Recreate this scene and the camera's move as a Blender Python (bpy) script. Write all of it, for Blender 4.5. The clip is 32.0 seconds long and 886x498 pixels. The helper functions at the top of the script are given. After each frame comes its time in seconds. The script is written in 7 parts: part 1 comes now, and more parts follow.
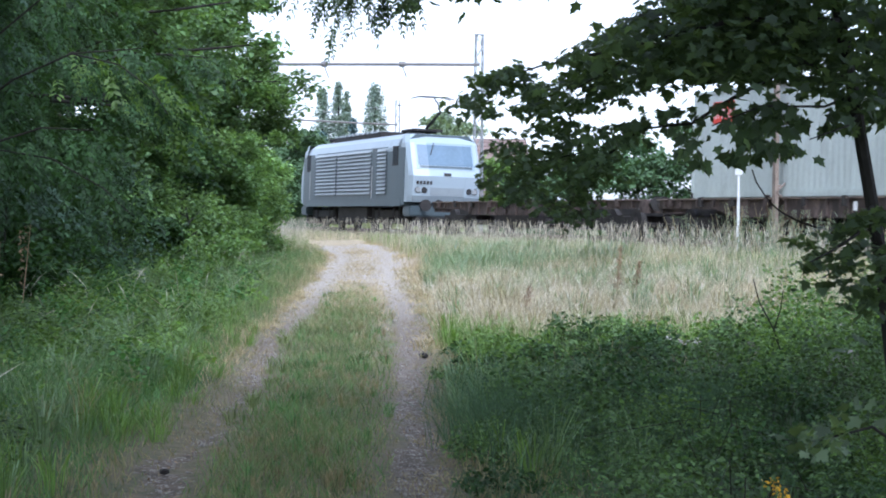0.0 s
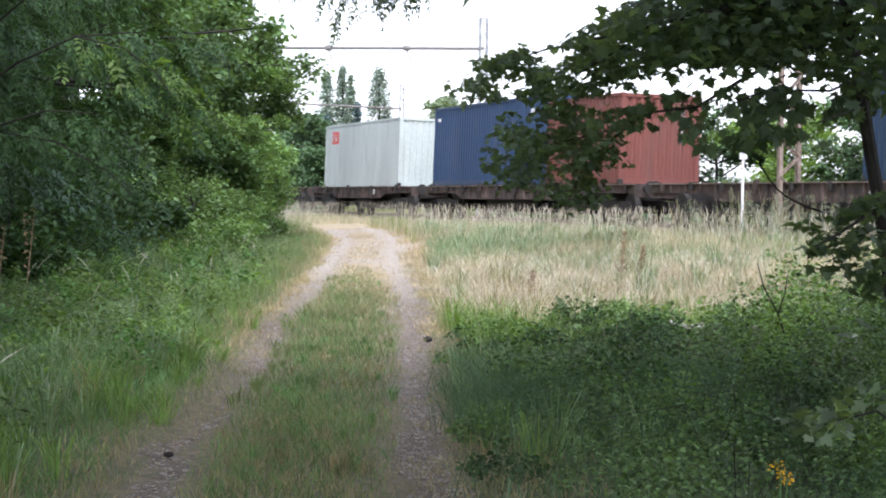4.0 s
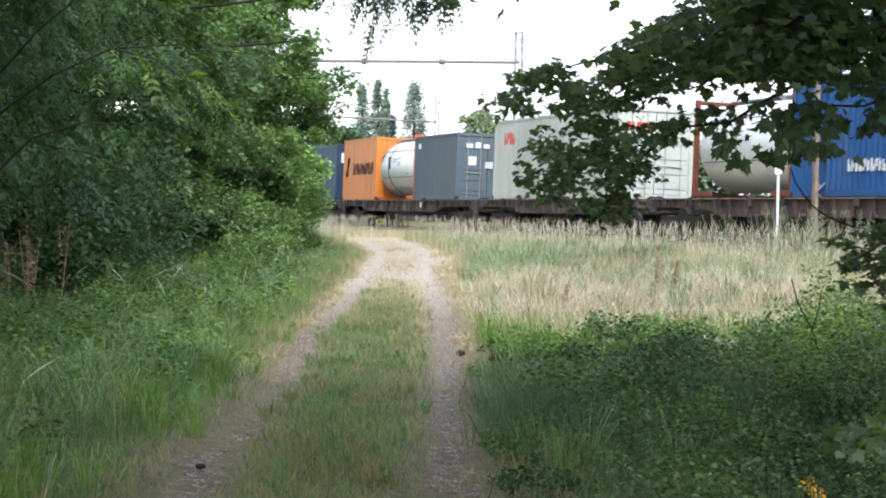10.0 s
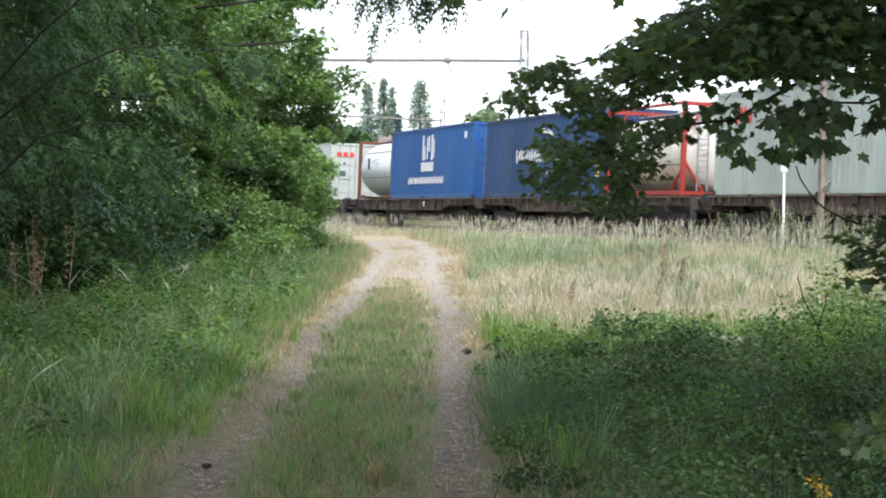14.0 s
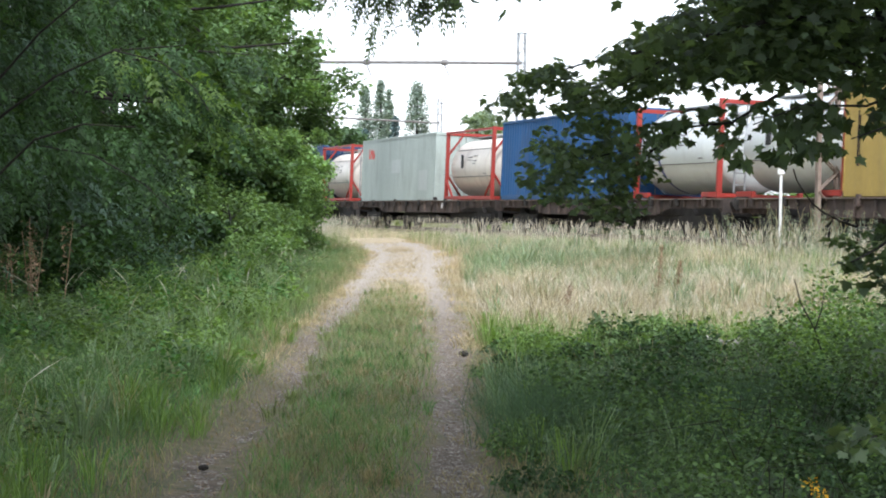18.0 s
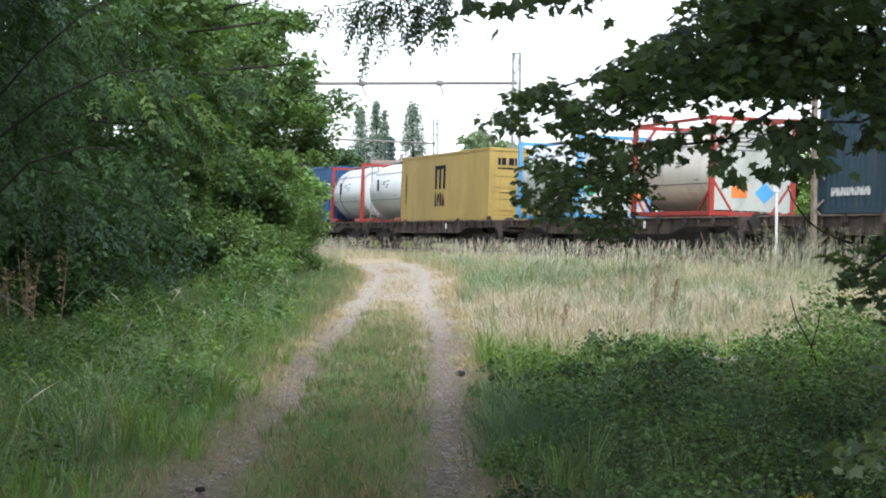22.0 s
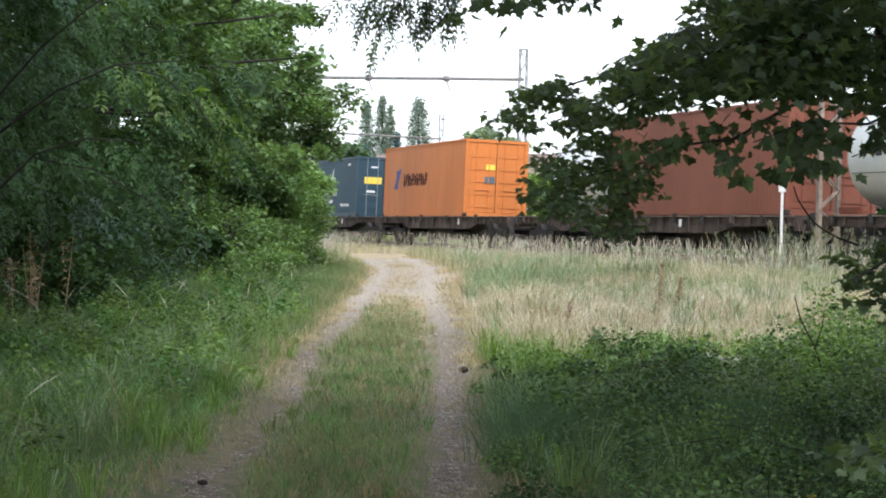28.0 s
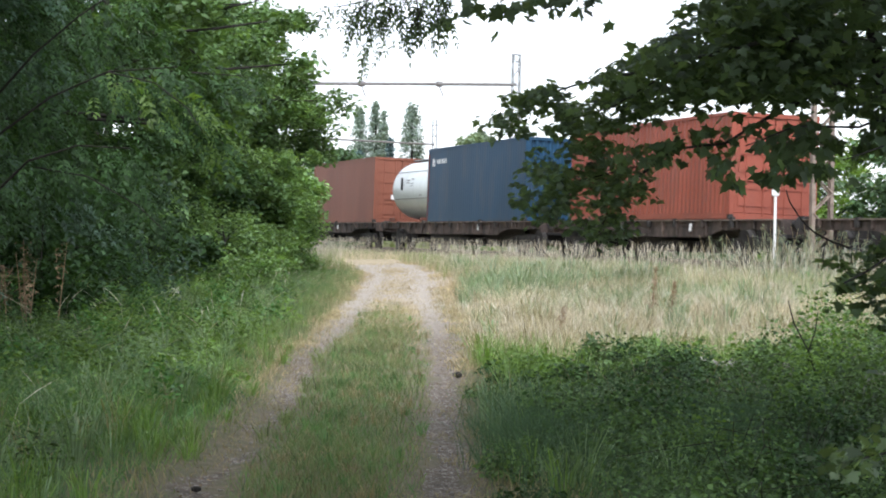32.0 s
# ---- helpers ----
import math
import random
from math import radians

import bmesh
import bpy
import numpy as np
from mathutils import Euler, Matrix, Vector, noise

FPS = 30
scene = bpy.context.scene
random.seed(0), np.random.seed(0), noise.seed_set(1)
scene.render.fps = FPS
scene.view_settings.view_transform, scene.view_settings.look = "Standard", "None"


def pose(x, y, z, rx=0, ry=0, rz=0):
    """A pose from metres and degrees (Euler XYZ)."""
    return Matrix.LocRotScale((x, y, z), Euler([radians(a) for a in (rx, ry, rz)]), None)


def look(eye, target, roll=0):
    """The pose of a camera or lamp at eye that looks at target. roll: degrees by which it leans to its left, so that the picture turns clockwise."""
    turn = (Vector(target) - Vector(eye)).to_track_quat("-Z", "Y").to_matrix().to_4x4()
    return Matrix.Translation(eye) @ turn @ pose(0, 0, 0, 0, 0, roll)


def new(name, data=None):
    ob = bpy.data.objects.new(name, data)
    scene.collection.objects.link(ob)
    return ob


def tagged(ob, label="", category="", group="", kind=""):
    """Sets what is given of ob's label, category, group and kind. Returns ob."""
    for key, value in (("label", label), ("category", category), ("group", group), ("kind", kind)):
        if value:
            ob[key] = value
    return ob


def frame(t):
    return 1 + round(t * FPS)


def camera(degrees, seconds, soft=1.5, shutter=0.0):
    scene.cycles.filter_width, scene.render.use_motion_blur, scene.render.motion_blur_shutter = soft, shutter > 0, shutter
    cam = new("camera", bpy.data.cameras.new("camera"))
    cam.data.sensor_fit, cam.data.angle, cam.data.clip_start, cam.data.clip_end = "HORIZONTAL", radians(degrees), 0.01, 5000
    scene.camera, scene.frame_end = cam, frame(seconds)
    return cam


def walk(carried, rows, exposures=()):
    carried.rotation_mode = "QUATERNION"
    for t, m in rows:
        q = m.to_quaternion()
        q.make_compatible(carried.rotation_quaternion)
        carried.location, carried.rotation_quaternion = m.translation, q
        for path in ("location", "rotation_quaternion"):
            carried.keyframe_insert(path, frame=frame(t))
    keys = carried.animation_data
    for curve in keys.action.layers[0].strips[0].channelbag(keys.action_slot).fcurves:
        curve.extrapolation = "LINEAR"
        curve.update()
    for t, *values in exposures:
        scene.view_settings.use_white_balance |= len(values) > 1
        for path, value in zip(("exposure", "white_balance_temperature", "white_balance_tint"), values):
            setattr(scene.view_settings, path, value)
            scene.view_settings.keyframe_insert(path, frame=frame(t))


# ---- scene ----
EYE = 1.45
cam = camera(24.32, 32.0, 1.9, 0.25)
# seconds; tilt, turn and lean of the hand-held camera in degrees; its sway sideways and up in metres
SWAY = [
    (0, -0.903, -1.182, 0.65, -0.011, 0.003), (0.5, -1.006, -1.196, 0.73, -0.013, 0.003), (1, -1.101, -1.223, 0.75, -0.014, 0.004),
    (1.5, -1.217, -1.212, 0.81, -0.009, 0.006), (2, -1.273, -1.236, 0.89, -0.011, 0.002), (2.5, -1.315, -1.236, 0.79, -0.008, 0.004),
    (3, -1.316, -1.251, 0.74, -0.010, 0.003), (3.5, -1.323, -1.180, 0.69, -0.011, -0.000), (5.5, -1.451, -0.668, 1.13, -0.026, -0.000),
    (6, -1.465, -0.611, 1.12, -0.022, 0.001), (6.5, -1.444, -0.522, 1.14, -0.015, 0.000), (7, -1.376, -0.441, 1.05, -0.010, -0.000),
    (7.5, -1.367, -0.363, 0.98, -0.011, -0.001), (8, -1.357, -0.287, 0.94, -0.008, -0.001), (8.5, -1.291, -0.184, 1.04, -0.007, -0.001),
    (9, -1.183, -0.106, 1.05, -0.001, 0.001), (9.5, -1.073, -0.104, 1.08, -0.003, -0.000), (10, -0.985, -0.112, 1.06, -0.004, -0.000),
    (10.5, -0.990, -0.119, 1.12, -0.006, 0.000), (11, -1.024, -0.092, 1.16, -0.007, -0.001), (11.5, -1.050, -0.097, 1.11, -0.008, -0.001),
    (12, -1.074, -0.046, 1.13, -0.009, -0.002), (12.5, -1.086, 0.003, 1.08, -0.006, -0.001), (13, -1.072, 0.038, 1.08, -0.002, -0.001),
    (13.5, -1.054, 0.087, 0.97, 0.001, -0.002), (14, -1.025, 0.065, 0.83, 0.002, 0.000), (14.5, -1.004, 0.068, 0.75, 0.004, 0.001),
    (16.5, -0.927, 0.022, 0.94, -0.000, -0.001), (17, -0.923, -0.026, 1.00, -0.003, 0.001), (17.5, -0.951, -0.032, 1.08, -0.002, -0.000),
    (18, -0.963, -0.027, 0.94, -0.001, 0.000), (18.5, -0.927, -0.020, 0.84, 0.000, 0.001), (19, -0.836, -0.002, 0.71, 0.003, 0.000),
    (19.5, -0.756, 0.003, 0.69, 0.006, -0.001), (20, -0.662, -0.017, 0.64, 0.006, -0.000), (20.5, -0.575, -0.034, 0.47, 0.007, -0.002),
    (21, -0.502, -0.052, 0.36, 0.007, -0.003), (21.5, -0.431, -0.080, 0.41, 0.010, -0.004), (22, -0.392, -0.109, 0.47, 0.009, -0.005),
    (22.5, -0.349, -0.139, 0.44, 0.011, 0.001), (23, -0.289, -0.179, 0.46, 0.012, 0.001), (23.5, -0.297, -0.198, 0.70, 0.010, -0.000),
    (24, -0.326, -0.257, 0.84, 0.012, -0.000), (24.5, -0.387, -0.311, 0.80, 0.011, 0.001), (25, -0.421, -0.345, 0.71, 0.012, 0.000),
    (25.5, -0.450, -0.434, 0.82, 0.010, 0.001), (27.5, -0.350, -0.126, 1.10, 0.002, 0.002), (28, -0.520, 0.008, 1.21, 0.003, -0.000),
    (28.5, -0.721, 0.083, 1.15, 0.007, -0.002), (29, -0.849, 0.113, 1.05, 0.010, -0.001), (29.5, -0.864, 0.109, 0.89, 0.011, -0.001),
    (30, -0.831, 0.081, 0.82, 0.016, 0.002), (30.5, -0.662, -0.013, 0.68, 0.017, -0.002), (31, -0.472, -0.105, 0.69, 0.016, 0.001),
    (31.5, -0.345, -0.152, 0.82, 0.012, -0.003), (32, -0.366, -0.157, 0.93, 0.010, -0.001),
]
walk(cam, [(t, pose(sx, 0, EYE + sz, 90 + tilt, 0, turn) @ pose(0, 0, 0, 0, 0, lean)) for t, tilt, turn, lean, sx, sz in SWAY],
     exposures=[(0, 1.10, 5240, 14), (3, 1.26, 5780, 18), (7, 1.36, 5930, 11), (16, 1.25, 5980, 11), (20, 1.16, 5980, 11), (24, 1.0, 5930, 11), (28, 1.06, 6030, 11), (31, 1.18, 5980, 11), (32, 1.11, 5980, 11)])

# ---- daylight: a bright, hazy sky with a soft high sun ----
SUN_EL, SUN_ROT = 55, 182
world = bpy.data.worlds.new("sky")
scene.world = world
world.use_nodes = True
wn = world.node_tree
wn.nodes.clear()
sky = wn.nodes.new("ShaderNodeTexSky")
sky.sky_type = "NISHITA"
sky.sun_disc = False
sky.sun_elevation, sky.sun_rotation = radians(SUN_EL), radians(SUN_ROT)
sky.air_density, sky.dust_density, sky.ozone_density = 1.0, 1.2, 1.0
pale = wn.nodes.new("ShaderNodeHueSaturation")
pale.inputs["Saturation"].default_value = 0.2
back = wn.nodes.new("ShaderNodeBackground")
back.inputs["Strength"].default_value = 0.15
wout = wn.nodes.new("ShaderNodeOutputWorld")
wn.links.new(sky.outputs[0], pale.inputs["Color"])
wn.links.new(pale.outputs[0], back.inputs["Color"])
wn.links.new(back.outputs[0], wout.inputs["Surface"])
sun_data = bpy.data.lights.new("sun", "SUN")
sun_data.energy, sun_data.angle, sun_data.color = 1.6, radians(14), (1.0, 0.96, 0.90)
sun_dir = Vector((math.sin(radians(SUN_ROT)) * math.cos(radians(SUN_EL)), math.cos(radians(SUN_ROT)) * math.cos(radians(SUN_EL)), math.sin(radians(SUN_EL))))
sun = new("sun", sun_data)
sun.matrix_world = look(sun_dir * 200, (0, 0, 0))

# ---- materials ----
MATS = {}


def surface(name, col, rough=0.7, metal=0.0, scale=4.0, vary=0.25, fine=60.0, bump=0.15, dirt=None, dirt_amount=0.0, spec=0.5, per=0.0, thin=0.0, stretch=None):
    """A two-scale procedural surface: patches, fine grain, dirt or rust in streaks, a little relief."""
    m = bpy.data.materials.new(name)
    m.use_nodes = True
    nt = m.node_tree
    N, L = nt.nodes, nt.links
    N.clear()
    out = N.new("ShaderNodeOutputMaterial")
    bs = N.new("ShaderNodeBsdfPrincipled")
    bs.inputs["Roughness"].default_value = rough
    bs.inputs["Metallic"].default_value = metal
    bs.inputs["Specular IOR Level"].default_value = spec
    tc = N.new("ShaderNodeTexCoord")
    src = tc.outputs["Object"]
    if stretch:
        mp = N.new("ShaderNodeMapping")
        mp.inputs["Scale"].default_value = stretch
        L.new(src, mp.inputs["Vector"])
        src = mp.outputs[0]

    def noisy(sc, det):
        n = N.new("ShaderNodeTexNoise")
        n.inputs["Scale"].default_value, n.inputs["Detail"].default_value = sc, det
        L.new(src, n.inputs["Vector"])
        return n.outputs["Fac"]

    big, small = noisy(scale, 4), noisy(fine, 2)
    ramp = N.new("ShaderNodeMapRange")
    ramp.inputs["From Min"].default_value, ramp.inputs["From Max"].default_value = 0.3, 0.7
    ramp.inputs["To Min"].default_value, ramp.inputs["To Max"].default_value = 1 - vary, 1 + vary
    L.new(big, ramp.inputs["Value"])
    ramp2 = N.new("ShaderNodeMapRange")
    ramp2.inputs["From Min"].default_value, ramp2.inputs["From Max"].default_value = 0.3, 0.7
    ramp2.inputs["To Min"].default_value, ramp2.inputs["To Max"].default_value = 1 - vary * 0.6, 1 + vary * 0.6
    L.new(small, ramp2.inputs["Value"])
    mul = N.new("ShaderNodeMath")
    mul.operation = "MULTIPLY"
    L.new(ramp.outputs[0], mul.inputs[0])
    L.new(ramp2.outputs[0], mul.inputs[1])
    fac = mul.outputs[0]
    if per:
        geo = N.new("ShaderNodeNewGeometry")
        r3 = N.new("ShaderNodeMapRange")
        r3.inputs["To Min"].default_value, r3.inputs["To Max"].default_value = 1 - per, 1 + per
        L.new(geo.outputs["Random Per Island"], r3.inputs["Value"])
        mul2 = N.new("ShaderNodeMath")
        mul2.operation = "MULTIPLY"
        L.new(fac, mul2.inputs[0])
        L.new(r3.outputs[0], mul2.inputs[1])
        fac = mul2.outputs[0]
    sc = N.new("ShaderNodeVectorMath")
    sc.operation = "SCALE"
    sc.inputs[0].default_value = col
    L.new(fac, sc.inputs["Scale"])
    colour = sc.outputs[0]
    if dirt:
        d = noisy(scale * 2.3, 6)
        dr = N.new("ShaderNodeMapRange")
        dr.inputs["From Min"].default_value, dr.inputs["From Max"].default_value = 0.62 - dirt_amount * 0.3, 0.85 - dirt_amount * 0.2
        dr.inputs["To Max"].default_value = 0.25 + dirt_amount * 0.75
        L.new(d, dr.inputs["Value"])
        mx = N.new("ShaderNodeMix")
        mx.data_type = "RGBA"
        L.new(dr.outputs[0], mx.inputs["Factor"])
        L.new(colour, mx.inputs["A"])
        mx.inputs["B"].default_value = (*dirt, 1)
        colour = mx.outputs["Result"]
    L.new(colour, bs.inputs["Base Color"])
    if bump:
        bp = N.new("ShaderNodeBump")
        bp.inputs["Strength"].default_value, bp.inputs["Distance"].default_value = bump, 0.01
        L.new(small, bp.inputs["Height"])
        L.new(bp.outputs[0], bs.inputs["Normal"])
    if thin:
        tr = N.new("ShaderNodeBsdfTranslucent")
        warm = N.new("ShaderNodeMix")
        warm.data_type, warm.blend_type = "RGBA", "MULTIPLY"
        warm.inputs["Factor"].default_value = 1.0
        warm.inputs["B"].default_value = (1.5, 1.5, 0.5, 1)
        L.new(colour, warm.inputs["A"])
        L.new(warm.outputs["Result"], tr.inputs["Color"])
        ms = N.new("ShaderNodeMixShader")
        ms.inputs["Fac"].default_value = thin
        L.new(bs.outputs[0], ms.inputs[1])
        L.new(tr.outputs[0], ms.inputs[2])
        L.new(ms.outputs[0], out.inputs["Surface"])
    else:
        L.new(bs.outputs[0], out.inputs["Surface"])
    MATS[name] = m
    return m


GRIME = (0.10, 0.085, 0.07)
RUST = (0.13, 0.06, 0.035)


def paint(name, col, rough=0.5, amount=0.35, dirt=GRIME):
    return surface(name, col, rough, 0, 0.5, 0.14, 25, 0.05, dirt, amount + 0.12, spec=0.28, stretch=(1, 1, 0.35))


steel_rust = surface("rusty_steel", (0.088, 0.064, 0.054), 0.88, 0.0, 0.9, 0.5, 14, 0.4, (0.022, 0.019, 0.018), 0.8, stretch=(1.6, 1, 0.5))
steel_dark = surface("dark_steel", (0.030, 0.027, 0.025), 0.85, 0.0, 3, 0.3, 50, 0.2)
rod_steel = surface("rod_steel", (0.17, 0.165, 0.155), 0.6, 0.2, 5, 0.2, 50, 0.1, RUST, 0.25)
dust_flange = surface("dusty_flange", (0.17, 0.135, 0.11), 0.9, 0, 1.2, 0.35, 30, 0.3, (0.07, 0.05, 0.04), 0.5)
galv = surface("galvanised", (0.30, 0.31, 0.31), 0.6, 0.3, 5, 0.15, 60, 0.1, RUST, 0.1)
rail_steel = surface("rail_steel", (0.16, 0.11, 0.085), 0.55, 0.6, 5, 0.2, 50, 0.1)
tank_steel = surface("tank_steel", (0.66, 0.70, 0.69), 0.36, 0.0, 0.7, 0.08, 30, 0.03, (0.30, 0.30, 0.27), 0.2, stretch=(1, 1, 0.4))
tank_cream = surface("tank_cream", (0.68, 0.64, 0.57), 0.45, 0.0, 0.7, 0.1, 30, 0.03, (0.25, 0.20, 0.16), 0.35, stretch=(1, 1, 0.35))
glass_dark = surface("cab_glass", (0.03, 0.035, 0.04), 0.6, 0.0, 1, 0.1, 10, 0.0, spec=0.1)
# the sky's reflection is put into the windscreen's blue-grey base colour
screen_glass = surface("windscreen_glass", (0.13, 0.19, 0.25), 0.08, 0.0, 1, 0.1, 10, 0.0, spec=0.8)
black = surface("black_rubber", (0.02, 0.02, 0.02), 0.7, 0, 4, 0.2)
white_mark = surface("white_marking", (0.75, 0.76, 0.76), 0.6, 0, 3, 0.08, 40, 0.03, GRIME, 0.15)
bark = surface("bark", (0.030, 0.026, 0.022), 0.95, 0, 6, 0.35, 40, 0.8, stretch=(1, 1, 0.25))
twig_mat = surface("twig", (0.026, 0.021, 0.017), 0.9, 0, 10, 0.3, 60, 0.4)
leaf_tree = surface("leaf_broad", (0.048, 0.094, 0.037), 0.55, 0, 0.5, 0.40, 3, 0.0, per=0.5, thin=0.3, spec=0.25)
leaf_fresh = surface("leaf_fresh", (0.150, 0.245, 0.066), 0.55, 0, 0.6, 0.25, 3, 0.0, per=0.35, thin=0.4)
leaf_mid = surface("leaf_midgreen", (0.120, 0.198, 0.084), 0.55, 0, 0.6, 0.35, 3, 0.0, per=0.45, thin=0.35, spec=0.3)
# sunlight on the hedge's end is put into this brighter green
leaf_hedge = surface("leaf_hedge", (0.160, 0.255, 0.105), 0.55, 0, 0.6, 0.35, 3, 0.0, per=0.4, thin=0.4, spec=0.35)
leaf_worm = surface("leaf_wormwood", (0.21, 0.255, 0.185), 0.65, 0, 0.6, 0.2, 3, 0.0, per=0.3, thin=0.25)
leaf_grey = surface("leaf_greygreen", (0.066, 0.122, 0.076), 0.5, 0, 0.6, 0.25, 3, 0.0, per=0.35, thin=0.3)
leaf_maple = surface("leaf_maple", (0.098, 0.140, 0.090), 0.5, 0, 0.8, 0.3, 6, 0.0, per=0.45, thin=0.55, spec=0.45)
leaf_bramble = surface("leaf_bramble", (0.100, 0.168, 0.060), 0.6, 0, 1.2, 0.3, 5, 0.0, per=0.6, thin=0.3)
leaf_far = surface("leaf_far", (0.09, 0.16, 0.075), 0.7, 0, 0.2, 0.3, 2, 0.0, per=0.3, thin=0.2)
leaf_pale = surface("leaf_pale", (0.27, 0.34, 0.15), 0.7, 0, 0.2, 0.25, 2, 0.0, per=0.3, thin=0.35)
# poplar and far tree leaves are lightened: distance haze put into the colour
leaf_poplar_hazy = surface("leaf_poplar_hazy", (0.22, 0.285, 0.25), 0.7, 0, 0.2, 0.25, 2, 0.0, per=0.3, thin=0.2)
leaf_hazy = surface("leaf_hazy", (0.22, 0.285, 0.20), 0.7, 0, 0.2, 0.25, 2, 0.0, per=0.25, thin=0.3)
leaf_spruce = surface("needle_blue", (0.10, 0.165, 0.16), 0.7, 0, 0.3, 0.25, 2, 0.0, per=0.3)
grass_green = surface("grass_green", (0.115, 0.225, 0.078), 0.6, 0, 0.9, 0.35, 6, 0.0, per=0.4, thin=0.3)
grass_fresh = surface("grass_fresh", (0.155, 0.25, 0.068), 0.6, 0, 0.9, 0.3, 6, 0.0, per=0.35, thin=0.35)
grass_blue = surface("grass_greygreen", (0.17, 0.245, 0.14), 0.6, 0, 0.5, 0.3, 5, 0.0, per=0.35, thin=0.3)
grass_dry = surface("grass_dry", (0.48, 0.43, 0.34), 0.7, 0, 0.35, 0.38, 5, 0.0, per=0.55, thin=0.25)
grass_tan = surface("grass_tan", (0.31, 0.26, 0.165), 0.7, 0, 0.7, 0.25, 5, 0.0, per=0.3, thin=0.25)
grass_gold = surface("grass_gold", (0.43, 0.35, 0.23), 0.7, 0, 0.7, 0.25, 5, 0.0, per=0.35, thin=0.25)
grass_shade = surface("grass_shade", (0.080, 0.145, 0.078), 0.6, 0, 0.9, 0.3, 6, 0.0, per=0.35, thin=0.3)
grass_olive = surface("grass_olive", (0.175, 0.225, 0.095), 0.7, 0, 0.8, 0.3, 6, 0.0, per=0.4, thin=0.25)
grass_teal = surface("grass_bluegreen", (0.225, 0.295, 0.195), 0.6, 0, 0.5, 0.25, 5, 0.0, per=0.3, thin=0.3)
leaf_lush = surface("leaf_lush", (0.085, 0.185, 0.060), 0.5, 0, 1.0, 0.3, 5, 0.0, per=0.4, thin=0.35)
grass_seed = surface("grass_seed", (0.58, 0.54, 0.47), 0.75, 0, 0.5, 0.15, 5, 0.0, per=0.25, thin=0.2)
dry_stem = surface("dry_brown_stem", (0.29, 0.20, 0.115), 0.8, 0, 4, 0.3, 20, 0.1, per=0.3)
yellow_petal = surface("yellow_petal", (0.75, 0.45, 0.03), 0.6, 0, 10, 0.2, 40, 0.0, per=0.2, thin=0.3)


# ---- mesh helpers ----
def part(name, bm, material, parent=None, label="", smooth=False):
    me = bpy.data.meshes.new(name)
    bmesh.ops.recalc_face_normals(bm, faces=bm.faces)
    bm.to_mesh(me)
    bm.free()
    if smooth:
        me.shade_smooth()
    me.materials.append(material)
    ob = new(name, me)
    if parent:
        ob.parent = parent
    if label:
        ob["label"] = label
    return ob


def thing(name, label, category, group="", kind=""):
    return tagged(new(name), label, category, group, kind)


def sheet(name, verts, faces, material, parent=None, label="", smooth=False):
    """A mesh from arrays of corners and of equal-sided faces."""
    verts, faces = np.asarray(verts, dtype=np.float32), np.asarray(faces, dtype=np.int32)
    me = bpy.data.meshes.new(name)
    k = faces.shape[1]
    me.vertices.add(len(verts))
    me.vertices.foreach_set("co", verts.ravel())
    me.loops.add(faces.size)
    me.loops.foreach_set("vertex_index", faces.ravel())
    me.polygons.add(len(faces))
    me.polygons.foreach_set("loop_start", np.arange(0, faces.size, k, dtype=np.int32))
    me.polygons.foreach_set("loop_total", np.full(len(faces), k, dtype=np.int32))
    me.update(calc_edges=True)
    me.validate()
    if smooth:
        me.shade_smooth()
    me.materials.append(material)
    ob = new(name, me)
    if parent:
        ob.parent = parent
    if label:
        ob["label"] = label
    return ob


def box(bm, x0, x1, y0, y1, z0, z1, bevel=0.0):
    r = bmesh.ops.create_cube(bm, size=1, matrix=Matrix.Translation(((x0 + x1) / 2, (y0 + y1) / 2, (z0 + z1) / 2)) @ Matrix.Diagonal((x1 - x0, y1 - y0, z1 - z0, 1)))
    if bevel:
        es = {e for v in r["verts"] for e in v.link_edges}
        bmesh.ops.bevel(bm, geom=list(es), offset=bevel, segments=2, affect="EDGES")
    return bm


def bx(*a, **k):
    return box(bmesh.new(), *a, **k)


def tube(bm, points, r0, r1=None, sides=8):
    """A tapered round bar along a line of points."""
    r1 = r0 if r1 is None else r1
    pts = [Vector(p) for p in points]
    rings = []
    n = len(pts)
    up = Vector((0, 0, 1))
    for i, p in enumerate(pts):
        d = (pts[min(i + 1, n - 1)] - pts[max(i - 1, 0)]).normalized()
        a = d.cross(up if abs(d.z) < 0.9 else Vector((1, 0, 0))).normalized()
        b = d.cross(a)
        r = r0 + (r1 - r0) * i / max(1, n - 1)
        rings.append([bm.verts.new(p + a * (r * math.cos(2 * math.pi * j / sides)) + b * (r * math.sin(2 * math.pi * j / sides))) for j in range(sides)])
    for i in range(n - 1):
        for j in range(sides):
            bm.faces.new((rings[i][j], rings[i][(j + 1) % sides], rings[i + 1][(j + 1) % sides], rings[i + 1][j]))
    bm.faces.new(rings[0][::-1])
    bm.faces.new(rings[-1])
    return bm


def tb(points, r0, r1=None, sides=8):
    return tube(bmesh.new(), points, r0, r1, sides)


# ---- plan of the railway: a straight line that passes on the skew ----
ALONG = Vector((0.2714, -0.9625, 0))
AWAY = Vector((0.9625, 0.2714, 0))
NEAR0 = Vector((-0.01, 78.59, 0))
HEADING = math.degrees(math.atan2(ALONG.y, ALONG.x))
RAIL_Z = 0.80
CANT = 1.5


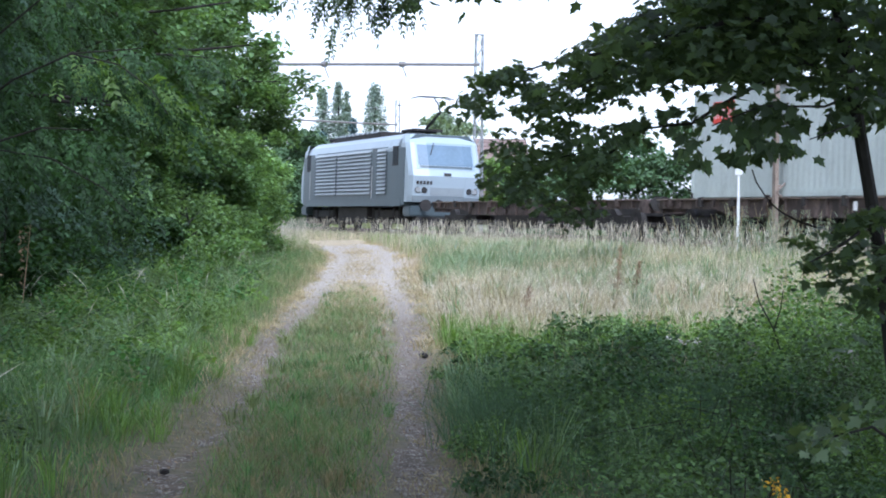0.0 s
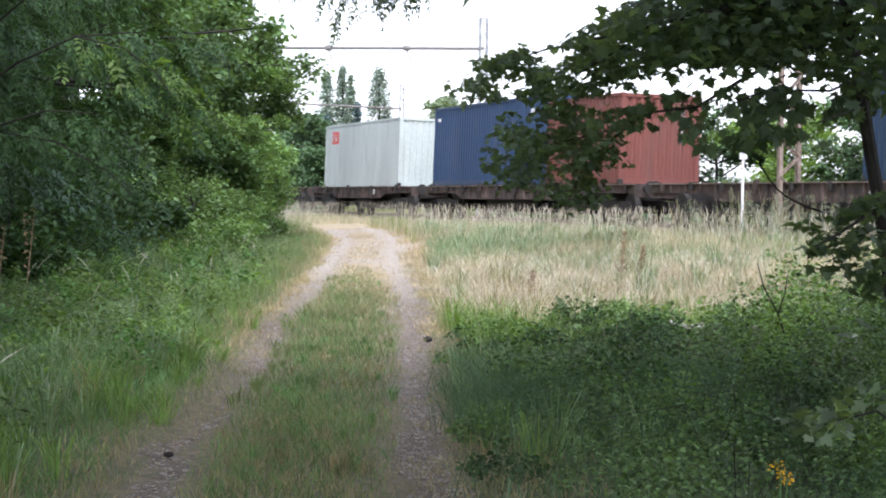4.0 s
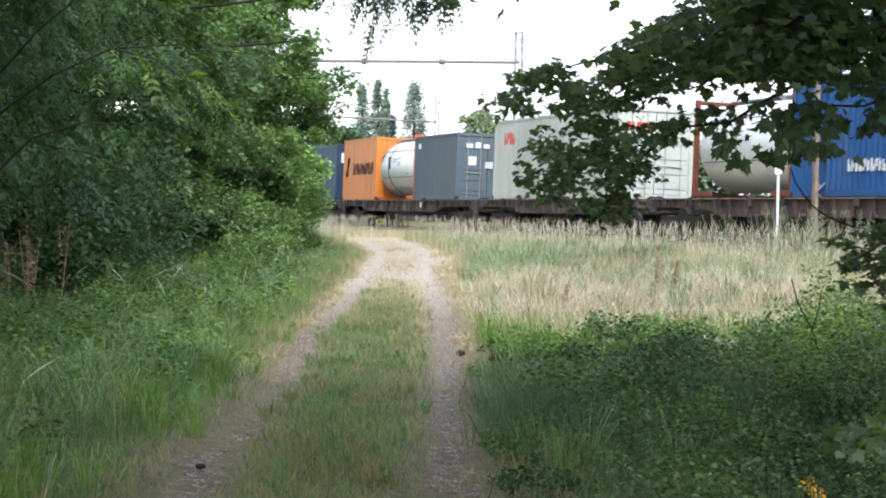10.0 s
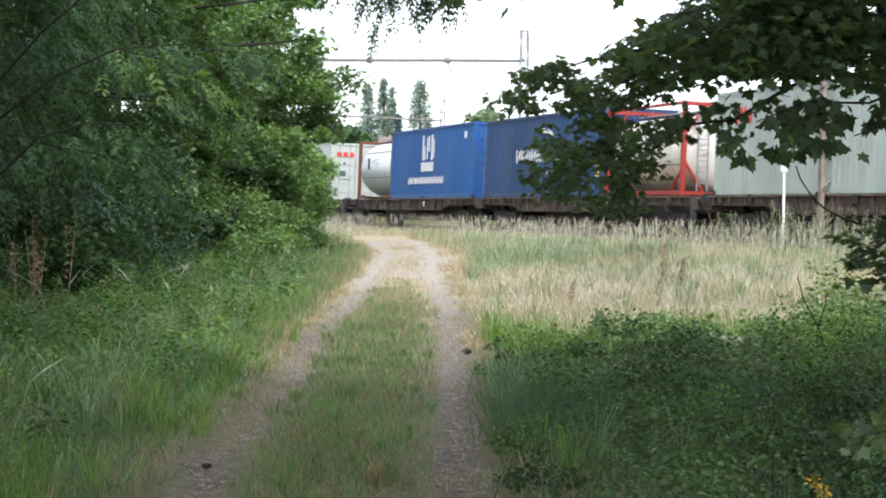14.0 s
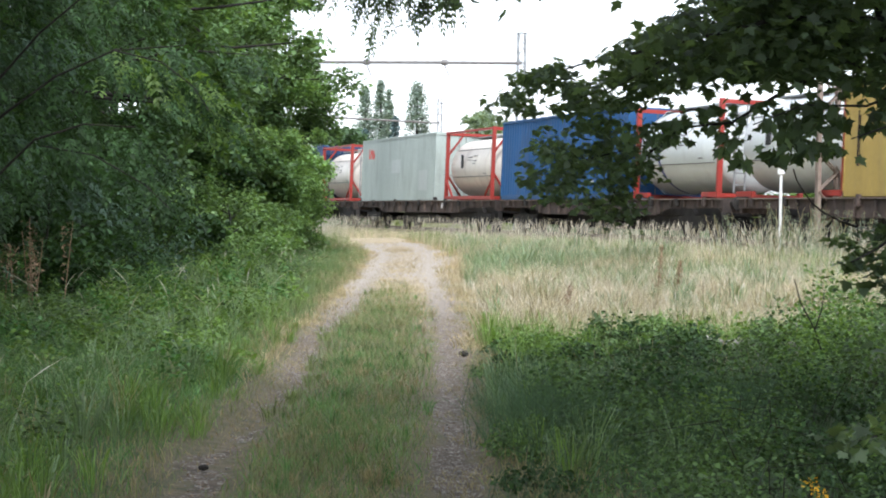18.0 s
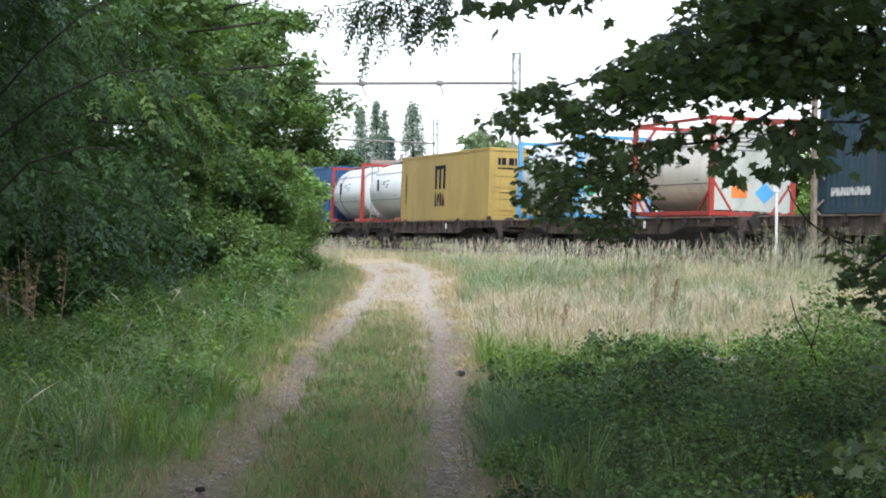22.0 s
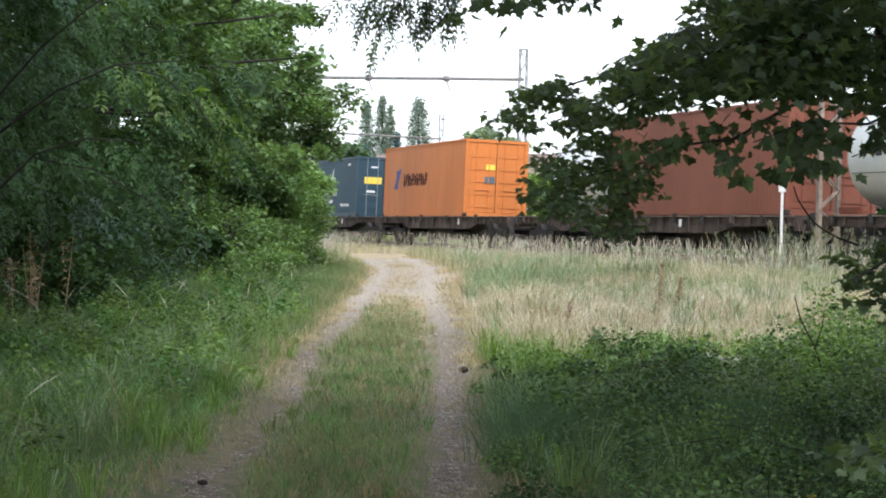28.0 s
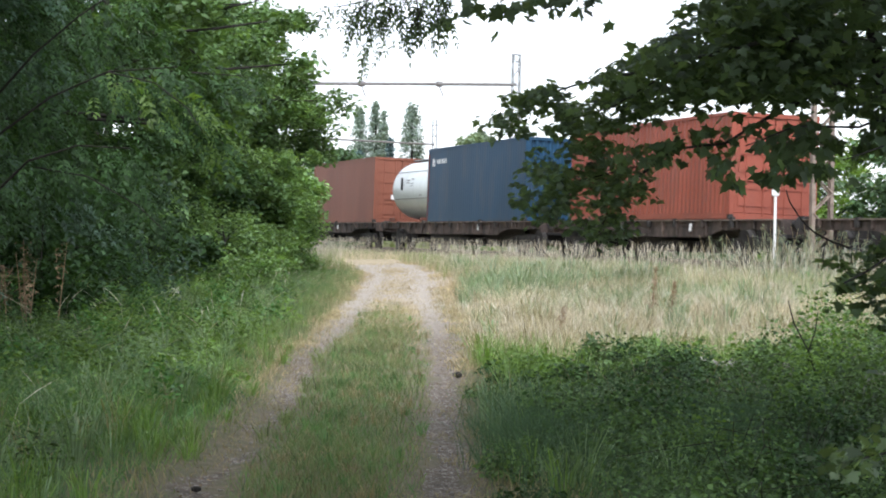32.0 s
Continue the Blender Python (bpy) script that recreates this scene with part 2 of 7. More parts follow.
def on_line(u, away=0.0, z=0.0):
    """A point beside the near flank of the train: u metres along, away from the camera, height."""
    return NEAR0 + ALONG * u + AWAY * away + Vector((0, 0, z))


def ease(a, b, v):
    q = np.clip((v - a) / (b - a), 0, 1)
    return q * q * (3 - 2 * q)


def ground_z(x, y):
    x, y = np.asarray(x, float), np.asarray(y, float)
    w = -((x - NEAR0.x) * AWAY.x + (y - NEAR0.y) * AWAY.y)
    z = 0.5 * ease(11, 1.5, w) * ease(-14, -9, w)
    z = z + 0.25 * ease(-2.6, -6.5, x) * ease(80, 40, y)
    return z + 0.03 * np.sin(x * 1.3 + 1) * np.sin(y * 0.7)


def path_x(y):
    """The track's middle at each distance."""
    y = np.asarray(y, float)
    return -0.63 - 0.38 * ease(28, 55, y) - 1.75 * ease(57, 82, y)


def beside(x, y):
    """Distance from the track's middle; the left rut wanders a little on its own."""
    o = np.asarray(x, float) - path_x(y)
    y = np.asarray(y, float)
    stray = 0.13 * ease(17, 27, y) * ease(52, 36, y) - 0.09 * ease(14, 10.5, y) - 0.11 * ease(12.2, 14, y) * ease(21, 17, y)
    return o + stray * ease(-0.15, -0.6, o)

# ---- ground: one sheet to the horizon ----
def spread(parts):
    return np.unique(np.concatenate([np.arange(a, b, s) for a, b, s in parts]))


def build_ground():
    xs = spread([(-1500, -200, 130), (-200, -40, 16), (-40, -8, 2), (-8, -4, 0.4), (-4, 2.4, 0.1), (2.4, 10, 0.5), (10, 40, 2), (40, 200, 16), (200, 1501, 130)])
    ys = spread([(-400, -20, 38), (-20, 4, 2), (4, 26, 0.14), (26, 72, 0.3), (72, 130, 1.5), (130, 400, 15), (400, 3001, 130)])
    X, Y = np.meshgrid(xs, ys)
    Z = ground_z(X, Y)
    verts = np.stack([X, Y, Z], -1).reshape(-1, 3)
    off = beside(X, Y)
    rng = np.random.default_rng(4)
    wob = 0.10 * np.sin(Y * 1.7) + 0.07 * np.sin(Y * 4.1 + X * 3) + 0.05 * rng.standard_normal(X.shape)
    half = 0.74
    open_ = ease(36, 60, Y)
    rut = np.maximum(1 - np.abs(off + half + wob * 0.6) / (0.155 - 0.045 * ease(11.5, 13, Y) * ease(19, 16, Y) + 0.25 * ease(16, 40, Y)), 1 - np.abs(off - half + wob * 0.4) / (0.19 + 0.25 * ease(14, 40, Y)))
    rut = rut * np.where(off < 0, 1 - 0.3 * ease(12, 13.5, Y) * ease(20, 17, Y), 1)
    mid = (1 - np.abs(off + wob * 0.5) / (1.0 + 0.6 * open_)) * open_ * 1.3
    end = 1 - np.hypot((off - 0.1) / 2.1, (Y - 52) / 13)
    gravel = np.clip(np.maximum(np.maximum(rut, mid), end * 0.95) * 1.7, 0, 1)
    gravel = np.maximum(gravel, np.clip((1.0 + 0.4 * ease(66, 56, Y) - np.abs(off + wob)) * 1.4, 0, 1) * ease(50, 58, Y)) * ease(76, 69, Y)
    verts[:, 2] -= (0.04 * np.clip(1.2 - np.abs(np.abs(off) - half) / 0.26, 0, 1) * ease(60, 40, Y)).ravel()
    dry = np.clip(1 - np.maximum(np.abs(off) - 0.9, 0) / (0.7 + 0.5 * open_) + 0.25 * wob, 0, 1) * 0.8
    field = ease(20.5, 26, Y) * ease(0.2, 1.2, off)
    dry = np.maximum(dry, field * 0.9)
    nx, ny = len(xs), len(ys)
    i = np.arange(nx * ny).reshape(ny, nx)
    faces = np.stack([i[:-1, :-1], i[:-1, 1:], i[1:, 1:], i[1:, :-1]], -1).reshape(-1, 4)
    m = bpy.data.materials.new("meadow_ground")
    m.use_nodes = True
    N, L = m.node_tree.nodes, m.node_tree.links
    bs = N["Principled BSDF"]
    bs.inputs["Roughness"].default_value = 0.95
    tc = N.new("ShaderNodeTexCoord")

    def noisy(s, d=4):
        n = N.new("ShaderNodeTexNoise")
        n.inputs["Scale"].default_value, n.inputs["Detail"].default_value = s, d
        L.new(tc.outputs["Object"], n.inputs["Vector"])
        return n.outputs["Fac"]

    def mixed(f, a, b):
        n = N.new("ShaderNodeMix")
        n.data_type = "RGBA"
        for sock, v in (("A", a), ("B", b)):
            if isinstance(v, tuple):
                n.inputs[sock].default_value = (*v, 1)
            else:
                L.new(v, n.inputs[sock])
        L.new(f, n.inputs["Factor"])
        return n.outputs["Result"]

    def ranged(v, a, b):
        n = N.new("ShaderNodeMapRange")
        n.inputs["From Min"].default_value, n.inputs["From Max"].default_value = a, b
        L.new(v, n.inputs["Value"])
        return n.outputs[0]

    def added(a, b, op="ADD"):
        n = N.new("ShaderNodeMath")
        n.operation = op
        for k, v in enumerate((a, b)):
            if isinstance(v, float):
                n.inputs[k].default_value = v
            else:
                L.new(v, n.inputs[k])
        return n.outputs[0]

    def layer(name):
        n = N.new("ShaderNodeAttribute")
        n.attribute_name = name
        return n.outputs["Fac"]

    fine, patch = noisy(55, 3), noisy(1.7, 5)
    soil = mixed(ranged(patch, 0.35, 0.65), (0.045, 0.075, 0.022), (0.085, 0.105, 0.035))
    # 'worn' rises with distance: darker straw and earth near, paler far
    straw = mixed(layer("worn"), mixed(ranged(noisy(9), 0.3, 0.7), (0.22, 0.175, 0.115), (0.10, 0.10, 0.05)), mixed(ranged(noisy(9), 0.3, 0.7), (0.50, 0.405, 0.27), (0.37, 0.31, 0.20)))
    vor = N.new("ShaderNodeTexVoronoi")
    vor.inputs["Scale"].default_value = 38
    L.new(tc.outputs["Object"], vor.inputs["Vector"])
    pick = ranged(added(vor.outputs["Distance"], added(noisy(14, 2), -0.5), "ADD"), 0.42, 0.30)
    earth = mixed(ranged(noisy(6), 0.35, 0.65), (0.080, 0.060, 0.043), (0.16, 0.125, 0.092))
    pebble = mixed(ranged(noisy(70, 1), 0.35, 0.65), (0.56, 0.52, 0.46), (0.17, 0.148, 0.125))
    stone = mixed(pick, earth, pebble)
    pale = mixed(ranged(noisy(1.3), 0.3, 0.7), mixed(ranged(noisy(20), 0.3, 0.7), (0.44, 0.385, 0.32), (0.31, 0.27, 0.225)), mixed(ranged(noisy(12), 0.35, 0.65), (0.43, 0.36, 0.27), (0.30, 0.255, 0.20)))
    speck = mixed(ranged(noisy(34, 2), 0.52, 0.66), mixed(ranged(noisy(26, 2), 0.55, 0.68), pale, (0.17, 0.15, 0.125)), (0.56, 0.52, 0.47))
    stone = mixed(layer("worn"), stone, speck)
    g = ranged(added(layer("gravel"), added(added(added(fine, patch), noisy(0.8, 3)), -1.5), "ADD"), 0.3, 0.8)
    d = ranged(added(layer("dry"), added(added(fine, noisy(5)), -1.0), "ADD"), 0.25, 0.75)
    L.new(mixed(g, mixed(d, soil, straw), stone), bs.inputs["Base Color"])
    bp = N.new("ShaderNodeBump")
    bp.inputs["Strength"].default_value, bp.inputs["Distance"].default_value = 0.5, 0.012
    L.new(added(pick, fine), bp.inputs["Height"])
    L.new(bp.outputs[0], bs.inputs["Normal"])
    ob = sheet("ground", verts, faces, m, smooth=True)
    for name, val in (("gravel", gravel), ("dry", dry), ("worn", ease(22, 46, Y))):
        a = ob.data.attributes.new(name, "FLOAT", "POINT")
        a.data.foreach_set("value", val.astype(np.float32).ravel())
    tagged(ob, "two-rut gravel track through green verge and dry meadow", "ground", kind="structure")


build_ground()


# ---- railway ----
def build_railway():
    bed = bmesh.new()
    prof = [(-1.5, 0.25), (-0.5, 0.60), (2.9, 0.62), (5.2, 0.62), (8.3, 0.60), (9.5, 0.2)]
    a = [bed.verts.new(on_line(-330, w, z)) for w, z in prof]
    b = [bed.verts.new(on_line(90, w, z)) for w, z in prof]
    for k in range(len(prof) - 1):
        bed.faces.new((a[k], a[k + 1], b[k + 1], b[k]))
    ballast = surface("ballast", (0.17, 0.145, 0.125), 0.95, 0, 1.2, 0.25, 22, 1.0, (0.09, 0.07, 0.055), 0.5)
    tagged(part("ballast_bed", bed, ballast), "grey-brown stone ballast bed under two tracks", "ballast", kind="structure")
    for track in (1.22, 5.22):
        for side in (-0.75, 0.75):
            bm = bmesh.new()
            for lo, hi, hw in ((0.62, 0.65, 0.07), (0.65, 0.76, 0.012), (0.76, RAIL_Z, 0.035)):
                c = [on_line(u, track + side + s, z) for u in (-330, 90) for s in (-hw, hw) for z in (lo, hi)]
                v = [bm.verts.new(p) for p in c]
                for f in ((0, 1, 3, 2), (4, 6, 7, 5), (0, 4, 5, 1), (2, 3, 7, 6), (1, 5, 7, 3), (0, 2, 6, 4)):
                    bm.faces.new([v[k] for k in f])
            tagged(part("rail", bm, rail_steel), "worn brown steel rail on the ballast", "rail", "running rails", "structure")
        sleepers = bmesh.new()
        turn = Matrix.Rotation(radians(HEADING), 4, "Z")
        for k in range(-60, 60):
            bmesh.ops.create_cube(sleepers, size=1, matrix=Matrix.Translation(on_line(k * 0.6 - 5, track, 0.585)) @ turn @ Matrix.Diagonal((0.25, 2.5, 0.1, 1)))
        conc = surface("sleeper_wood_%d" % round(track), (0.14, 0.12, 0.10), 0.9, 0, 2, 0.3, 30, 0.4)
        tagged(part("sleepers", sleepers, conc), "weathered sleepers under the rails", "sleepers", kind="stuff")


build_railway()

# ---- train ----
SPEED = (9.80844, -0.21019, 0.16711, 0.26776, 0.32179)


def rolled(t):
    """Metres that the train has gone by t seconds, from its place at 16 s."""
    z = (t - 16) / 16
    return 16 * sum(c * z ** (k + 1) / (k + 1) for k, c in enumerate(SPEED))


MOVING = []


def on_train(ob, u, z):
    """Let ob ride on the train: u metres along at 16 s, z above the rail."""
    MOVING.append((ob, u, z))
    ob.matrix_basis = ride(u, z, 16)
    return ob


def ride(u, z, t):
    p = on_line(u - rolled(t), 1.22, RAIL_Z)
    return pose(p.x, p.y, p.z, -CANT, 0, HEADING) @ pose(0, 0, z)


def corrugated(bm, a, b, z0, z1, y, depth, pitch, axis):
    """A wall of trapezoid folds between a and b; outside towards the sign of depth's direction."""
    n = max(2, int(round((b - a) / pitch)))
    p = (b - a) / n
    line = []
    for k in range(n):
        s = a + k * p
        line += [(s, 0), (s + p * 0.26, 0), (s + p * 0.5, 1), (s + p * 0.76, 1)]
    line.append((b, 0))

    def at(s, f, z):
        q = y + depth * f
        return (s, q, z) if axis == "x" else (q, s, z)

    lo = [bm.verts.new(at(s, f, z0)) for s, f in line]
    hi = [bm.verts.new(at(s, f, z1)) for s, f in line]
    for k in range(len(line) - 1):
        bm.faces.new((lo[k], lo[k + 1], hi[k + 1], hi[k]))
    return bm


def container(L, H, mat, label, u, folds="side", rear="door", marks=(), rod=None, frame_mat=None, floor_z=1.17, end_marks=(), fold=0.036):
    """A box container whose near flank begins u metres along. Parts: frame, panels, roof, floor, doors with lock rods."""
    W = 2.44
    fm = frame_mat or mat
    rod = rod or rod_steel
    root = thing("shipping_container", label, "container", "containers on the train")
    hl, hw = L / 2, W / 2
    post = 0.13
    for sx in (-1, 1):
        for sy in (-1, 1):
            x0, x1 = sorted((sx * hl, sx * (hl - post)))
            y0, y1 = sorted((sy * hw, sy * (hw - post)))
            pst = part("corner_post", bx(x0, x1, y0, y1, 0.12, H - 0.12, bevel=0.01), fm, root)
            for z in (0, H - 0.12):
                e = 0.006
                part("corner_casting", bx(x0 - e, x1 + e, y0 - e, y1 + e, z, z + 0.12, bevel=0.012), steel_dark if z == 0 else fm, pst)
    for sy in (-1, 1):
        for z0, z1, nm in ((0.0, 0.16, "bottom_rail"), (H - 0.09, H - 0.005, "top_rail")):
            y0, y1 = sorted((sy * (hw - 0.004), sy * (hw - 0.08)))
            part(nm, bx(-hl + post, hl - post, y0, y1, z0, z1, bevel=0.008), fm, root)
        bm = corrugated(bmesh.new(), -hl + post, hl - post, 0.16, H - 0.09, sy * (hw - 0.02), -sy * fold, 0.278, "x")
        part("side_panel", bm, mat, root)
    for sx in (-1, 1):
        for z0, z1, nm in ((0.0, 0.16, "end_sill"), (H - 0.12, H - 0.01, "end_header")):
            x0, x1 = sorted((sx * (hl - 0.004), sx * (hl - 0.1)))
            part(nm, bx(x0, x1, -hw + post, hw - post, z0, z1, bevel=0.008), fm, root)
    roof = bmesh.new()
    n = int(L / 0.4)
    v0, v1 = [], []
    for k in range(n * 2 + 1):
        x = -hl + 0.1 + (L - 0.2) * k / (n * 2)
        z = H - 0.012 - 0.018 * (k % 2)
        v0.append(roof.verts.new((x, -hw + 0.06, z)))
        v1.append(roof.verts.new((x, hw - 0.06, z)))
    for k in range(n * 2):
        roof.faces.new((v0[k], v0[k + 1], v1[k + 1], v1[k]))
    part("roof_panel", roof, mat, root)
    part("floor_panel", bx(-hl + 0.1, hl - 0.1, -hw + 0.08, hw - 0.08, 0.12, 0.16), steel_dark, root)
    part("front_panel", corrugated(bmesh.new(), -hw + post, hw - post, 0.16, H - 0.12, -hl + 0.03, 0.045, 0.25, "y"), mat, root)
    if rear == "wall":
        part("rear_panel", corrugated(bmesh.new(), -hw + post, hw - post, 0.16, H - 0.12, hl - 0.03, -0.05, 0.25, "y"), mat, root)
    else:
        for sy in (-1, 1):
            y0, y1 = sorted((sy * 0.012, sy * (hw - post - 0.008)))
            bm = bx(hl - 0.075, hl - 0.04, y0, y1, 0.17, H - 0.13, bevel=0.006)
            for k in range(5):
                z = 0.34 + (H - 0.55) * k / 5
                box(bm, hl - 0.04, hl - 0.018, y0 + 0.1, y1 - 0.1, z, z + (H - 0.55) / 5 - 0.12, bevel=0.006)
            door = part("door", bm, mat, root)
            for f in (0.28, 0.74):
                y = y0 + (y1 - y0) * f
                part("lock_rod", tb([(hl - 0.005, y, 0.05), (hl - 0.005, y, H - 0.05)], 0.015, sides=6), rod, door)
            part("door_handle", tb([(hl, y0 + 0.2, 1.0), (hl + 0.01, y0 + 0.55, 1.0), (hl + 0.01, y0 + 0.85, 0.98)], 0.016, sides=6), rod, door)
            part("hinge_strip", bx(hl - 0.03, hl - 0.012, (y1 - 0.03) if sy > 0 else y0, y1 if sy > 0 else (y0 + 0.03), 0.3, H - 0.3), fm, door)
    for shape, x0, x1, z0, z1, m in marks:
        emblem(root, shape, x0 - hl, x1 - hl, z0, z1, -hw + 0.0155, m)
    for y0, y1, z0, z1, m in end_marks:
        part("placard", bx(hl - 0.017, hl - 0.011, y0, y1, z0, z1), m, root)
    on_train(root, u + hl, floor_z)
    return root


def emblem(root, shape, x0, x1, z0, z1, y, m):
    """Flat painted shapes on the near flank: bars of unreadable lettering, arcs, blocks."""
    bm = bmesh.new()
    t = 0.004
    if shape == "bars":
        h = z1 - z0
        n = max(2, int(round((x1 - x0) / (h * 0.75))))
        p = (x1 - x0) / n
        for k in range(n):
            bm = bmesh.new()
            a = x0 + k * p
            w = p * (0.70, 0.58, 0.74, 0.5)[k % 4]
            box(bm, a, a + w, y - t, y, z0 + h * 0.06, z1 - h * (0.05, 0.12, 0.08)[k % 3])
            part("lettering_bar", bm, m, root)
        return
    elif shape == "glyphs":
        # plain bars of unreadable lettering, uneven in height and width
        h = z1 - z0
        n = max(2, int(round((x1 - x0) / (h * 0.62))))
        p = (x1 - x0) / n
        for k in range(n):
            bm = bmesh.new()
            a, w = x0 + k * p, p * (0.36, 0.28, 0.42, 0.30)[k % 4]
            box(bm, a, a + w, y - t, y, z0 + h * (0.0, 0.06, 0.0)[k % 3], z1 - h * (0.0, 0.1)[k % 2])
            b = a + w + p * 0.1
            lo, hi = ((0.0, 0.55), (0.35, 0.95), (0.1, 0.8))[k % 3]
            box(bm, b, b + p * (0.24, 0.32)[k % 2], y - t, y, z0 + h * lo, z0 + h * hi)
            part("lettering_bar", bm, m, root)
        return
    elif shape == "comb":
        w = (x1 - x0) / 5
        for k in (0, 2, 4):
            box(bm, x0 + k * w, x0 + (k + 1) * w, y - t, y, z0, z1 - 0.14)
        box(bm, x0, x1, y - t, y, z1 - 0.14, z1)
    elif shape == "block":
        box(bm, x0, x1, y - t, y, z0, z1)
    elif shape == "slant":
        v = [bm.verts.new(c) for c in ((x0, y - t, z0), (x0 + (x1 - x0) * 0.45, y - t, z0), (x1, y - t, z1), (x0 + (x1 - x0) * 0.55, y - t, z1))]
        bm.faces.new(v)
    elif shape == "sail":
        for k in range(4):
            a, b = x0 + (x1 - x0) * k * 0.22, x0 + (x1 - x0) * (0.3 + 0.22 * k)
            v = [bm.verts.new(c) for c in ((a, y - t, z0), (b, y - t, z0), (x1, y - t, z0 + (z1 - z0) * (0.55 + 0.15 * k)))]
            bm.faces.new(v)
    elif shape == "arc":
        n = 8
        for k in range(n):
            a0, a1 = math.pi * (0.15 + 0.55 * k / n), math.pi * (0.15 + 0.55 * (k + 1) / n)
            cx, cz, rx, rz = (x0 + x1) / 2, z0, (x1 - x0) / 2, z1 - z0
            w = 0.25 * math.sin(math.pi * (k + 0.5) / n) + 0.05
            v = [bm.verts.new((cx + rx * math.cos(a) * s, y - t, cz + rz * math.sin(a) * s)) for a, s in ((a0, 1), (a1, 1), (a1, 1 - w), (a0, 1 - w))]
            bm.faces.new(v)
    part("painted_emblem", bm, m, root)


def tank(L, frame_mat, shell, label, u, H=2.6, stripe=None, ring_frame=True, box_end=None, placards=(), floor_z=1.17, radius=1.18, end_frame=None, posts=(-1, 1), braces=True, skirted=False):
    """A tank container: shell with dished ends and hoops, end frames, rails, walkway, ladder."""
    W = 2.44
    root = thing("tank_container", label, "tank container", "containers on the train")
    hl, hw, p = L / 2, W / 2, 0.13
    ef = end_frame or frame_mat
    for sx in posts:
        for sy in (-1, 1):
            x0, x1 = sorted((sx * hl, sx * (hl - p)))
            y0, y1 = sorted((sy * hw, sy * (hw - p)))
            pst = part("corner_post", bx(x0, x1, y0, y1, 0.1, H - 0.1, bevel=0.01), frame_mat, root)
            for z in (0, H - 0.12):
                part("corner_casting", bx(x0 - 0.006, x1 + 0.006, y0 - 0.006, y1 + 0.006, z, z + 0.12, bevel=0.01), ef, pst)
            if not braces:
                continue
            part("corner_brace", tb([(sx * (hl - 0.06), sy * (hw - 0.06), 1.0), (sx * (hl - 0.06), sy * 0.55, 0.1)], 0.045, sides=6), frame_mat, root)
            part("corner_brace", tb([(sx * (hl - 0.06), sy * (hw - 0.06), 1.65), (sx * (hl - 0.06), sy * 0.55, H - 0.1)], 0.045, sides=6), frame_mat, root)
        for z0 in (0.02, H - 0.13):
            x0, x1 = sorted((sx * (hl - 0.005), sx * (hl - 0.115)))
            part("cross_rail", bx(x0, x1, -hw + p, hw - p, z0, z0 + 0.11, bevel=0.008), frame_mat, root)
    for sy in (-1, 1):
        y0, y1 = sorted((sy * (hw - 0.005), sy * (hw - 0.115)))
        if ring_frame:
            part("bottom_rail", bx(-hl + p, hl - p, y0, y1, 0.02, 0.14, bevel=0.008), frame_mat, root)
            part("top_rail", bx(-hl + p, hl - p, y0, y1, H - 0.1, H - 0.02, bevel=0.008), frame_mat, root)
            for sx in (-1, 1):
                part("side_brace", tb([(sx * (hl - 0.08), sy * (hw - 0.06), 0.75), (sx * (hl - 0.95), sy * (hw - 0.06), 0.1)], 0.045, sides=6), frame_mat, root)
        else:
            part("saddle", bx(-hl + p, -hl + 1.1, y0, y1, 0.02, 0.16, bevel=0.008), frame_mat, root)
            part("saddle", bx(hl - 1.1, hl - p, y0, y1, 0.02, 0.16, bevel=0.008), frame_mat, root)
    cz = 0.16 + radius
    bm = bmesh.new()
    seg = 36
    ends = hl - 0.42
    prof = []
    for k in range(7):
        a = math.pi / 2 * k / 6
        prof.append((-ends - 0.34 * math.cos(a), radius * math.sin(a)))
    prof += [(-ends * 0.33, radius), (ends * 0.33, radius)]
    prof += [(-x, r) for x, r in prof[:7][::-1]]
    rings = []
    for x, r in prof:
        rings.append([bm.verts.new((x, max(r, 0.002) * math.cos(2 * math.pi * j / seg), cz + max(r, 0.002) * math.sin(2 * math.pi * j / seg))) for j in range(seg)])
    for i in range(len(rings) - 1):
        for j in range(seg):
            bm.faces.new((rings[i][j], rings[i][(j + 1) % seg], rings[i + 1][(j + 1) % seg], rings[i + 1][j]))
    body = part("tank_shell", bm, shell, root, smooth=True)
    for x in (-ends, -ends * 0.5, 0.0, ends * 0.5, ends):
        bm = bmesh.new()
        ra, rb = [], []
        for j in range(seg):
            c, s = math.cos(2 * math.pi * j / seg), math.sin(2 * math.pi * j / seg)
            hb = 0.075 if stripe and x == -ends * 0.5 else 0.03
            ra.append(bm.verts.new((x - hb, (radius + 0.008) * c, cz + (radius + 0.008) * s)))
            rb.append(bm.verts.new((x + hb, (radius + 0.008) * c, cz + (radius + 0.008) * s)))
        for j in range(seg):
            bm.faces.new((ra[j], ra[(j + 1) % seg], rb[(j + 1) % seg], rb[j]))
        part("hoop", bm, stripe if (stripe and x == -ends * 0.5) else shell, body, smooth=True)
    # cladding seams, lettering lines and, on some, a faceted skirt round the end
    for ang in (0.62, -0.35):
        yy, zz = -(radius + 0.012) * math.cos(ang), cz + (radius + 0.012) * math.sin(ang)
        part("cladding_seam", bx(-ends * 0.96, ends * 0.96, yy - 0.006, yy + 0.006, zz - 0.012, zz + 0.012), rod_steel, body)
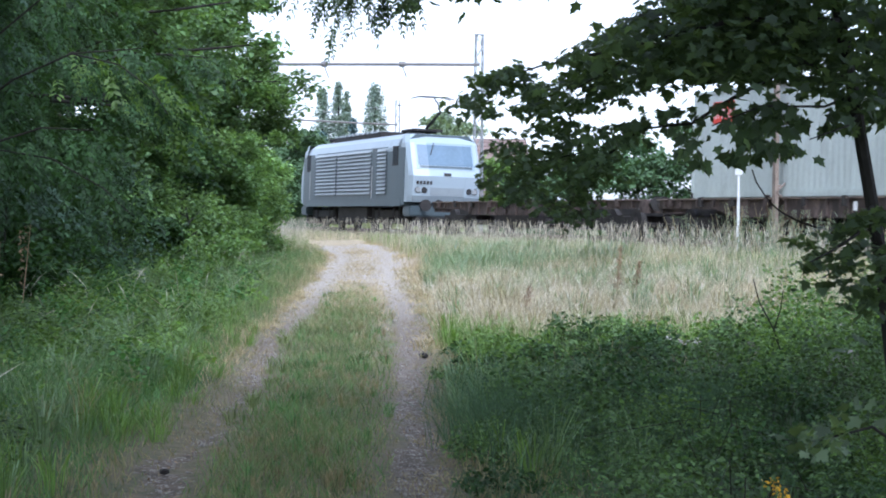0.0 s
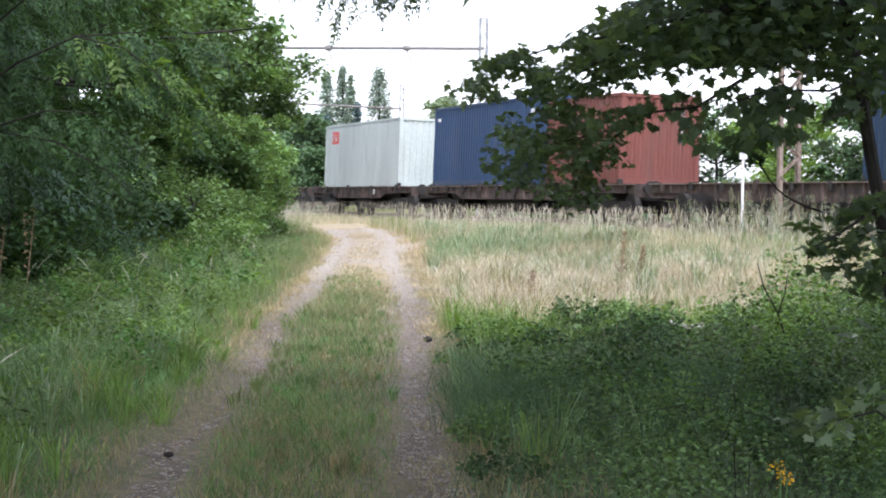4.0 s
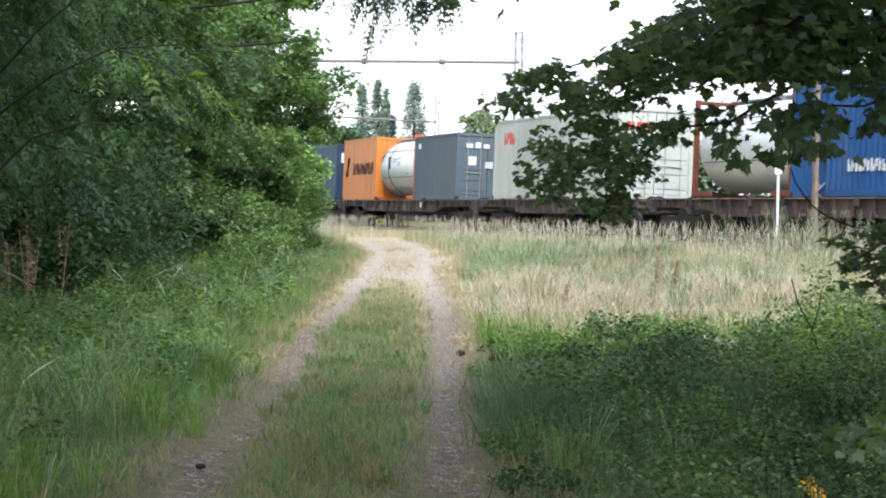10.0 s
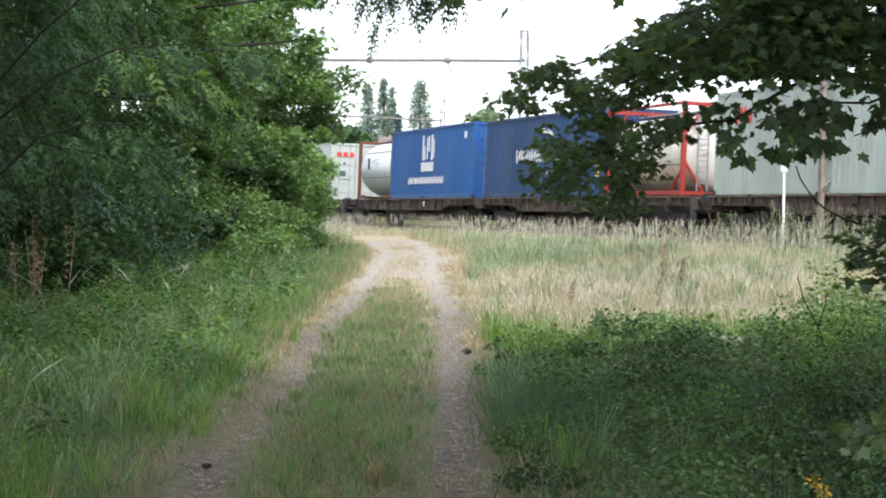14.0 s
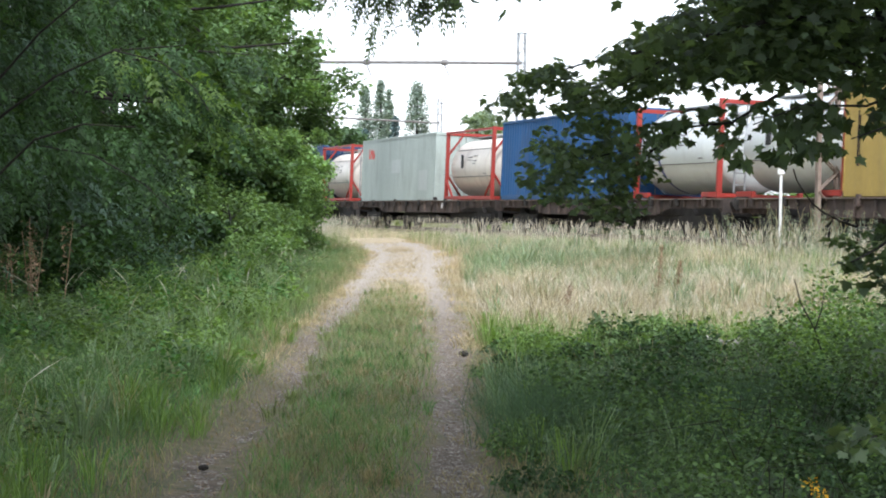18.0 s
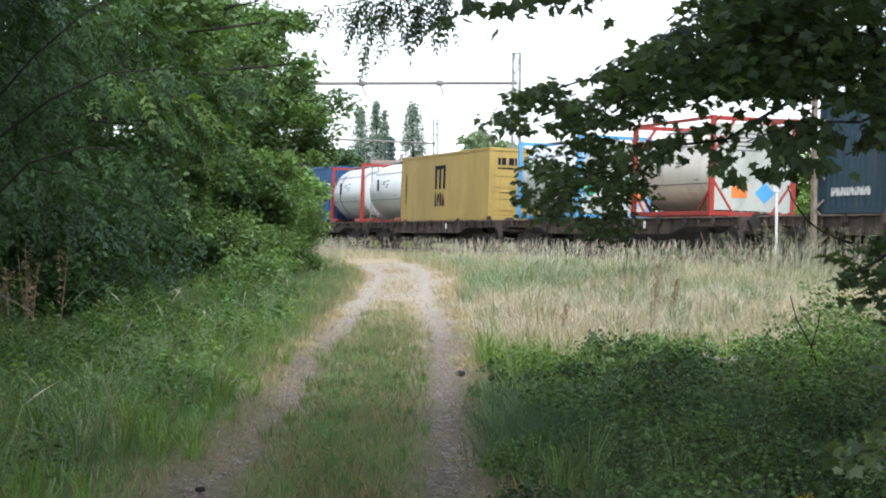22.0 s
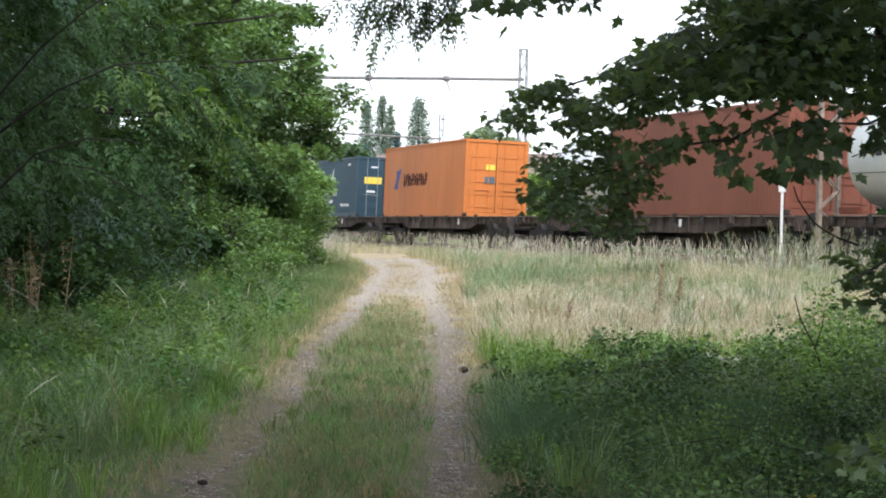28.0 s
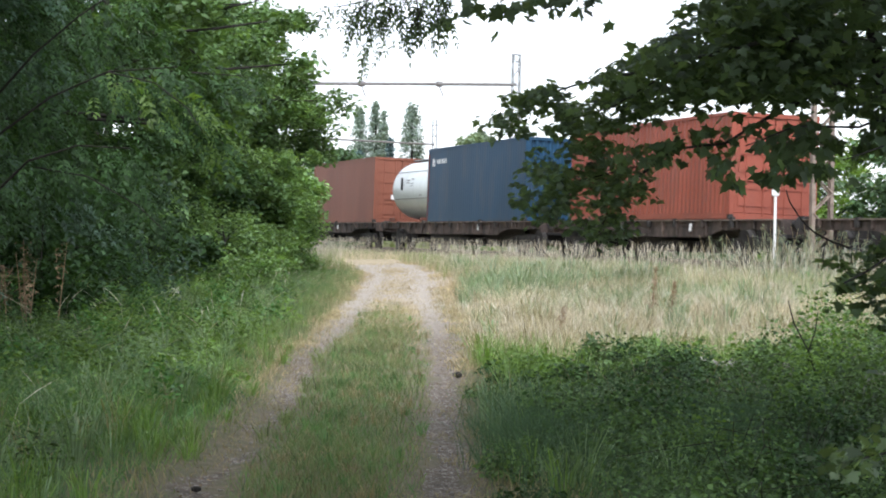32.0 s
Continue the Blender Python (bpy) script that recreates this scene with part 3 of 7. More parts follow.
    for k, (x, z, w) in enumerate(((-0.18, 0.34, 0.5), (-0.18, 0.24, 0.42), (0.05, 0.38, 0.35), (0.05, 0.20, 0.4), (0.05, 0.10, 0.3), (0.5, -0.28, 0.25))):
        yy = -math.sqrt((radius + 0.014) ** 2 - z ** 2)
        part("lettering_bar", bx(hl * x, hl * x + w, yy - 0.006, yy + 0.02, cz + z - 0.014, cz + z + 0.014), rod_steel, body)
    if skirted:
        bm = bmesh.new()
        rr = [[bm.verts.new((x, r * math.cos(math.pi * (j + 0.5) / 4), cz + r * math.sin(math.pi * (j + 0.5) / 4))) for j in range(8)] for x, r in ((-hl + 0.0, radius * 0.88), (-hl + 0.04, radius * 0.95), (-ends + 0.12, radius * 1.085), (-ends + 0.16, radius * 1.085))]
        for ra_, rb_ in zip(rr, rr[1:]):
            for j in range(8):
                bm.faces.new((ra_[j], ra_[(j + 1) % 8], rb_[(j + 1) % 8], rb_[j]))
        part("end_skirt", bm, shell, body, "white faceted skirt round the tank end")
    part("walkway", bx(-hl + 0.2, hl - 0.2, -0.28, 0.28, cz + radius + 0.05, cz + radius + 0.09), galv, root)
    part("manhole_lid", tb([(0.3, 0, cz + radius - 0.02), (0.3, 0, cz + radius + 0.14)], 0.27, sides=16), shell, root)
    if box_end:
        part("end_cover", bx(hl - 0.072, hl - 0.035, -hw + p, hw - p, 0.16, H - 0.2, bevel=0.01), box_end, root)
        for k in range(5):
            part("lettering_bar", bx(hl - 0.034, hl - 0.028, -0.75 + 0.1 * (k % 2), 0.35 - 0.12 * (k % 3), H - 0.48 - k * 0.11, H - 0.44 - k * 0.11), rod_steel, root)
    else:
        lad = bmesh.new()
        for y in (-0.75, -0.45):
            box(lad, hl - 0.05, hl - 0.02, y - 0.02, y + 0.02, 0.15, H - 0.1)
        for k in range(7):
            box(lad, hl - 0.045, hl - 0.025, -0.75, -0.45, 0.35 + k * 0.3, 0.38 + k * 0.3)
        part("ladder", lad, galv, root)
    part("data_plate", bx(-hl * 0.42, -hl * 0.42 + 0.28, -radius - 0.028, -radius - 0.012, cz - 0.05, cz + 0.45), black, body)
    for x0, x1, z0, z1, m in placards:
        bm = bx(hl - 0.034, hl - 0.026, x0, x1, z0, z1)
        if m is not P["placard_orange"]:
            bmesh.ops.rotate(bm, verts=bm.verts, cent=(hl, (x0 + x1) / 2, (z0 + z1) / 2), matrix=Matrix.Rotation(radians(45), 3, "X"))
        part("placard", bm, m, root)
    on_train(root, u + hl, floor_z)
    return root


WHEEL_R = 0.46
WHEELS = []


def make_wheelset(parent, x):
    bm = bmesh.new()
    tube(bm, [(0, -0.85, 0), (0, 0.85, 0)], 0.08, sides=10)
    ws = part("wheelset", bm, steel_dark, parent)
    for sy in (-1, 1):
        bm = bmesh.new()
        tube(bm, [(0, sy * 0.69, 0), (0, sy * 0.82, 0)], WHEEL_R, sides=24)
        tube(bm, [(0, sy * 0.67, 0), (0, sy * 0.69, 0)], WHEEL_R + 0.03, sides=24)
        part("wheel", bm, steel_dark, ws)
    ws.location = (x, 0, WHEEL_R)
    WHEELS.append((ws, x))
    return ws


def bogie(root, x):
    bm = bmesh.new()
    for sy in (-1, 1):
        y0, y1 = sorted((sy * 0.92, sy * 1.02))
        box(bm, x - 1.25, x + 1.25, y0, y1, 0.52, 0.68)
        box(bm, x - 0.55, x + 0.55, y0, y1, 0.38, 0.56)
        for ax in (-0.9, 0.9):
            box(bm, x + ax - 0.16, x + ax + 0.16, y0 - 0.02, y1 + 0.04, 0.34, 0.62, bevel=0.02)
            tube(bm, [(x + ax - 0.28, sy * 0.97, 0.44), (x + ax - 0.28, sy * 0.97, 0.66)], 0.06, sides=8)
            tube(bm, [(x + ax + 0.28, sy * 0.97, 0.44), (x + ax + 0.28, sy * 0.97, 0.66)], 0.06, sides=8)
    box(bm, x - 0.2, x + 0.2, -0.95, 0.95, 0.5, 0.72)
    part("bogie_frame", bm, steel_dark, root)
    for ax in (-0.9, 0.9):
        make_wheelset(root, x + ax)


def wagon(u0, u1, label="rust-brown container flat wagon with ribbed side sills", deck=1.15):
    root = thing("flat_wagon", label, "wagon", "wagons of the train")
    L = u1 - u0
    hl = L / 2
    for sy in (-1, 1):
        bm = bmesh.new()
        # side sill: deep in the middle, shallow over the bogies
        ya, yb = sorted((sy * 1.20, sy * 1.17))
        depth = [(-hl, 0.25), (-hl + 3.6, 0.27), (-hl + 4.6, 0.46), (hl - 4.6, 0.46), (hl - 3.6, 0.27), (hl, 0.25)]
        top = [[bm.verts.new((x, y, deck)) for y in (ya, yb)] for x, d in depth]
        bot = [[bm.verts.new((x, y, deck - d)) for y in (ya, yb)] for x, d in depth]
        for k in range(len(depth) - 1):
            for s in (0, 1):
                bm.faces.new((top[k][s], top[k + 1][s], bot[k + 1][s], bot[k][s]))
            bm.faces.new((top[k][0], top[k + 1][0], top[k + 1][1], top[k][1]))
            bm.faces.new((bot[k][0], bot[k + 1][0], bot[k + 1][1], bot[k][1]))
        for k in (0, -1):
            bm.faces.new((top[k][0], top[k][1], bot[k][1], bot[k][0]))
        sill = part("side_sill", bm, steel_rust, root)
        yf0, yf1 = sorted((sy * 1.16, sy * 1.27))
        part("top_flange", bx(-hl, hl, yf0, yf1, deck - 0.03, deck + 0.003), dust_flange, sill)
        for k in range(int(L / 1.9)):
            x = -hl + 0.9 + k * 1.9
            h0, h1 = sorted((sy * 1.19, sy * 1.30))
            part("stake_pocket", bx(x - 0.07, x + 0.07, h0, h1, deck - 0.20, deck + (0.0, 0.03, 0.0, 0.07)[k % 4], bevel=0.01), steel_dark if k % 3 else steel_rust, sill)
        n = int(L / 0.95)
        for k in range(n):
            x = -hl + 0.5 + (L - 1.0) * k / (n - 1)
            d = 0.22 if abs(x) > hl - 4.2 else 0.42
            r0, r1 = sorted((sy * 1.195, sy * 1.26))
            part("rib", bx(x - 0.03, x + 0.03, r0, r1, deck - d, deck - 0.03), steel_rust, sill)
    part("centre_sill", bx(-hl + 0.1, hl - 0.1, -0.3, 0.3, deck - 0.42, deck - 0.02), steel_dark, root)
    # added dark block, standing in for the shade under the wagon
    part("underside_shade_block", bx(-hl + 4.4, hl - 4.4, -0.28, 0.28, deck - 0.85, deck - 0.43), steel_dark, root)
    n = max(6, int(L / 1.6))
    for k in range(n):
        x = -hl + 0.15 + (L - 0.3) * k / (n - 1)
        part("cross_beam", bx(x - 0.09, x + 0.09, -1.16, 1.16, deck - 0.2, deck - 0.01), steel_rust, root)
    for sx in (-1, 1):
        x0, x1 = sorted((sx * hl, sx * (hl - 0.14)))
        part("headstock", bx(x0, x1, -1.16, 1.16, deck - 0.36, deck + 0.01), steel_rust, root)
        for sy in (-1, 1):
            bm = tb([(sx * hl, sy * 0.875, 1.04), (sx * (hl + 0.40), sy * 0.875, 1.04)], 0.085, sides=10)
            tube(bm, [(sx * (hl + 0.40), sy * 0.875, 1.04), (sx * (hl + 0.45), sy * 0.875, 1.04)], 0.2, sides=14)
            part("buffer", bm, steel_dark, root)
        part("coupling", bx(*sorted((sx * hl, sx * (hl + 0.5))), -0.06, 0.06, 0.9, 1.02), steel_dark, root)
        bogie(root, sx * (hl - 2.1))
    part("brake_gear", bx(-1.6, 1.4, -0.9, 0.9, 0.45, 0.62), steel_dark, root)
    part("info_plate", bx(hl * 0.35, hl * 0.35 + 0.16, -1.285, -1.272, deck - 0.30, deck - 0.10), white_mark, root, "white data plate")
    on_train(root, (u0 + u1) / 2, 0.0)
    return root


# paints
P = {k: paint("paint_" + k, c, r, a) for k, (c, r, a) in {
    "lightgrey": ((0.44, 0.485, 0.46), 0.55, 0.08), "offwhite": ((0.45, 0.475, 0.425), 0.55, 0.10), "greenwhite": ((0.38, 0.435, 0.40), 0.55, 0.12),
    "navy": ((0.028, 0.056, 0.120), 0.5, 0.1), "navy2": ((0.024, 0.050, 0.095), 0.5, 0.2), "brown_red": ((0.165, 0.060, 0.048), 0.6, 0.15),
    "orange": ((0.60, 0.205, 0.035), 0.5, 0.2), "orange2": ((0.52, 0.170, 0.042), 0.55, 0.06), "steelgrey": ((0.088, 0.118, 0.138), 0.55, 0.25),
    "blue": ((0.022, 0.09, 0.26), 0.5, 0.2), "blue_cgm": ((0.026, 0.062, 0.145), 0.5, 0.2), "bright_blue": ((0.026, 0.088, 0.215), 0.55, 0.15),
    "yellow": ((0.39, 0.285, 0.085), 0.6, 0.1), "teal": ((0.029, 0.060, 0.084), 0.5, 0.1), "brown": ((0.205, 0.074, 0.046), 0.6, 0.02),
    "blue26": ((0.014, 0.050, 0.098), 0.5, 0.2), "red27": ((0.28, 0.078, 0.05), 0.5, 0.2), "red_frame": ((0.33, 0.045, 0.035), 0.5, 0.3),
    "sky_frame": ((0.12, 0.36, 0.64), 0.5, 0.2), "brown_frame": ((0.16, 0.05, 0.03), 0.6, 0.3), "orange_frame": ((0.62, 0.10, 0.02), 0.5, 0.2),
    "dark_mark": ((0.03, 0.03, 0.07), 0.5, 0.1), "red_mark": ((0.6, 0.06, 0.04), 0.5, 0.1), "blue_mark": ((0.04, 0.06, 0.25), 0.5, 0.1),
    "green_mark": ((0.05, 0.30, 0.18), 0.5, 0.1), "placard_orange": ((0.75, 0.22, 0.05), 0.5, 0.1), "placard_blue": ((0.10, 0.35, 0.65), 0.5, 0.1),
    "yellow_mark": ((0.75, 0.55, 0.08), 0.5, 0.1)}.items()}
F40, F20 = 12.19, 6.06
WM, DM = white_mark, surface("black_lettering", (0.018, 0.018, 0.03), 0.9, 0, 3, 0.1, 40, 0.0, spec=0.1)


def build_train():
    for u0, u1 in ((-155.3, -135.7), (-134.4, -118.3), (-116.2, -95.9), (-94.7, -76.6), (-75.6, -55.2), (-53.9, -38.6), (-37.2, -15.9), (-14.9, 4.4), (5.7, 26.2),
                   (27.0, 46.0), (47.1, 65.8), (67.0, 86.4), (87.7, 106.6), (107.8, 125.6), (126.8, 148.4), (149.6, 170.4), (171.6, 188.6), (189.8, 209.6)):
        wagon(u0, u1)
    container(F40, 2.68, P["lightgrey"], "light grey forty-foot container with a red emblem, corrugated end", -132.3, rear="wall", fold=0.008,
              marks=(("block", 1.15, 2.4, 1.85, 2.38, P["red_mark"]), ("glyphs", 1.25, 2.3, 1.95, 2.28, WM)))
    container(F40, 2.80, P["navy"], "dark blue forty-foot container with faded paint", -115.35, marks=(("block", 0.35, 0.75, 2.3, 2.42, WM), ("block", 10.6, 11.1, 2.25, 2.4, WM)))
    container(F20, 2.56, P["brown_red"], "oxide red twenty-foot container with a corrugated end", -103.1, rear="wall", fold=0.02, marks=(("block", 0.5, 0.85, 1.95, 2.35, WM),),
              end_marks=((0.64, 0.69, 1.2, 2.2, WM),))
    container(5.7, 2.60, P["navy2"], "navy twenty-foot container with white lettering bars", -82.95, fold=0.018, marks=(("block", 1.0, 1.3, 0.95, 1.72, WM), ("glyphs", 1.4, 4.7, 1.24, 1.68, WM), ("glyphs", 1.9, 4.6, 0.97, 1.12, WM)),
              end_marks=((-1.0, -0.55, 1.75, 2.2, WM),))
    container(6.2, 2.72, P["orange"], "orange twenty-foot container with dark lettering bars", -75.75, fold=0.004, frame_mat=P["orange"],
              marks=(("slant", 0.45, 1.0, 1.05, 1.55, DM), ("slant", 0.75, 1.3, 1.35, 1.9, DM), ("block", 0.7, 0.95, 1.05, 1.9, DM), ("glyphs", 1.9, 5.7, 1.1, 1.65, DM)))
    tank(F20, P["orange_frame"], tank_steel, "white tank container with a blue hoop in an orange frame", -69.25, stripe=P["blue_mark"], ring_frame=False, posts=(1,), braces=False, skirted=True)
    container(F20, 2.50, P["steelgrey"], "slate grey twenty-foot container with steel lock rods", -63.2, fold=0.016, rod=galv, marks=(("block", 0.5, 0.9, 2.0, 2.2, WM),), end_marks=((-0.85, -0.6, 1.95, 2.1, WM), (-0.5, -0.28, 1.95, 2.16, WM), (-0.18, 0.04, 1.95, 2.1, WM), (-0.75, -0.45, 1.3, 1.62, WM), (-0.1, 0.2, 1.2, 1.45, P["lightgrey"]), (0.25, 0.6, 0.45, 0.62, WM)))
    container(F40, 2.72, P["offwhite"], "dirty white forty-foot container with a red emblem and closed doors", -52.45, fold=0.008, rod=galv, marks=(("glyphs", 1.1, 2.3, 1.85, 2.30, P["red_mark"]),),
              end_marks=((-0.93, -0.70, 2.05, 2.28, P["red_mark"]), (-0.62, -0.40, 2.05, 2.28, P["red_mark"]), (-0.32, -0.10, 2.05, 2.28, P["red_mark"]), (-0.80, -0.48, 1.12, 1.38, P["steelgrey"]), (-0.35, -0.05, 1.12, 1.32, P["lightgrey"]), (-0.62, -0.50, 1.68, 1.80, P["steelgrey"])))
    tank(F20, P["brown_frame"], tank_steel, "white tank container in a brown end frame", -34.5, ring_frame=False, braces=False)
    container(F40, 2.80, P["blue"], "bright blue corrugated container with white lettering bars", -28.45,
              marks=(("glyphs", 4.95, 6.9, 1.5, 2.5, WM), ("block", 4.8, 6.65, 1.06, 1.42, WM), ("glyphs", 2.9, 8.2, 0.56, 0.85, WM), ("bars", 10.9, 11.3, 2.2, 2.5, WM)))
    container(F40, 2.72, P["blue_cgm"], "dark blue corrugated container with a white lettering bar and arcs", -14.6,
              marks=(("glyphs", 3.5, 9.0, 1.15, 1.6, WM), ("arc", 5.2, 7.6, 1.75, 2.25, WM), ("arc", 6.2, 8.6, 0.45, 0.85, WM), ("block", 11.5, 11.8, 0.6, 1.2, P["yellow_mark"])))
    tank(F20, P["red_frame"], tank_cream, "cream tank container with weather streaks in a red frame", -2.25, H=2.6, radius=1.08)
    container(F40, 2.66, P["greenwhite"], "pale grey-green container with patched side and red emblem", 6.05, fold=0.008,
              marks=(("glyphs", 1.2, 2.3, 1.8, 2.25, P["red_mark"]), ("block", 5.3, 6.7, 1.15, 1.7, P["lightgrey"]), ("block", 9.7, 11.0, 0.4, 1.2, P["lightgrey"])))
    tank(F20, P["red_frame"], tank_cream, "cream tank container in a red frame", 19.65, H=2.6, radius=1.08)
    container(F40, 2.70, P["bright_blue"], "bright blue forty-foot container with red end posts", 26.85, frame_mat=P["bright_blue"], marks=(("block", 9.2, 9.4, 0.45, 0.55, WM), ("block", 6.6, 7.4, 0.4, 0.9, P["navy"])))
    tank(F20, P["red_frame"], tank_steel, "white tank container with a dark blue hoop in a red frame", 39.7, stripe=P["blue_mark"], ring_frame=False, braces=False, skirted=True)
    tank(F20, P["red_frame"], tank_steel, "plain silver-white tank container", 46.8, ring_frame=False, posts=(1,), braces=False)
    container(F40, 2.57, P["yellow"], "mustard yellow forty-foot container with black emblem", 52.75, fold=0.005, rod=P["yellow"], marks=(("comb", 5.05, 6.5, 1.2, 2.1, DM), ("glyphs", 5.1, 6.5, 0.54, 1.08, DM), ("bars", 0.7, 0.85, 0.6, 2.0, DM)),
              end_marks=((-0.9, -0.6, 1.95, 2.2, DM), (-0.5, -0.2, 1.95, 2.2, DM), (-0.9, -0.1, 1.8, 1.86, DM)))
    tank(F20, P["sky_frame"], tank_steel, "white tank container in a light blue frame with placards", 68.2, H=2.62, ring_frame=False, box_end=P["offwhite"],
         placards=((-0.95, -0.55, 0.75, 1.1, P["green_mark"]), (0.5, 0.9, 0.5, 0.9, P["placard_orange"])))
    tank(5.7, P["red_frame"], tank_cream, "cream tank container in a red frame with hazard placards", 78.9, H=2.65, radius=1.1, box_end=P["offwhite"],
         placards=((-0.6, -0.15, 0.5, 0.85, P["placard_orange"]), (0.15, 0.55, 0.45, 0.85, P["placard_blue"])))
    container(F40, 2.72, P["teal"], "dark teal forty-foot container with white sail emblem", 90.85, fold=0.024, rod=galv,
              marks=(("sail", 4.6, 7.2, 1.35, 2.3, WM), ("glyphs", 3.6, 8.0, 0.95, 1.25, WM), ("glyphs", 4.6, 7.2, 0.62, 0.8, WM), ("glyphs", 0.7, 2.6, 0.4, 0.6, WM), ("bars", 8.8, 10.6, 0.45, 0.6, WM), ("block", 10.1, 10.6, 2.33, 2.43, WM)),
              end_marks=((-0.9, -0.1, 1.5, 1.8, P["yellow_mark"]), (-0.6, -0.3, 2.22, 2.28, WM), (-0.8, -0.4, 1.1, 1.2, WM)))
    container(F40, 2.88, P["orange2"], "orange high-cube container with dark lettering bars and doors", 108.05, fold=0.004, rod=P["orange2"], marks=(("slant", 1.6, 2.4, 1.12, 1.6, P["blue_mark"]), ("slant", 2.0, 2.8, 1.4, 1.95, P["blue_mark"]), ("block", 1.95, 2.3, 1.12, 1.9, P["blue_mark"]), ("glyphs", 3.2, 6.9, 1.22, 1.74, DM)),
              end_marks=((-0.4, -0.05, 1.75, 1.95, P["yellow_mark"]), (-0.45, -0.05, 1.25, 1.5, P["steelgrey"])))
    tank(F20, P["brown_frame"], tank_steel, "white tank container in a rust-brown frame", 129.7, ring_frame=False, posts=(1,), braces=False)
    container(F40, 2.82, P["brown"], "red-brown corrugated forty-foot container", 135.7, fold=0.003, rod=P["brown"], marks=(("block", 0.45, 0.6, 0.4, 0.7, P["yellow_mark"]),), end_marks=((-0.45, -0.25, 1.0, 1.2, WM),))
    tank(F20, P["brown_frame"], tank_steel, "white tank container in a brown frame", 150.6, ring_frame=False, posts=(1,), braces=False)
    container(F40, 2.82, P["blue26"], "deep blue forty-foot container with a corrugated end", 156.5, rear="wall", fold=0.004, marks=(("bars", 1.2, 2.6, 2.2, 2.4, WM), ("bars", 0.6, 1.0, 2.1, 2.45, WM)))
    container(F40, 2.75, P["red27"], "brick red forty-foot container with doors and lock rods", 173.3, fold=0.02, rod=P["red27"])


build_train()


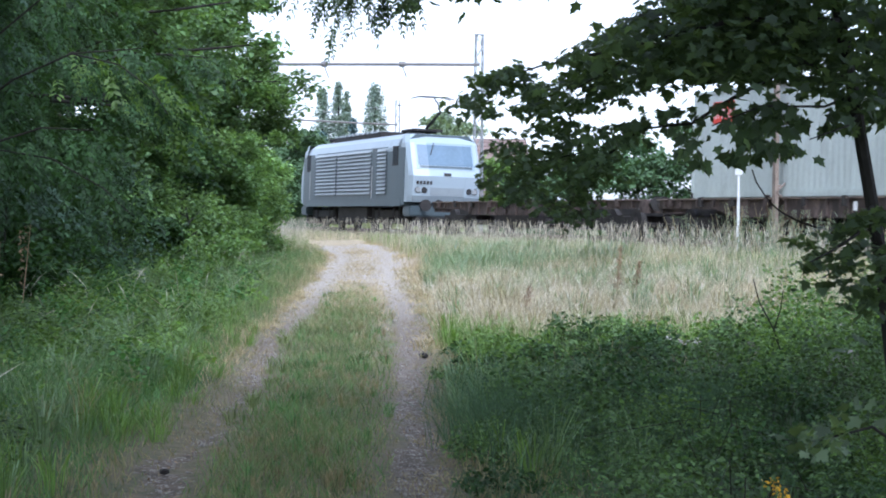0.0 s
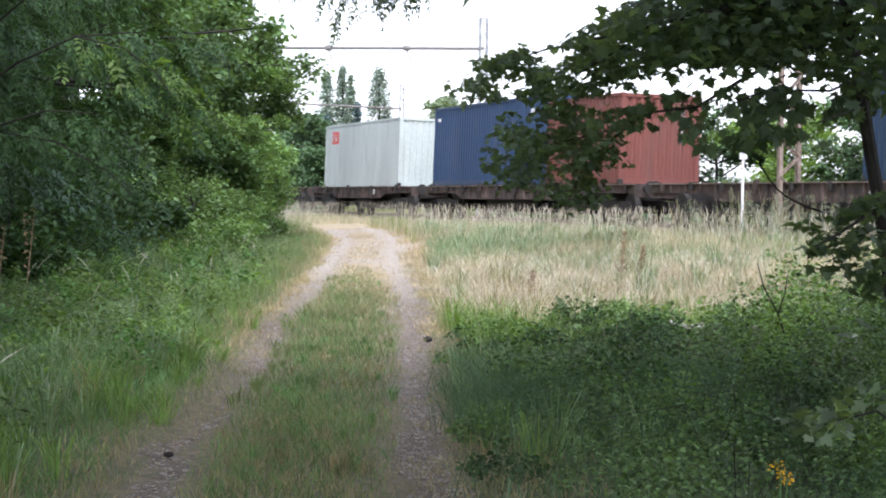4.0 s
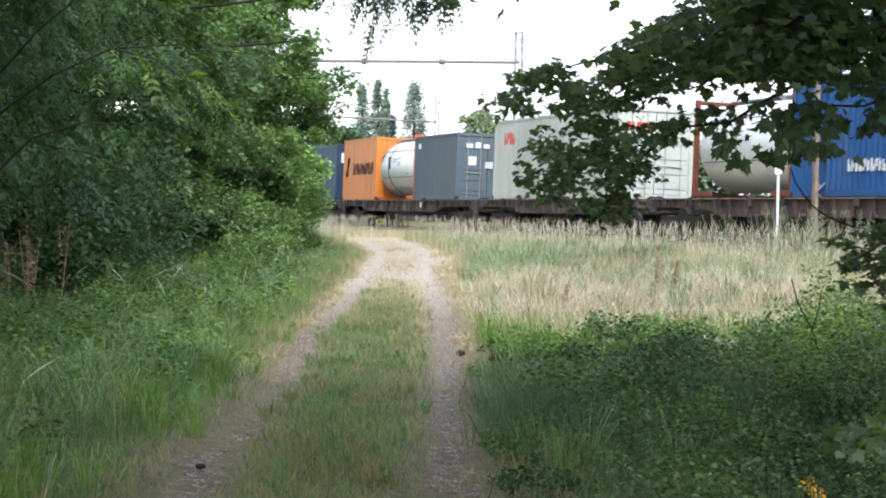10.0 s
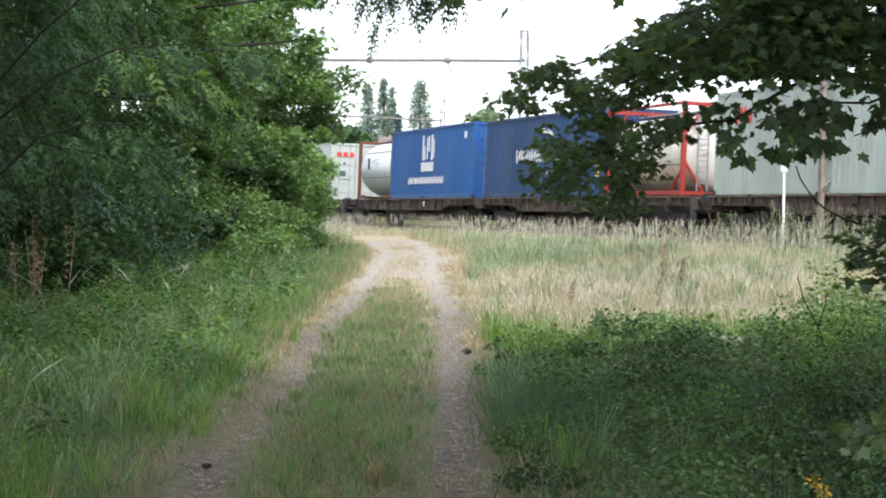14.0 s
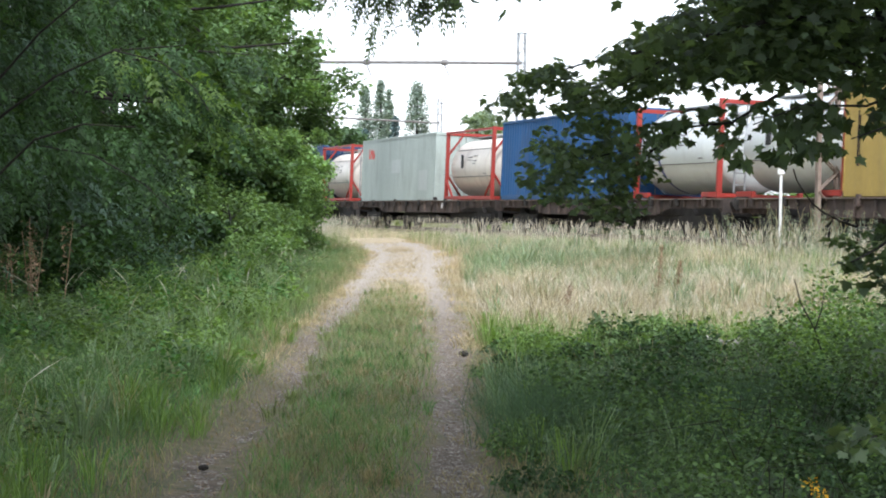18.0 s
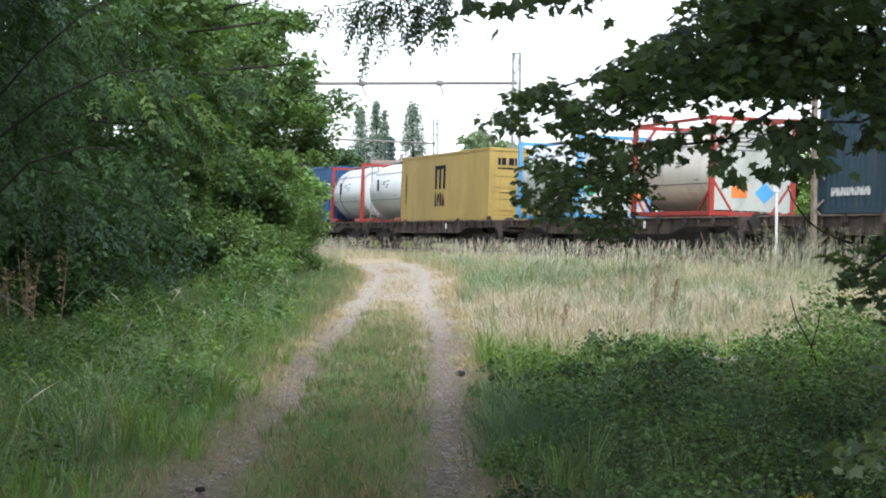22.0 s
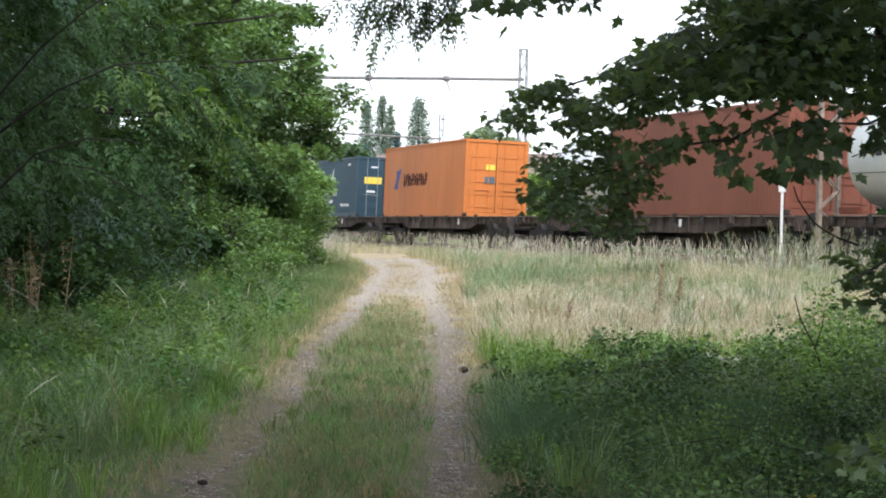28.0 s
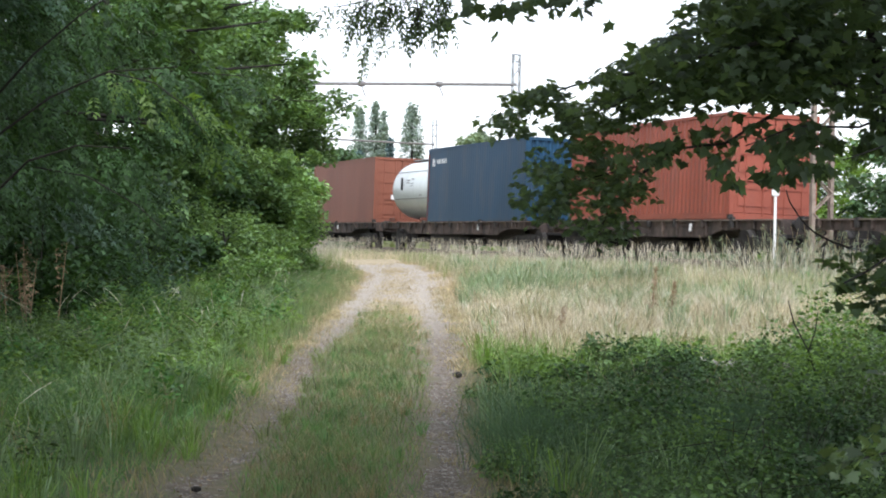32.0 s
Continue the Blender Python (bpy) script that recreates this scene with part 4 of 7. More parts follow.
# ---- locomotive ----
def build_loco():
    silver = surface("loco_silver", (0.30, 0.335, 0.35), 0.42, 0.15, 0.6, 0.08, 30, 0.04, GRIME, 0.2)
    slate = surface("loco_grey", (0.075, 0.100, 0.112), 0.45, 0.1, 0.6, 0.08, 30, 0.04, GRIME, 0.2)
    white = surface("loco_white", (0.34, 0.40, 0.44), 0.38, 0, 0.6, 0.05, 30, 0.03, GRIME, 0.1)
    frame_paint = surface("loco_screen_frame", (0.26, 0.33, 0.38), 0.4, 0, 0.6, 0.05, 30, 0.03)
    root = thing("locomotive", "silver-grey electric locomotive with white cab front and raised pantograph", "locomotive")
    HL, HW = 8.9, 1.45

    # body shell: cross-sections along the length
    def section(x, w, zt, zb):
        return [(x, -w, zb), (x, -w, zt - 0.55), (x, -w + 0.14, zt - 0.22), (x, -w + 0.42, zt), (x, w - 0.42, zt), (x, w - 0.14, zt - 0.22), (x, w, zt - 0.55), (x, w, zb)]

    bm = bmesh.new()
    xs = [(-HL, 1.32, 3.66), (-HL + 0.5, 1.43, 3.73), (-HL + 1.6, HW, 3.78), (HL - 1.6, HW, 3.78), (HL - 0.5, 1.43, 3.74)]
    rings = [[bm.verts.new(p) for p in section(x, w, z, 1.05)] for x, w, z in xs]
    for a, b in zip(rings, rings[1:]):
        for j in range(7):
            bm.faces.new((a[j], a[j + 1], b[j + 1], b[j]))
        bm.faces.new((a[7], a[0], b[0], b[7]))
    bm.faces.new(rings[0])
    bm.faces.new(rings[-1][::-1])
    part("body", bm, slate, root)
    for s in (-1, 1):
        # cab front: raked windscreen over a blunt nose
        bm = bmesh.new()
        cols = [(-1.42, 0), (-1.30, 0.28), (-0.7, 0.42), (0.7, 0.42), (1.30, 0.28), (1.42, 0)]
        levels = [(1.16, 0.16), (1.40, 0.28), (2.15, 0.36), (2.35, 0.30), (3.40, -0.26), (3.75, -0.60)]
        base = HL - 0.35
        g = [[bm.verts.new((s * (base + d * (1 if z < 2.3 else 0.85) + off), y * (1 if z < 3.45 else 0.93), z)) for y, d in cols] for z, off in levels]
        back = [[bm.verts.new((s * (base - 0.75), y * (1 if z < 3.45 else 0.93), z)) for y in (-1.42, 1.42)] for z, off in levels]
        for i in range(len(levels) - 1):
            for j in range(len(cols) - 1):
                bm.faces.new((g[i][j], g[i][j + 1], g[i + 1][j + 1], g[i + 1][j]))
            bm.faces.new((back[i][0], g[i][0], g[i + 1][0], back[i + 1][0]))
            bm.faces.new((back[i][1], g[i][-1], g[i + 1][-1], back[i + 1][1]))
        bm.faces.new([back[-1][0]] + g[-1] + [back[-1][1]])
        nose = part("cab_front", bm, white, root, "white rounded cab front")

        def face(y0, y1, z0, z1, lift, thick, m, nm, lab=""):
            b2 = bmesh.new()
            def fx(z):
                for (za, oa), (zb, ob2) in zip(levels, levels[1:]):
                    if za <= z <= zb:
                        q = oa + (ob2 - oa) * (z - za) / (zb - za)
                        da, db = (0.42 if za < 2.3 else 0.357), (0.42 if zb < 2.3 else 0.357)
                        return base + q + da + (db - da) * (z - za) / (zb - za)
                return base
            ys = [y0] + [y for y in (-0.7, 0.7) if y0 < y < y1] + [y1]
            grid = [[(fx(z) - max(0, abs(y) - 0.7) * 0.2, y, z) for y in ys] for z in (z0, z1)]
            f = [[b2.verts.new((s * (x + lift), y, z)) for x, y, z in row] for row in grid]
            k = [[b2.verts.new((s * (x + lift - thick), y, z)) for x, y, z in row] for row in grid]
            n = len(ys)
            for j in range(n - 1):
                b2.faces.new((f[0][j], f[0][j + 1], f[1][j + 1], f[1][j]))
                b2.faces.new((k[0][j], k[0][j + 1], k[1][j + 1], k[1][j]))
                b2.faces.new((f[0][j], f[0][j + 1], k[0][j + 1], k[0][j]))
                b2.faces.new((f[1][j], f[1][j + 1], k[1][j + 1], k[1][j]))
            for j in (0, n - 1):
                b2.faces.new((f[0][j], f[1][j], k[1][j], k[0][j]))
            return part(nm, b2, m, nose, lab)

        face(-1.14, 1.14, 2.42, 3.42, 0.012, 0.03, frame_paint, "windscreen_frame")
        face(-1.07, 1.07, 2.56, 3.34, 0.02, 0.02, screen_glass, "windscreen", "windscreen with the blue-grey sky reflection in its colour")
        part("wiper", tb([(s * (base + 0.16), -0.42, 3.42), (s * (base + 0.42), -0.62, 2.95)], 0.02, sides=5), black, nose)
        face(-1.02, 1.02, 2.46, 2.54, 0.022, 0.02, slate, "screen_sill")
        face(-0.66, 0.66, 1.42, 1.72, 0.012, 0.03, silver, "nose_panel")
        for sy in (-1, 1):
            for y in (0.86, 1.10):
                c = tb([(s * (base + 0.42), sy * y, 1.62), (s * (base + 0.75 - (y - 0.7) * 0.235), sy * y, 1.62)], 0.10, sides=14)
                part("headlight", c, galv if y > 1 else black, nose)
                part("headlight_rim", tb([(s * (base + 0.42), sy * y, 1.62), (s * (base + 0.735 - (y - 0.7) * 0.235), sy * y, 1.62)], 0.125, sides=14), steel_dark, nose)
            bm2 = tb([(s * (HL + 0.1), sy * 0.875, 1.04), (s * (HL + 0.55), sy * 0.875, 1.04)], 0.1, sides=10)
            tube(bm2, [(s * (HL + 0.55), sy * 0.875, 1.04), (s * (HL + 0.62), sy * 0.875, 1.04)], 0.22, sides=14)
            part("buffer", bm2, steel_dark, root)
        for k in range(5):
            face(-1.18 + k * 0.125, -1.10 + k * 0.125, 1.83, 1.96, 0.02, 0.04, steel_dark, "number_bar")
        face(-0.14, 0.14, 2.17, 2.28, 0.03, 0.06, steel_dark, "emblem_plate")
        part("nose_skirt", bx(*sorted((s * (HL - 0.9), s * (HL + 0.12))), -1.35, 1.35, 0.62, 1.02, bevel=0.05), slate, root)
        bm = bx(*sorted((s * (HL - 0.4), s * (HL + 0.15))), -1.1, 1.1, 0.25, 0.62)
        part("snow_plough", bm, steel_dark, root)
    for sy in (-1, 1):
        def side(x0, x1, z0, z1, out, m, nm, parent=root, label=""):
            y0, y1 = sorted((sy * (HW - 0.03), sy * (HW + out)))
            return part(nm, bx(x0, x1, y0, y1, z0, z1), m, parent, label)
        side(-HL + 1.0, HL - 0.9, 1.0, 1.28, 0.012, slate, "sill_band")
        grille = side(-5.9, 6.0, 1.42, 3.30, 0.006, slate, "louvre_panel")
        for k in range(12):
            z = 1.46 + k * 0.15
            b3 = bmesh.new()
            for x0, x1 in ((-5.8, -2.2), (-1.9, 3.6), (4.6, 5.9)):
                ya, yb, yc = sy * (HW + 0.008), sy * (HW + 0.075), sy * (HW + 0.008)
                v = [b3.verts.new(c) for c in ((x0, ya, z), (x1, ya, z), (x1, yb, z + 0.03), (x0, yb, z + 0.03), (x1, yc, z + 0.12), (x0, yc, z + 0.12))]
                b3.faces.new((v[0], v[1], v[2], v[3]))
                b3.faces.new((v[3], v[2], v[4], v[5]))
            part("louvre", b3, silver, grille, "")
        for x in (-7.0, 3.72):
            side(x, x + 0.75, 1.25, 3.3, 0.010, slate, "cab_door")
            side(x + 0.05, x + 0.09, 1.3, 2.6, 0.05, galv, "handrail")
        for x in (6.75, -7.7):
            w = side(x, x + 0.75, 2.55, 3.3, 0.012, steel_dark, "cab_window")
            side(x + 0.06, x + 0.34, 2.62, 3.23, 0.02, glass_dark, "pane", w)
            side(x + 0.40, x + 0.69, 2.62, 3.23, 0.02, glass_dark, "pane", w)
        cove = bmesh.new()
        rows = [[cove.verts.new((x, sy * (w + 0.008), z + 0.008)) for x in (-HL + 1.5, HL - 1.5)] for w, z in ((HW, 3.10), (HW, 3.25), (HW - 0.14, 3.57), (HW - 0.42, 3.78))]
        for a, b in zip(rows, rows[1:]):
            cove.faces.new((a[0], a[1], b[1], b[0]))
        part("roof_edge", cove, white, root, "white upper edge of the body")
    # roof gear
    part("roof_hatch", bx(-4.6, 3.2, -1.0, 1.0, 3.74, 4.02, bevel=0.04), steel_dark, root)
    ribs = bmesh.new()
    for k in range(10):
        box(ribs, -4.4 + k * 0.75, -4.15 + k * 0.75, -1.03, 1.03, 3.98, 4.07)
    part("roof_ribs", ribs, silver, root)
    for x in (5.6, -6.3):
        part("pantograph_base", bx(x - 0.9, x + 0.9, -0.6, 0.6, 3.95, 4.05, bevel=0.02), steel_dark, root)
        for y in (-0.5, 0.5):
            part("insulator", tb([(x - 0.7, y, 3.84), (x - 0.7, y, 4.0)], 0.07, sides=8), steel_dark, root)
    pan = part("pantograph", tb([(6.2, 0, 4.06), (8.0, 0, 4.62)], 0.06, 0.055, 6), steel_dark, root, "raised single-arm pantograph")
    part("upper_arm", tb([(8.0, 0, 4.62), (7.7, 0, 4.95), (7.1, 0, 5.24)], 0.04, 0.03, 6), steel_dark, pan)
    head = tb([(7.1, -0.8, 5.18), (7.1, -0.55, 5.26), (7.1, 0.55, 5.26), (7.1, 0.8, 5.18)], 0.025, sides=6)
    tube(head, [(6.7, -0.8, 5.18), (6.7, -0.55, 5.26), (6.7, 0.55, 5.26), (6.7, 0.8, 5.18)], 0.025, sides=6)
    part("contact_strip", head, steel_dark, pan)
    part("folded_pantograph", tb([(-7.2, 0, 4.12), (-5.2, 0, 4.2)], 0.05, sides=6), steel_dark, root)
    for x in (-5.2, 5.2):
        bm = bmesh.new()
        for sy in (-1, 1):
            y0, y1 = sorted((sy * 1.05, sy * 1.2))
            box(bm, x - 2.0, x + 2.0, y0, y1, 0.55, 0.85)
            for ax in (-1.5, 1.5):
                box(bm, x + ax - 0.22, x + ax + 0.22, y0, y1 + 0.03, 0.35, 0.75, bevel=0.03)
                tube(bm, [(x + ax - 0.4, sy * 1.15, 0.55), (x + ax - 0.4, sy * 1.15, 1.0)], 0.11, sides=8)
                tube(bm, [(x + ax + 0.4, sy * 1.15, 0.55), (x + ax + 0.4, sy * 1.15, 1.0)], 0.11, sides=8)
        part("bogie_frame", bm, steel_dark, root)
        for ax in (-1.5, 1.5):
            make_wheelset(root, x + ax)
    part("underframe_box", bx(-2.4, 2.4, -1.25, 1.25, 0.35, 1.0, bevel=0.05), steel_dark, root)
    on_train(root, -166.9, 0.0)


build_loco()


# ---- masts and wires of the electric line ----
def lattice_mast(name, x, y, z0, h, w0, w1, label, m=galv, turn=0.0, group="line masts", channel=0.0):
    root = tagged(new(name), label, "lattice mast", group)
    root.matrix_basis = pose(x, y, z0, 0, 0, turn)
    for sx in (-1, 1):
        b = bmesh.new()
        for sy in (-1, 1):
            if channel:
                box(b, *sorted((sx * w0 / 2, sx * (w0 / 2 - channel))), sy * 0.09 - 0.015, sy * 0.09 + 0.015, 0, h)
            else:
                tube(b, [(sx * w0 / 2, sy * w0 * 0.35, 0), (sx * w1 / 2, sy * w1 * 0.35, h)], 0.035, 0.03, 4)
        if channel:
            box(b, *sorted((sx * (w0 / 2 - 0.001), sx * (w0 / 2 - 0.012))), -0.075, 0.075, 0, h)
        part("mast_leg", b, m, root)
    n = int(h / (w0 * 0.84 if channel else w0 * 1.25))
    for k in range(n):
        a, c = k / n, (k + 1) / n
        wa, wc = w0 + (w1 - w0) * a, w0 + (w1 - w0) * c
        s = 1 if k % 2 else -1
        for sy in (-1, 1):
            if channel:
                part("lattice_bar", tb([(s * (w0 / 2 - 0.03), sy * 0.11, h * a), (-s * (w0 / 2 - 0.03), sy * 0.11, h * c)], 0.022, sides=4), m, root)
                continue
            part("lattice_bar", tb([(s * wa / 2, sy * wa * 0.35, h * a), (-s * wc / 2, sy * wc * 0.35, h * c)], 0.02, sides=4), m, root)
        for sx in (-1, 1) if not channel else ():
            part("lattice_bar", tb([(sx * wa / 2, -s * wa * 0.35, h * a), (sx * wc / 2, s * wc * 0.35, h * c)], 0.018, sides=4), m, root)
    part("mast_cap", bx(-w1 * 0.62, w1 * 0.62, -w1 * 0.45, w1 * 0.45, h, h + 0.05), m, root)
    return root


portal_steel = surface("portal_steel", (0.20, 0.19, 0.18), 0.7, 0.2, 4, 0.2, 40, 0.15, RUST, 0.2)


def build_portals():
    turn = HEADING + 90
    # the portal that spans both tracks
    u = -17.6
    mast = on_line(u, 8.74)
    lattice_mast("portal_mast", mast.x, mast.y, 0.3, 9.80, 0.42, 0.34, "slender galvanised lattice mast of the overhead line", turn=turn)
    left = on_line(u, -4.6)
    lattice_mast("portal_mast", left.x, left.y, 0.2, 9.75, 0.42, 0.34, "slender galvanised lattice mast of the overhead line", turn=turn)
    beam = thing("portal_beam", "grey tubular beam across the tracks with two knuckles", "portal beam")
    part("beam_tube", tb([on_line(u, -4.6, 8.29), on_line(u, 1.18, 8.476), on_line(u, 4.95, 8.596), on_line(u, 8.74, 8.70)], 0.075, sides=10), portal_steel, beam)
    for w, zk in ((1.18, 8.476), (4.95, 8.596)):
        part("knuckle", tb([on_line(u, w - 0.13, zk), on_line(u, w + 0.13, zk)], 0.14, sides=10), portal_steel, beam)
        drop = part("dropper", tb([on_line(u, w, zk - 0.1), on_line(u + 0.1, w + 0.1, zk - 0.4), on_line(u + 0.2, w + 0.18, zk - 0.65)], 0.03, sides=6), portal_steel, beam)
        for k in range(3):
            part("insulator_disc", tb([on_line(u + 0.18, w + 0.18, zk - 0.6 - k * 0.09), on_line(u + 0.18, w + 0.18, zk - 0.65 - k * 0.09)], 0.07, sides=8), white_mark, drop)
    # the next portal along, further off
    far = 160.0
    lattice_mast("portal_mast", -0.35, far, 0.2, 10.2, 0.36, 0.30, "distant galvanised lattice mast of the overhead line", turn=10)
    b2 = thing("portal_beam", "distant tubular beam of the overhead line", "portal beam")
    part("beam_tube", tb([(-14, far - 4, 8.85), (-0.35, far, 8.55)], 0.07, sides=8), portal_steel, b2)
    wires = (((-0.35, far, 10.1), (6.0, 140, 9.5)), (on_line(u, 1.18, 6.2), on_line(u - 80, 1.18, 6.2)), (on_line(u, 4.95, 6.2), on_line(u - 80, 4.95, 6.2)),
             (on_line(u, 1.18, 6.2), on_line(60, 1.18, 6.2)), (on_line(u, 4.95, 6.2), on_line(60, 4.95, 6.2)))
    for a, b in wires:
        a, b = Vector(a), Vector(b)
        pts = [a.lerp(b, k / 10) - Vector((0, 0, 0.5 * (1 - (2 * k / 10 - 1) ** 2))) for k in range(11)]
        w = part("overhead_wire", tb(pts, 0.016 if a.y > 150 else 0.008, sides=4), steel_dark)
        tagged(w, "thin dark overhead wire", "wire", "overhead wires")


build_portals()
rust_mast = surface("weathered_mast", (0.27, 0.215, 0.175), 0.85, 0.1, 4, 0.3, 40, 0.3, RUST, 0.3)


def build_trackside():
    # stout lattice mast on the near side of the line
    lattice_mast("line_mast", 8.87, 47.5, 0.3, 9.5, 0.52, 0.52, "weathered brown lattice mast beside the line", rust_mast, turn=8, channel=0.085)
    # white marker post with a pointed cap
    root = thing("marker_post", "slim white marker post with a pointed cap", "post")
    gx, gy = 7.72, 47.0
    root.location = (gx, gy, float(ground_z(gx, gy)) - 0.05)
    part("shaft", tb([(0, 0, 0), (0.0, 0, 2.22)], 0.034, sides=10), white_mark, root)
    part("sleeve", bx(-0.085, 0.085, -0.045, 0.045, 2.06, 2.22, bevel=0.015), white_mark, root)
    part("pointed_cap", tb([(0, 0, 2.222), (0, 0, 2.32), (0, 0, 2.56)], 0.082, 0.008, 10), white_mark, root)
    # white plate on a short post behind the tracks
    root = thing("distance_post", "white enamel distance post behind the tracks", "post")
    root.location = (1.23, 112, 0.2)
    part("shaft", bx(-0.06, 0.06, -0.05, 0.05, 0, 1.5), steel_dark, root)
    part("plate", bx(-0.17, 0.17, -0.07, -0.05, 1.2, 2.9, bevel=0.01), white_mark, root)
    for k in range(2):
        bm = bx(-0.05, 0.05, -0.076, -0.072, 1.75 + k * 0.42, 2.05 + k * 0.42)
        bmesh.ops.rotate(bm, verts=bm.verts, cent=(0, -0.07, 1.9 + k * 0.42), matrix=Matrix.Rotation(radians(35), 3, "Y"))
        part("black_mark", bm, black, root)


build_trackside()


def motions():
    for ob, u, z in MOVING:
        walk(ob, [(t, ride(u, z, t)) for t in range(0, 33)])
    for ws, x in WHEELS:
        walk(ws, [(k / 15, pose(x, 0, WHEEL_R) @ Matrix.Rotation(-rolled(k / 15) / WHEEL_R, 4, "Y")) for k in range(0, 481)])




# ---- plants ----
def unit(v):
    return v / np.maximum(np.linalg.norm(v, axis=-1, keepdims=True), 1e-9)


LEAF_BROAD = np.array([(0, 0, 0), (0.5, -0.34, 0.10), (1, 0, -0.08), (0.5, 0.34, 0.10)])
LEAF_NARROW = np.array([(0, 0, 0), (0.45, -0.16, 0.05), (1, 0, -0.06), (0.45, 0.16, 0.05)])
LEAF_OVAL = np.array([(0, 0, 0), (0.25, -0.2, 0.06), (0.6, -0.22, 0.06), (1, 0, -0.1), (0.6, 0.22, 0.06), (0.25, 0.2, 0.06)])
LEAFLET = np.array([(0, 0, 0), (0.35, -0.2, 0.05), (0.7, -0.15, 0.02), (1, 0, -0.1), (0.7, 0.15, 0.02), (0.35, 0.2, 0.05)])
# a five-pointed maple leaf: stalk, then its outline
_m = [(0.0, 0.0), (0.02, 0.13), (-0.11, 0.37), (0.12, 0.29), (0.25, 0.45), (0.43, 0.60), (0.43, 0.37), (0.50, 0.24), (0.67, 0.28), (0.75, 0.12), (1.0, 0.0)]
MAPLE = np.array([(x, y, 0.05 * abs(y) - 0.06 * x) for x, y in _m] + [(x, -y, 0.05 * abs(y) - 0.06 * x) for x, y in _m[-2:0:-1]])


def leaves_at(pos, size, rng, shape=LEAF_BROAD, droop=0.3, flat=0.6, facing=None):
    """Leaves of one outline at the places pos: corners and faces, each leaf turned its own way."""
    n = len(pos)
    a = rng.uniform(0, 2 * np.pi, n)
    d = np.stack([np.cos(a), np.sin(a), -droop + rng.normal(0, 0.35, n)], -1)
    if facing is not None:
        d = d + facing
    d = unit(d)
    up = np.stack([rng.normal(0, flat, n), rng.normal(0, flat, n), np.ones(n)], -1)
    s = unit(np.cross(up, d))
    nrm = np.cross(d, s)
    sz = size * rng.uniform(0.6, 1.3, n)
    k = len(shape)
    v = pos[:, None, :] + sz[:, None, None] * (shape[None, :, 0:1] * d[:, None, :] + shape[None, :, 1:2] * s[:, None, :] + shape[None, :, 2:3] * nrm[:, None, :])
    f = np.arange(n * k).reshape(n, k)
    return v.reshape(-1, 3), f


def pinnate_at(pos, length, rng, out, pairs=4, leaflet=0.42, sag=0.5):
    """Compound leaves: leaflets in pairs along a drooping stalk that points the way of out."""
    n = len(pos)
    d = unit(out + rng.normal(0, 0.45, (n, 3)) - np.array([0, 0, 0.25]))
    up = np.stack([rng.normal(0, 0.4, n), rng.normal(0, 0.4, n), np.ones(n)], -1)
    s = unit(np.cross(up, d))
    nrm = np.cross(d, s)
    ln = length * rng.uniform(0.6, 1.25, n)
    vs = []
    spots = [((k + 1) / (pairs + 0.4), side) for k in range(pairs) for side in (-1, 1)] + [(1.0, 0)]
    for f, side in spots:
        c = pos + d * (ln * f)[:, None] - np.array([0, 0, 1]) * (sag * ln * f * f)[:, None]
        e = unit(d * (0.62 if side else 1.0) + s * (side * 0.85) - np.array([0, 0, 0.35 * sag + 0.25 * f]) + rng.normal(0, 0.18, (n, 3)))
        w = unit(np.cross(nrm, e))
        m = np.cross(e, w)
        lf = ln * leaflet * (1 - 0.35 * abs(f - 0.55)) * rng.uniform(0.8, 1.2, n)
        vs.append(c[:, None, :] + lf[:, None, None] * (LEAFLET[None, :, 0:1] * e[:, None, :] + LEAFLET[None, :, 1:2] * w[:, None, :] + LEAFLET[None, :, 2:3] * m[:, None, :]))
    V = np.concatenate(vs, 0).reshape(-1, 3)
    k = len(LEAFLET)
    return V, np.arange(len(V)).reshape(-1, k)


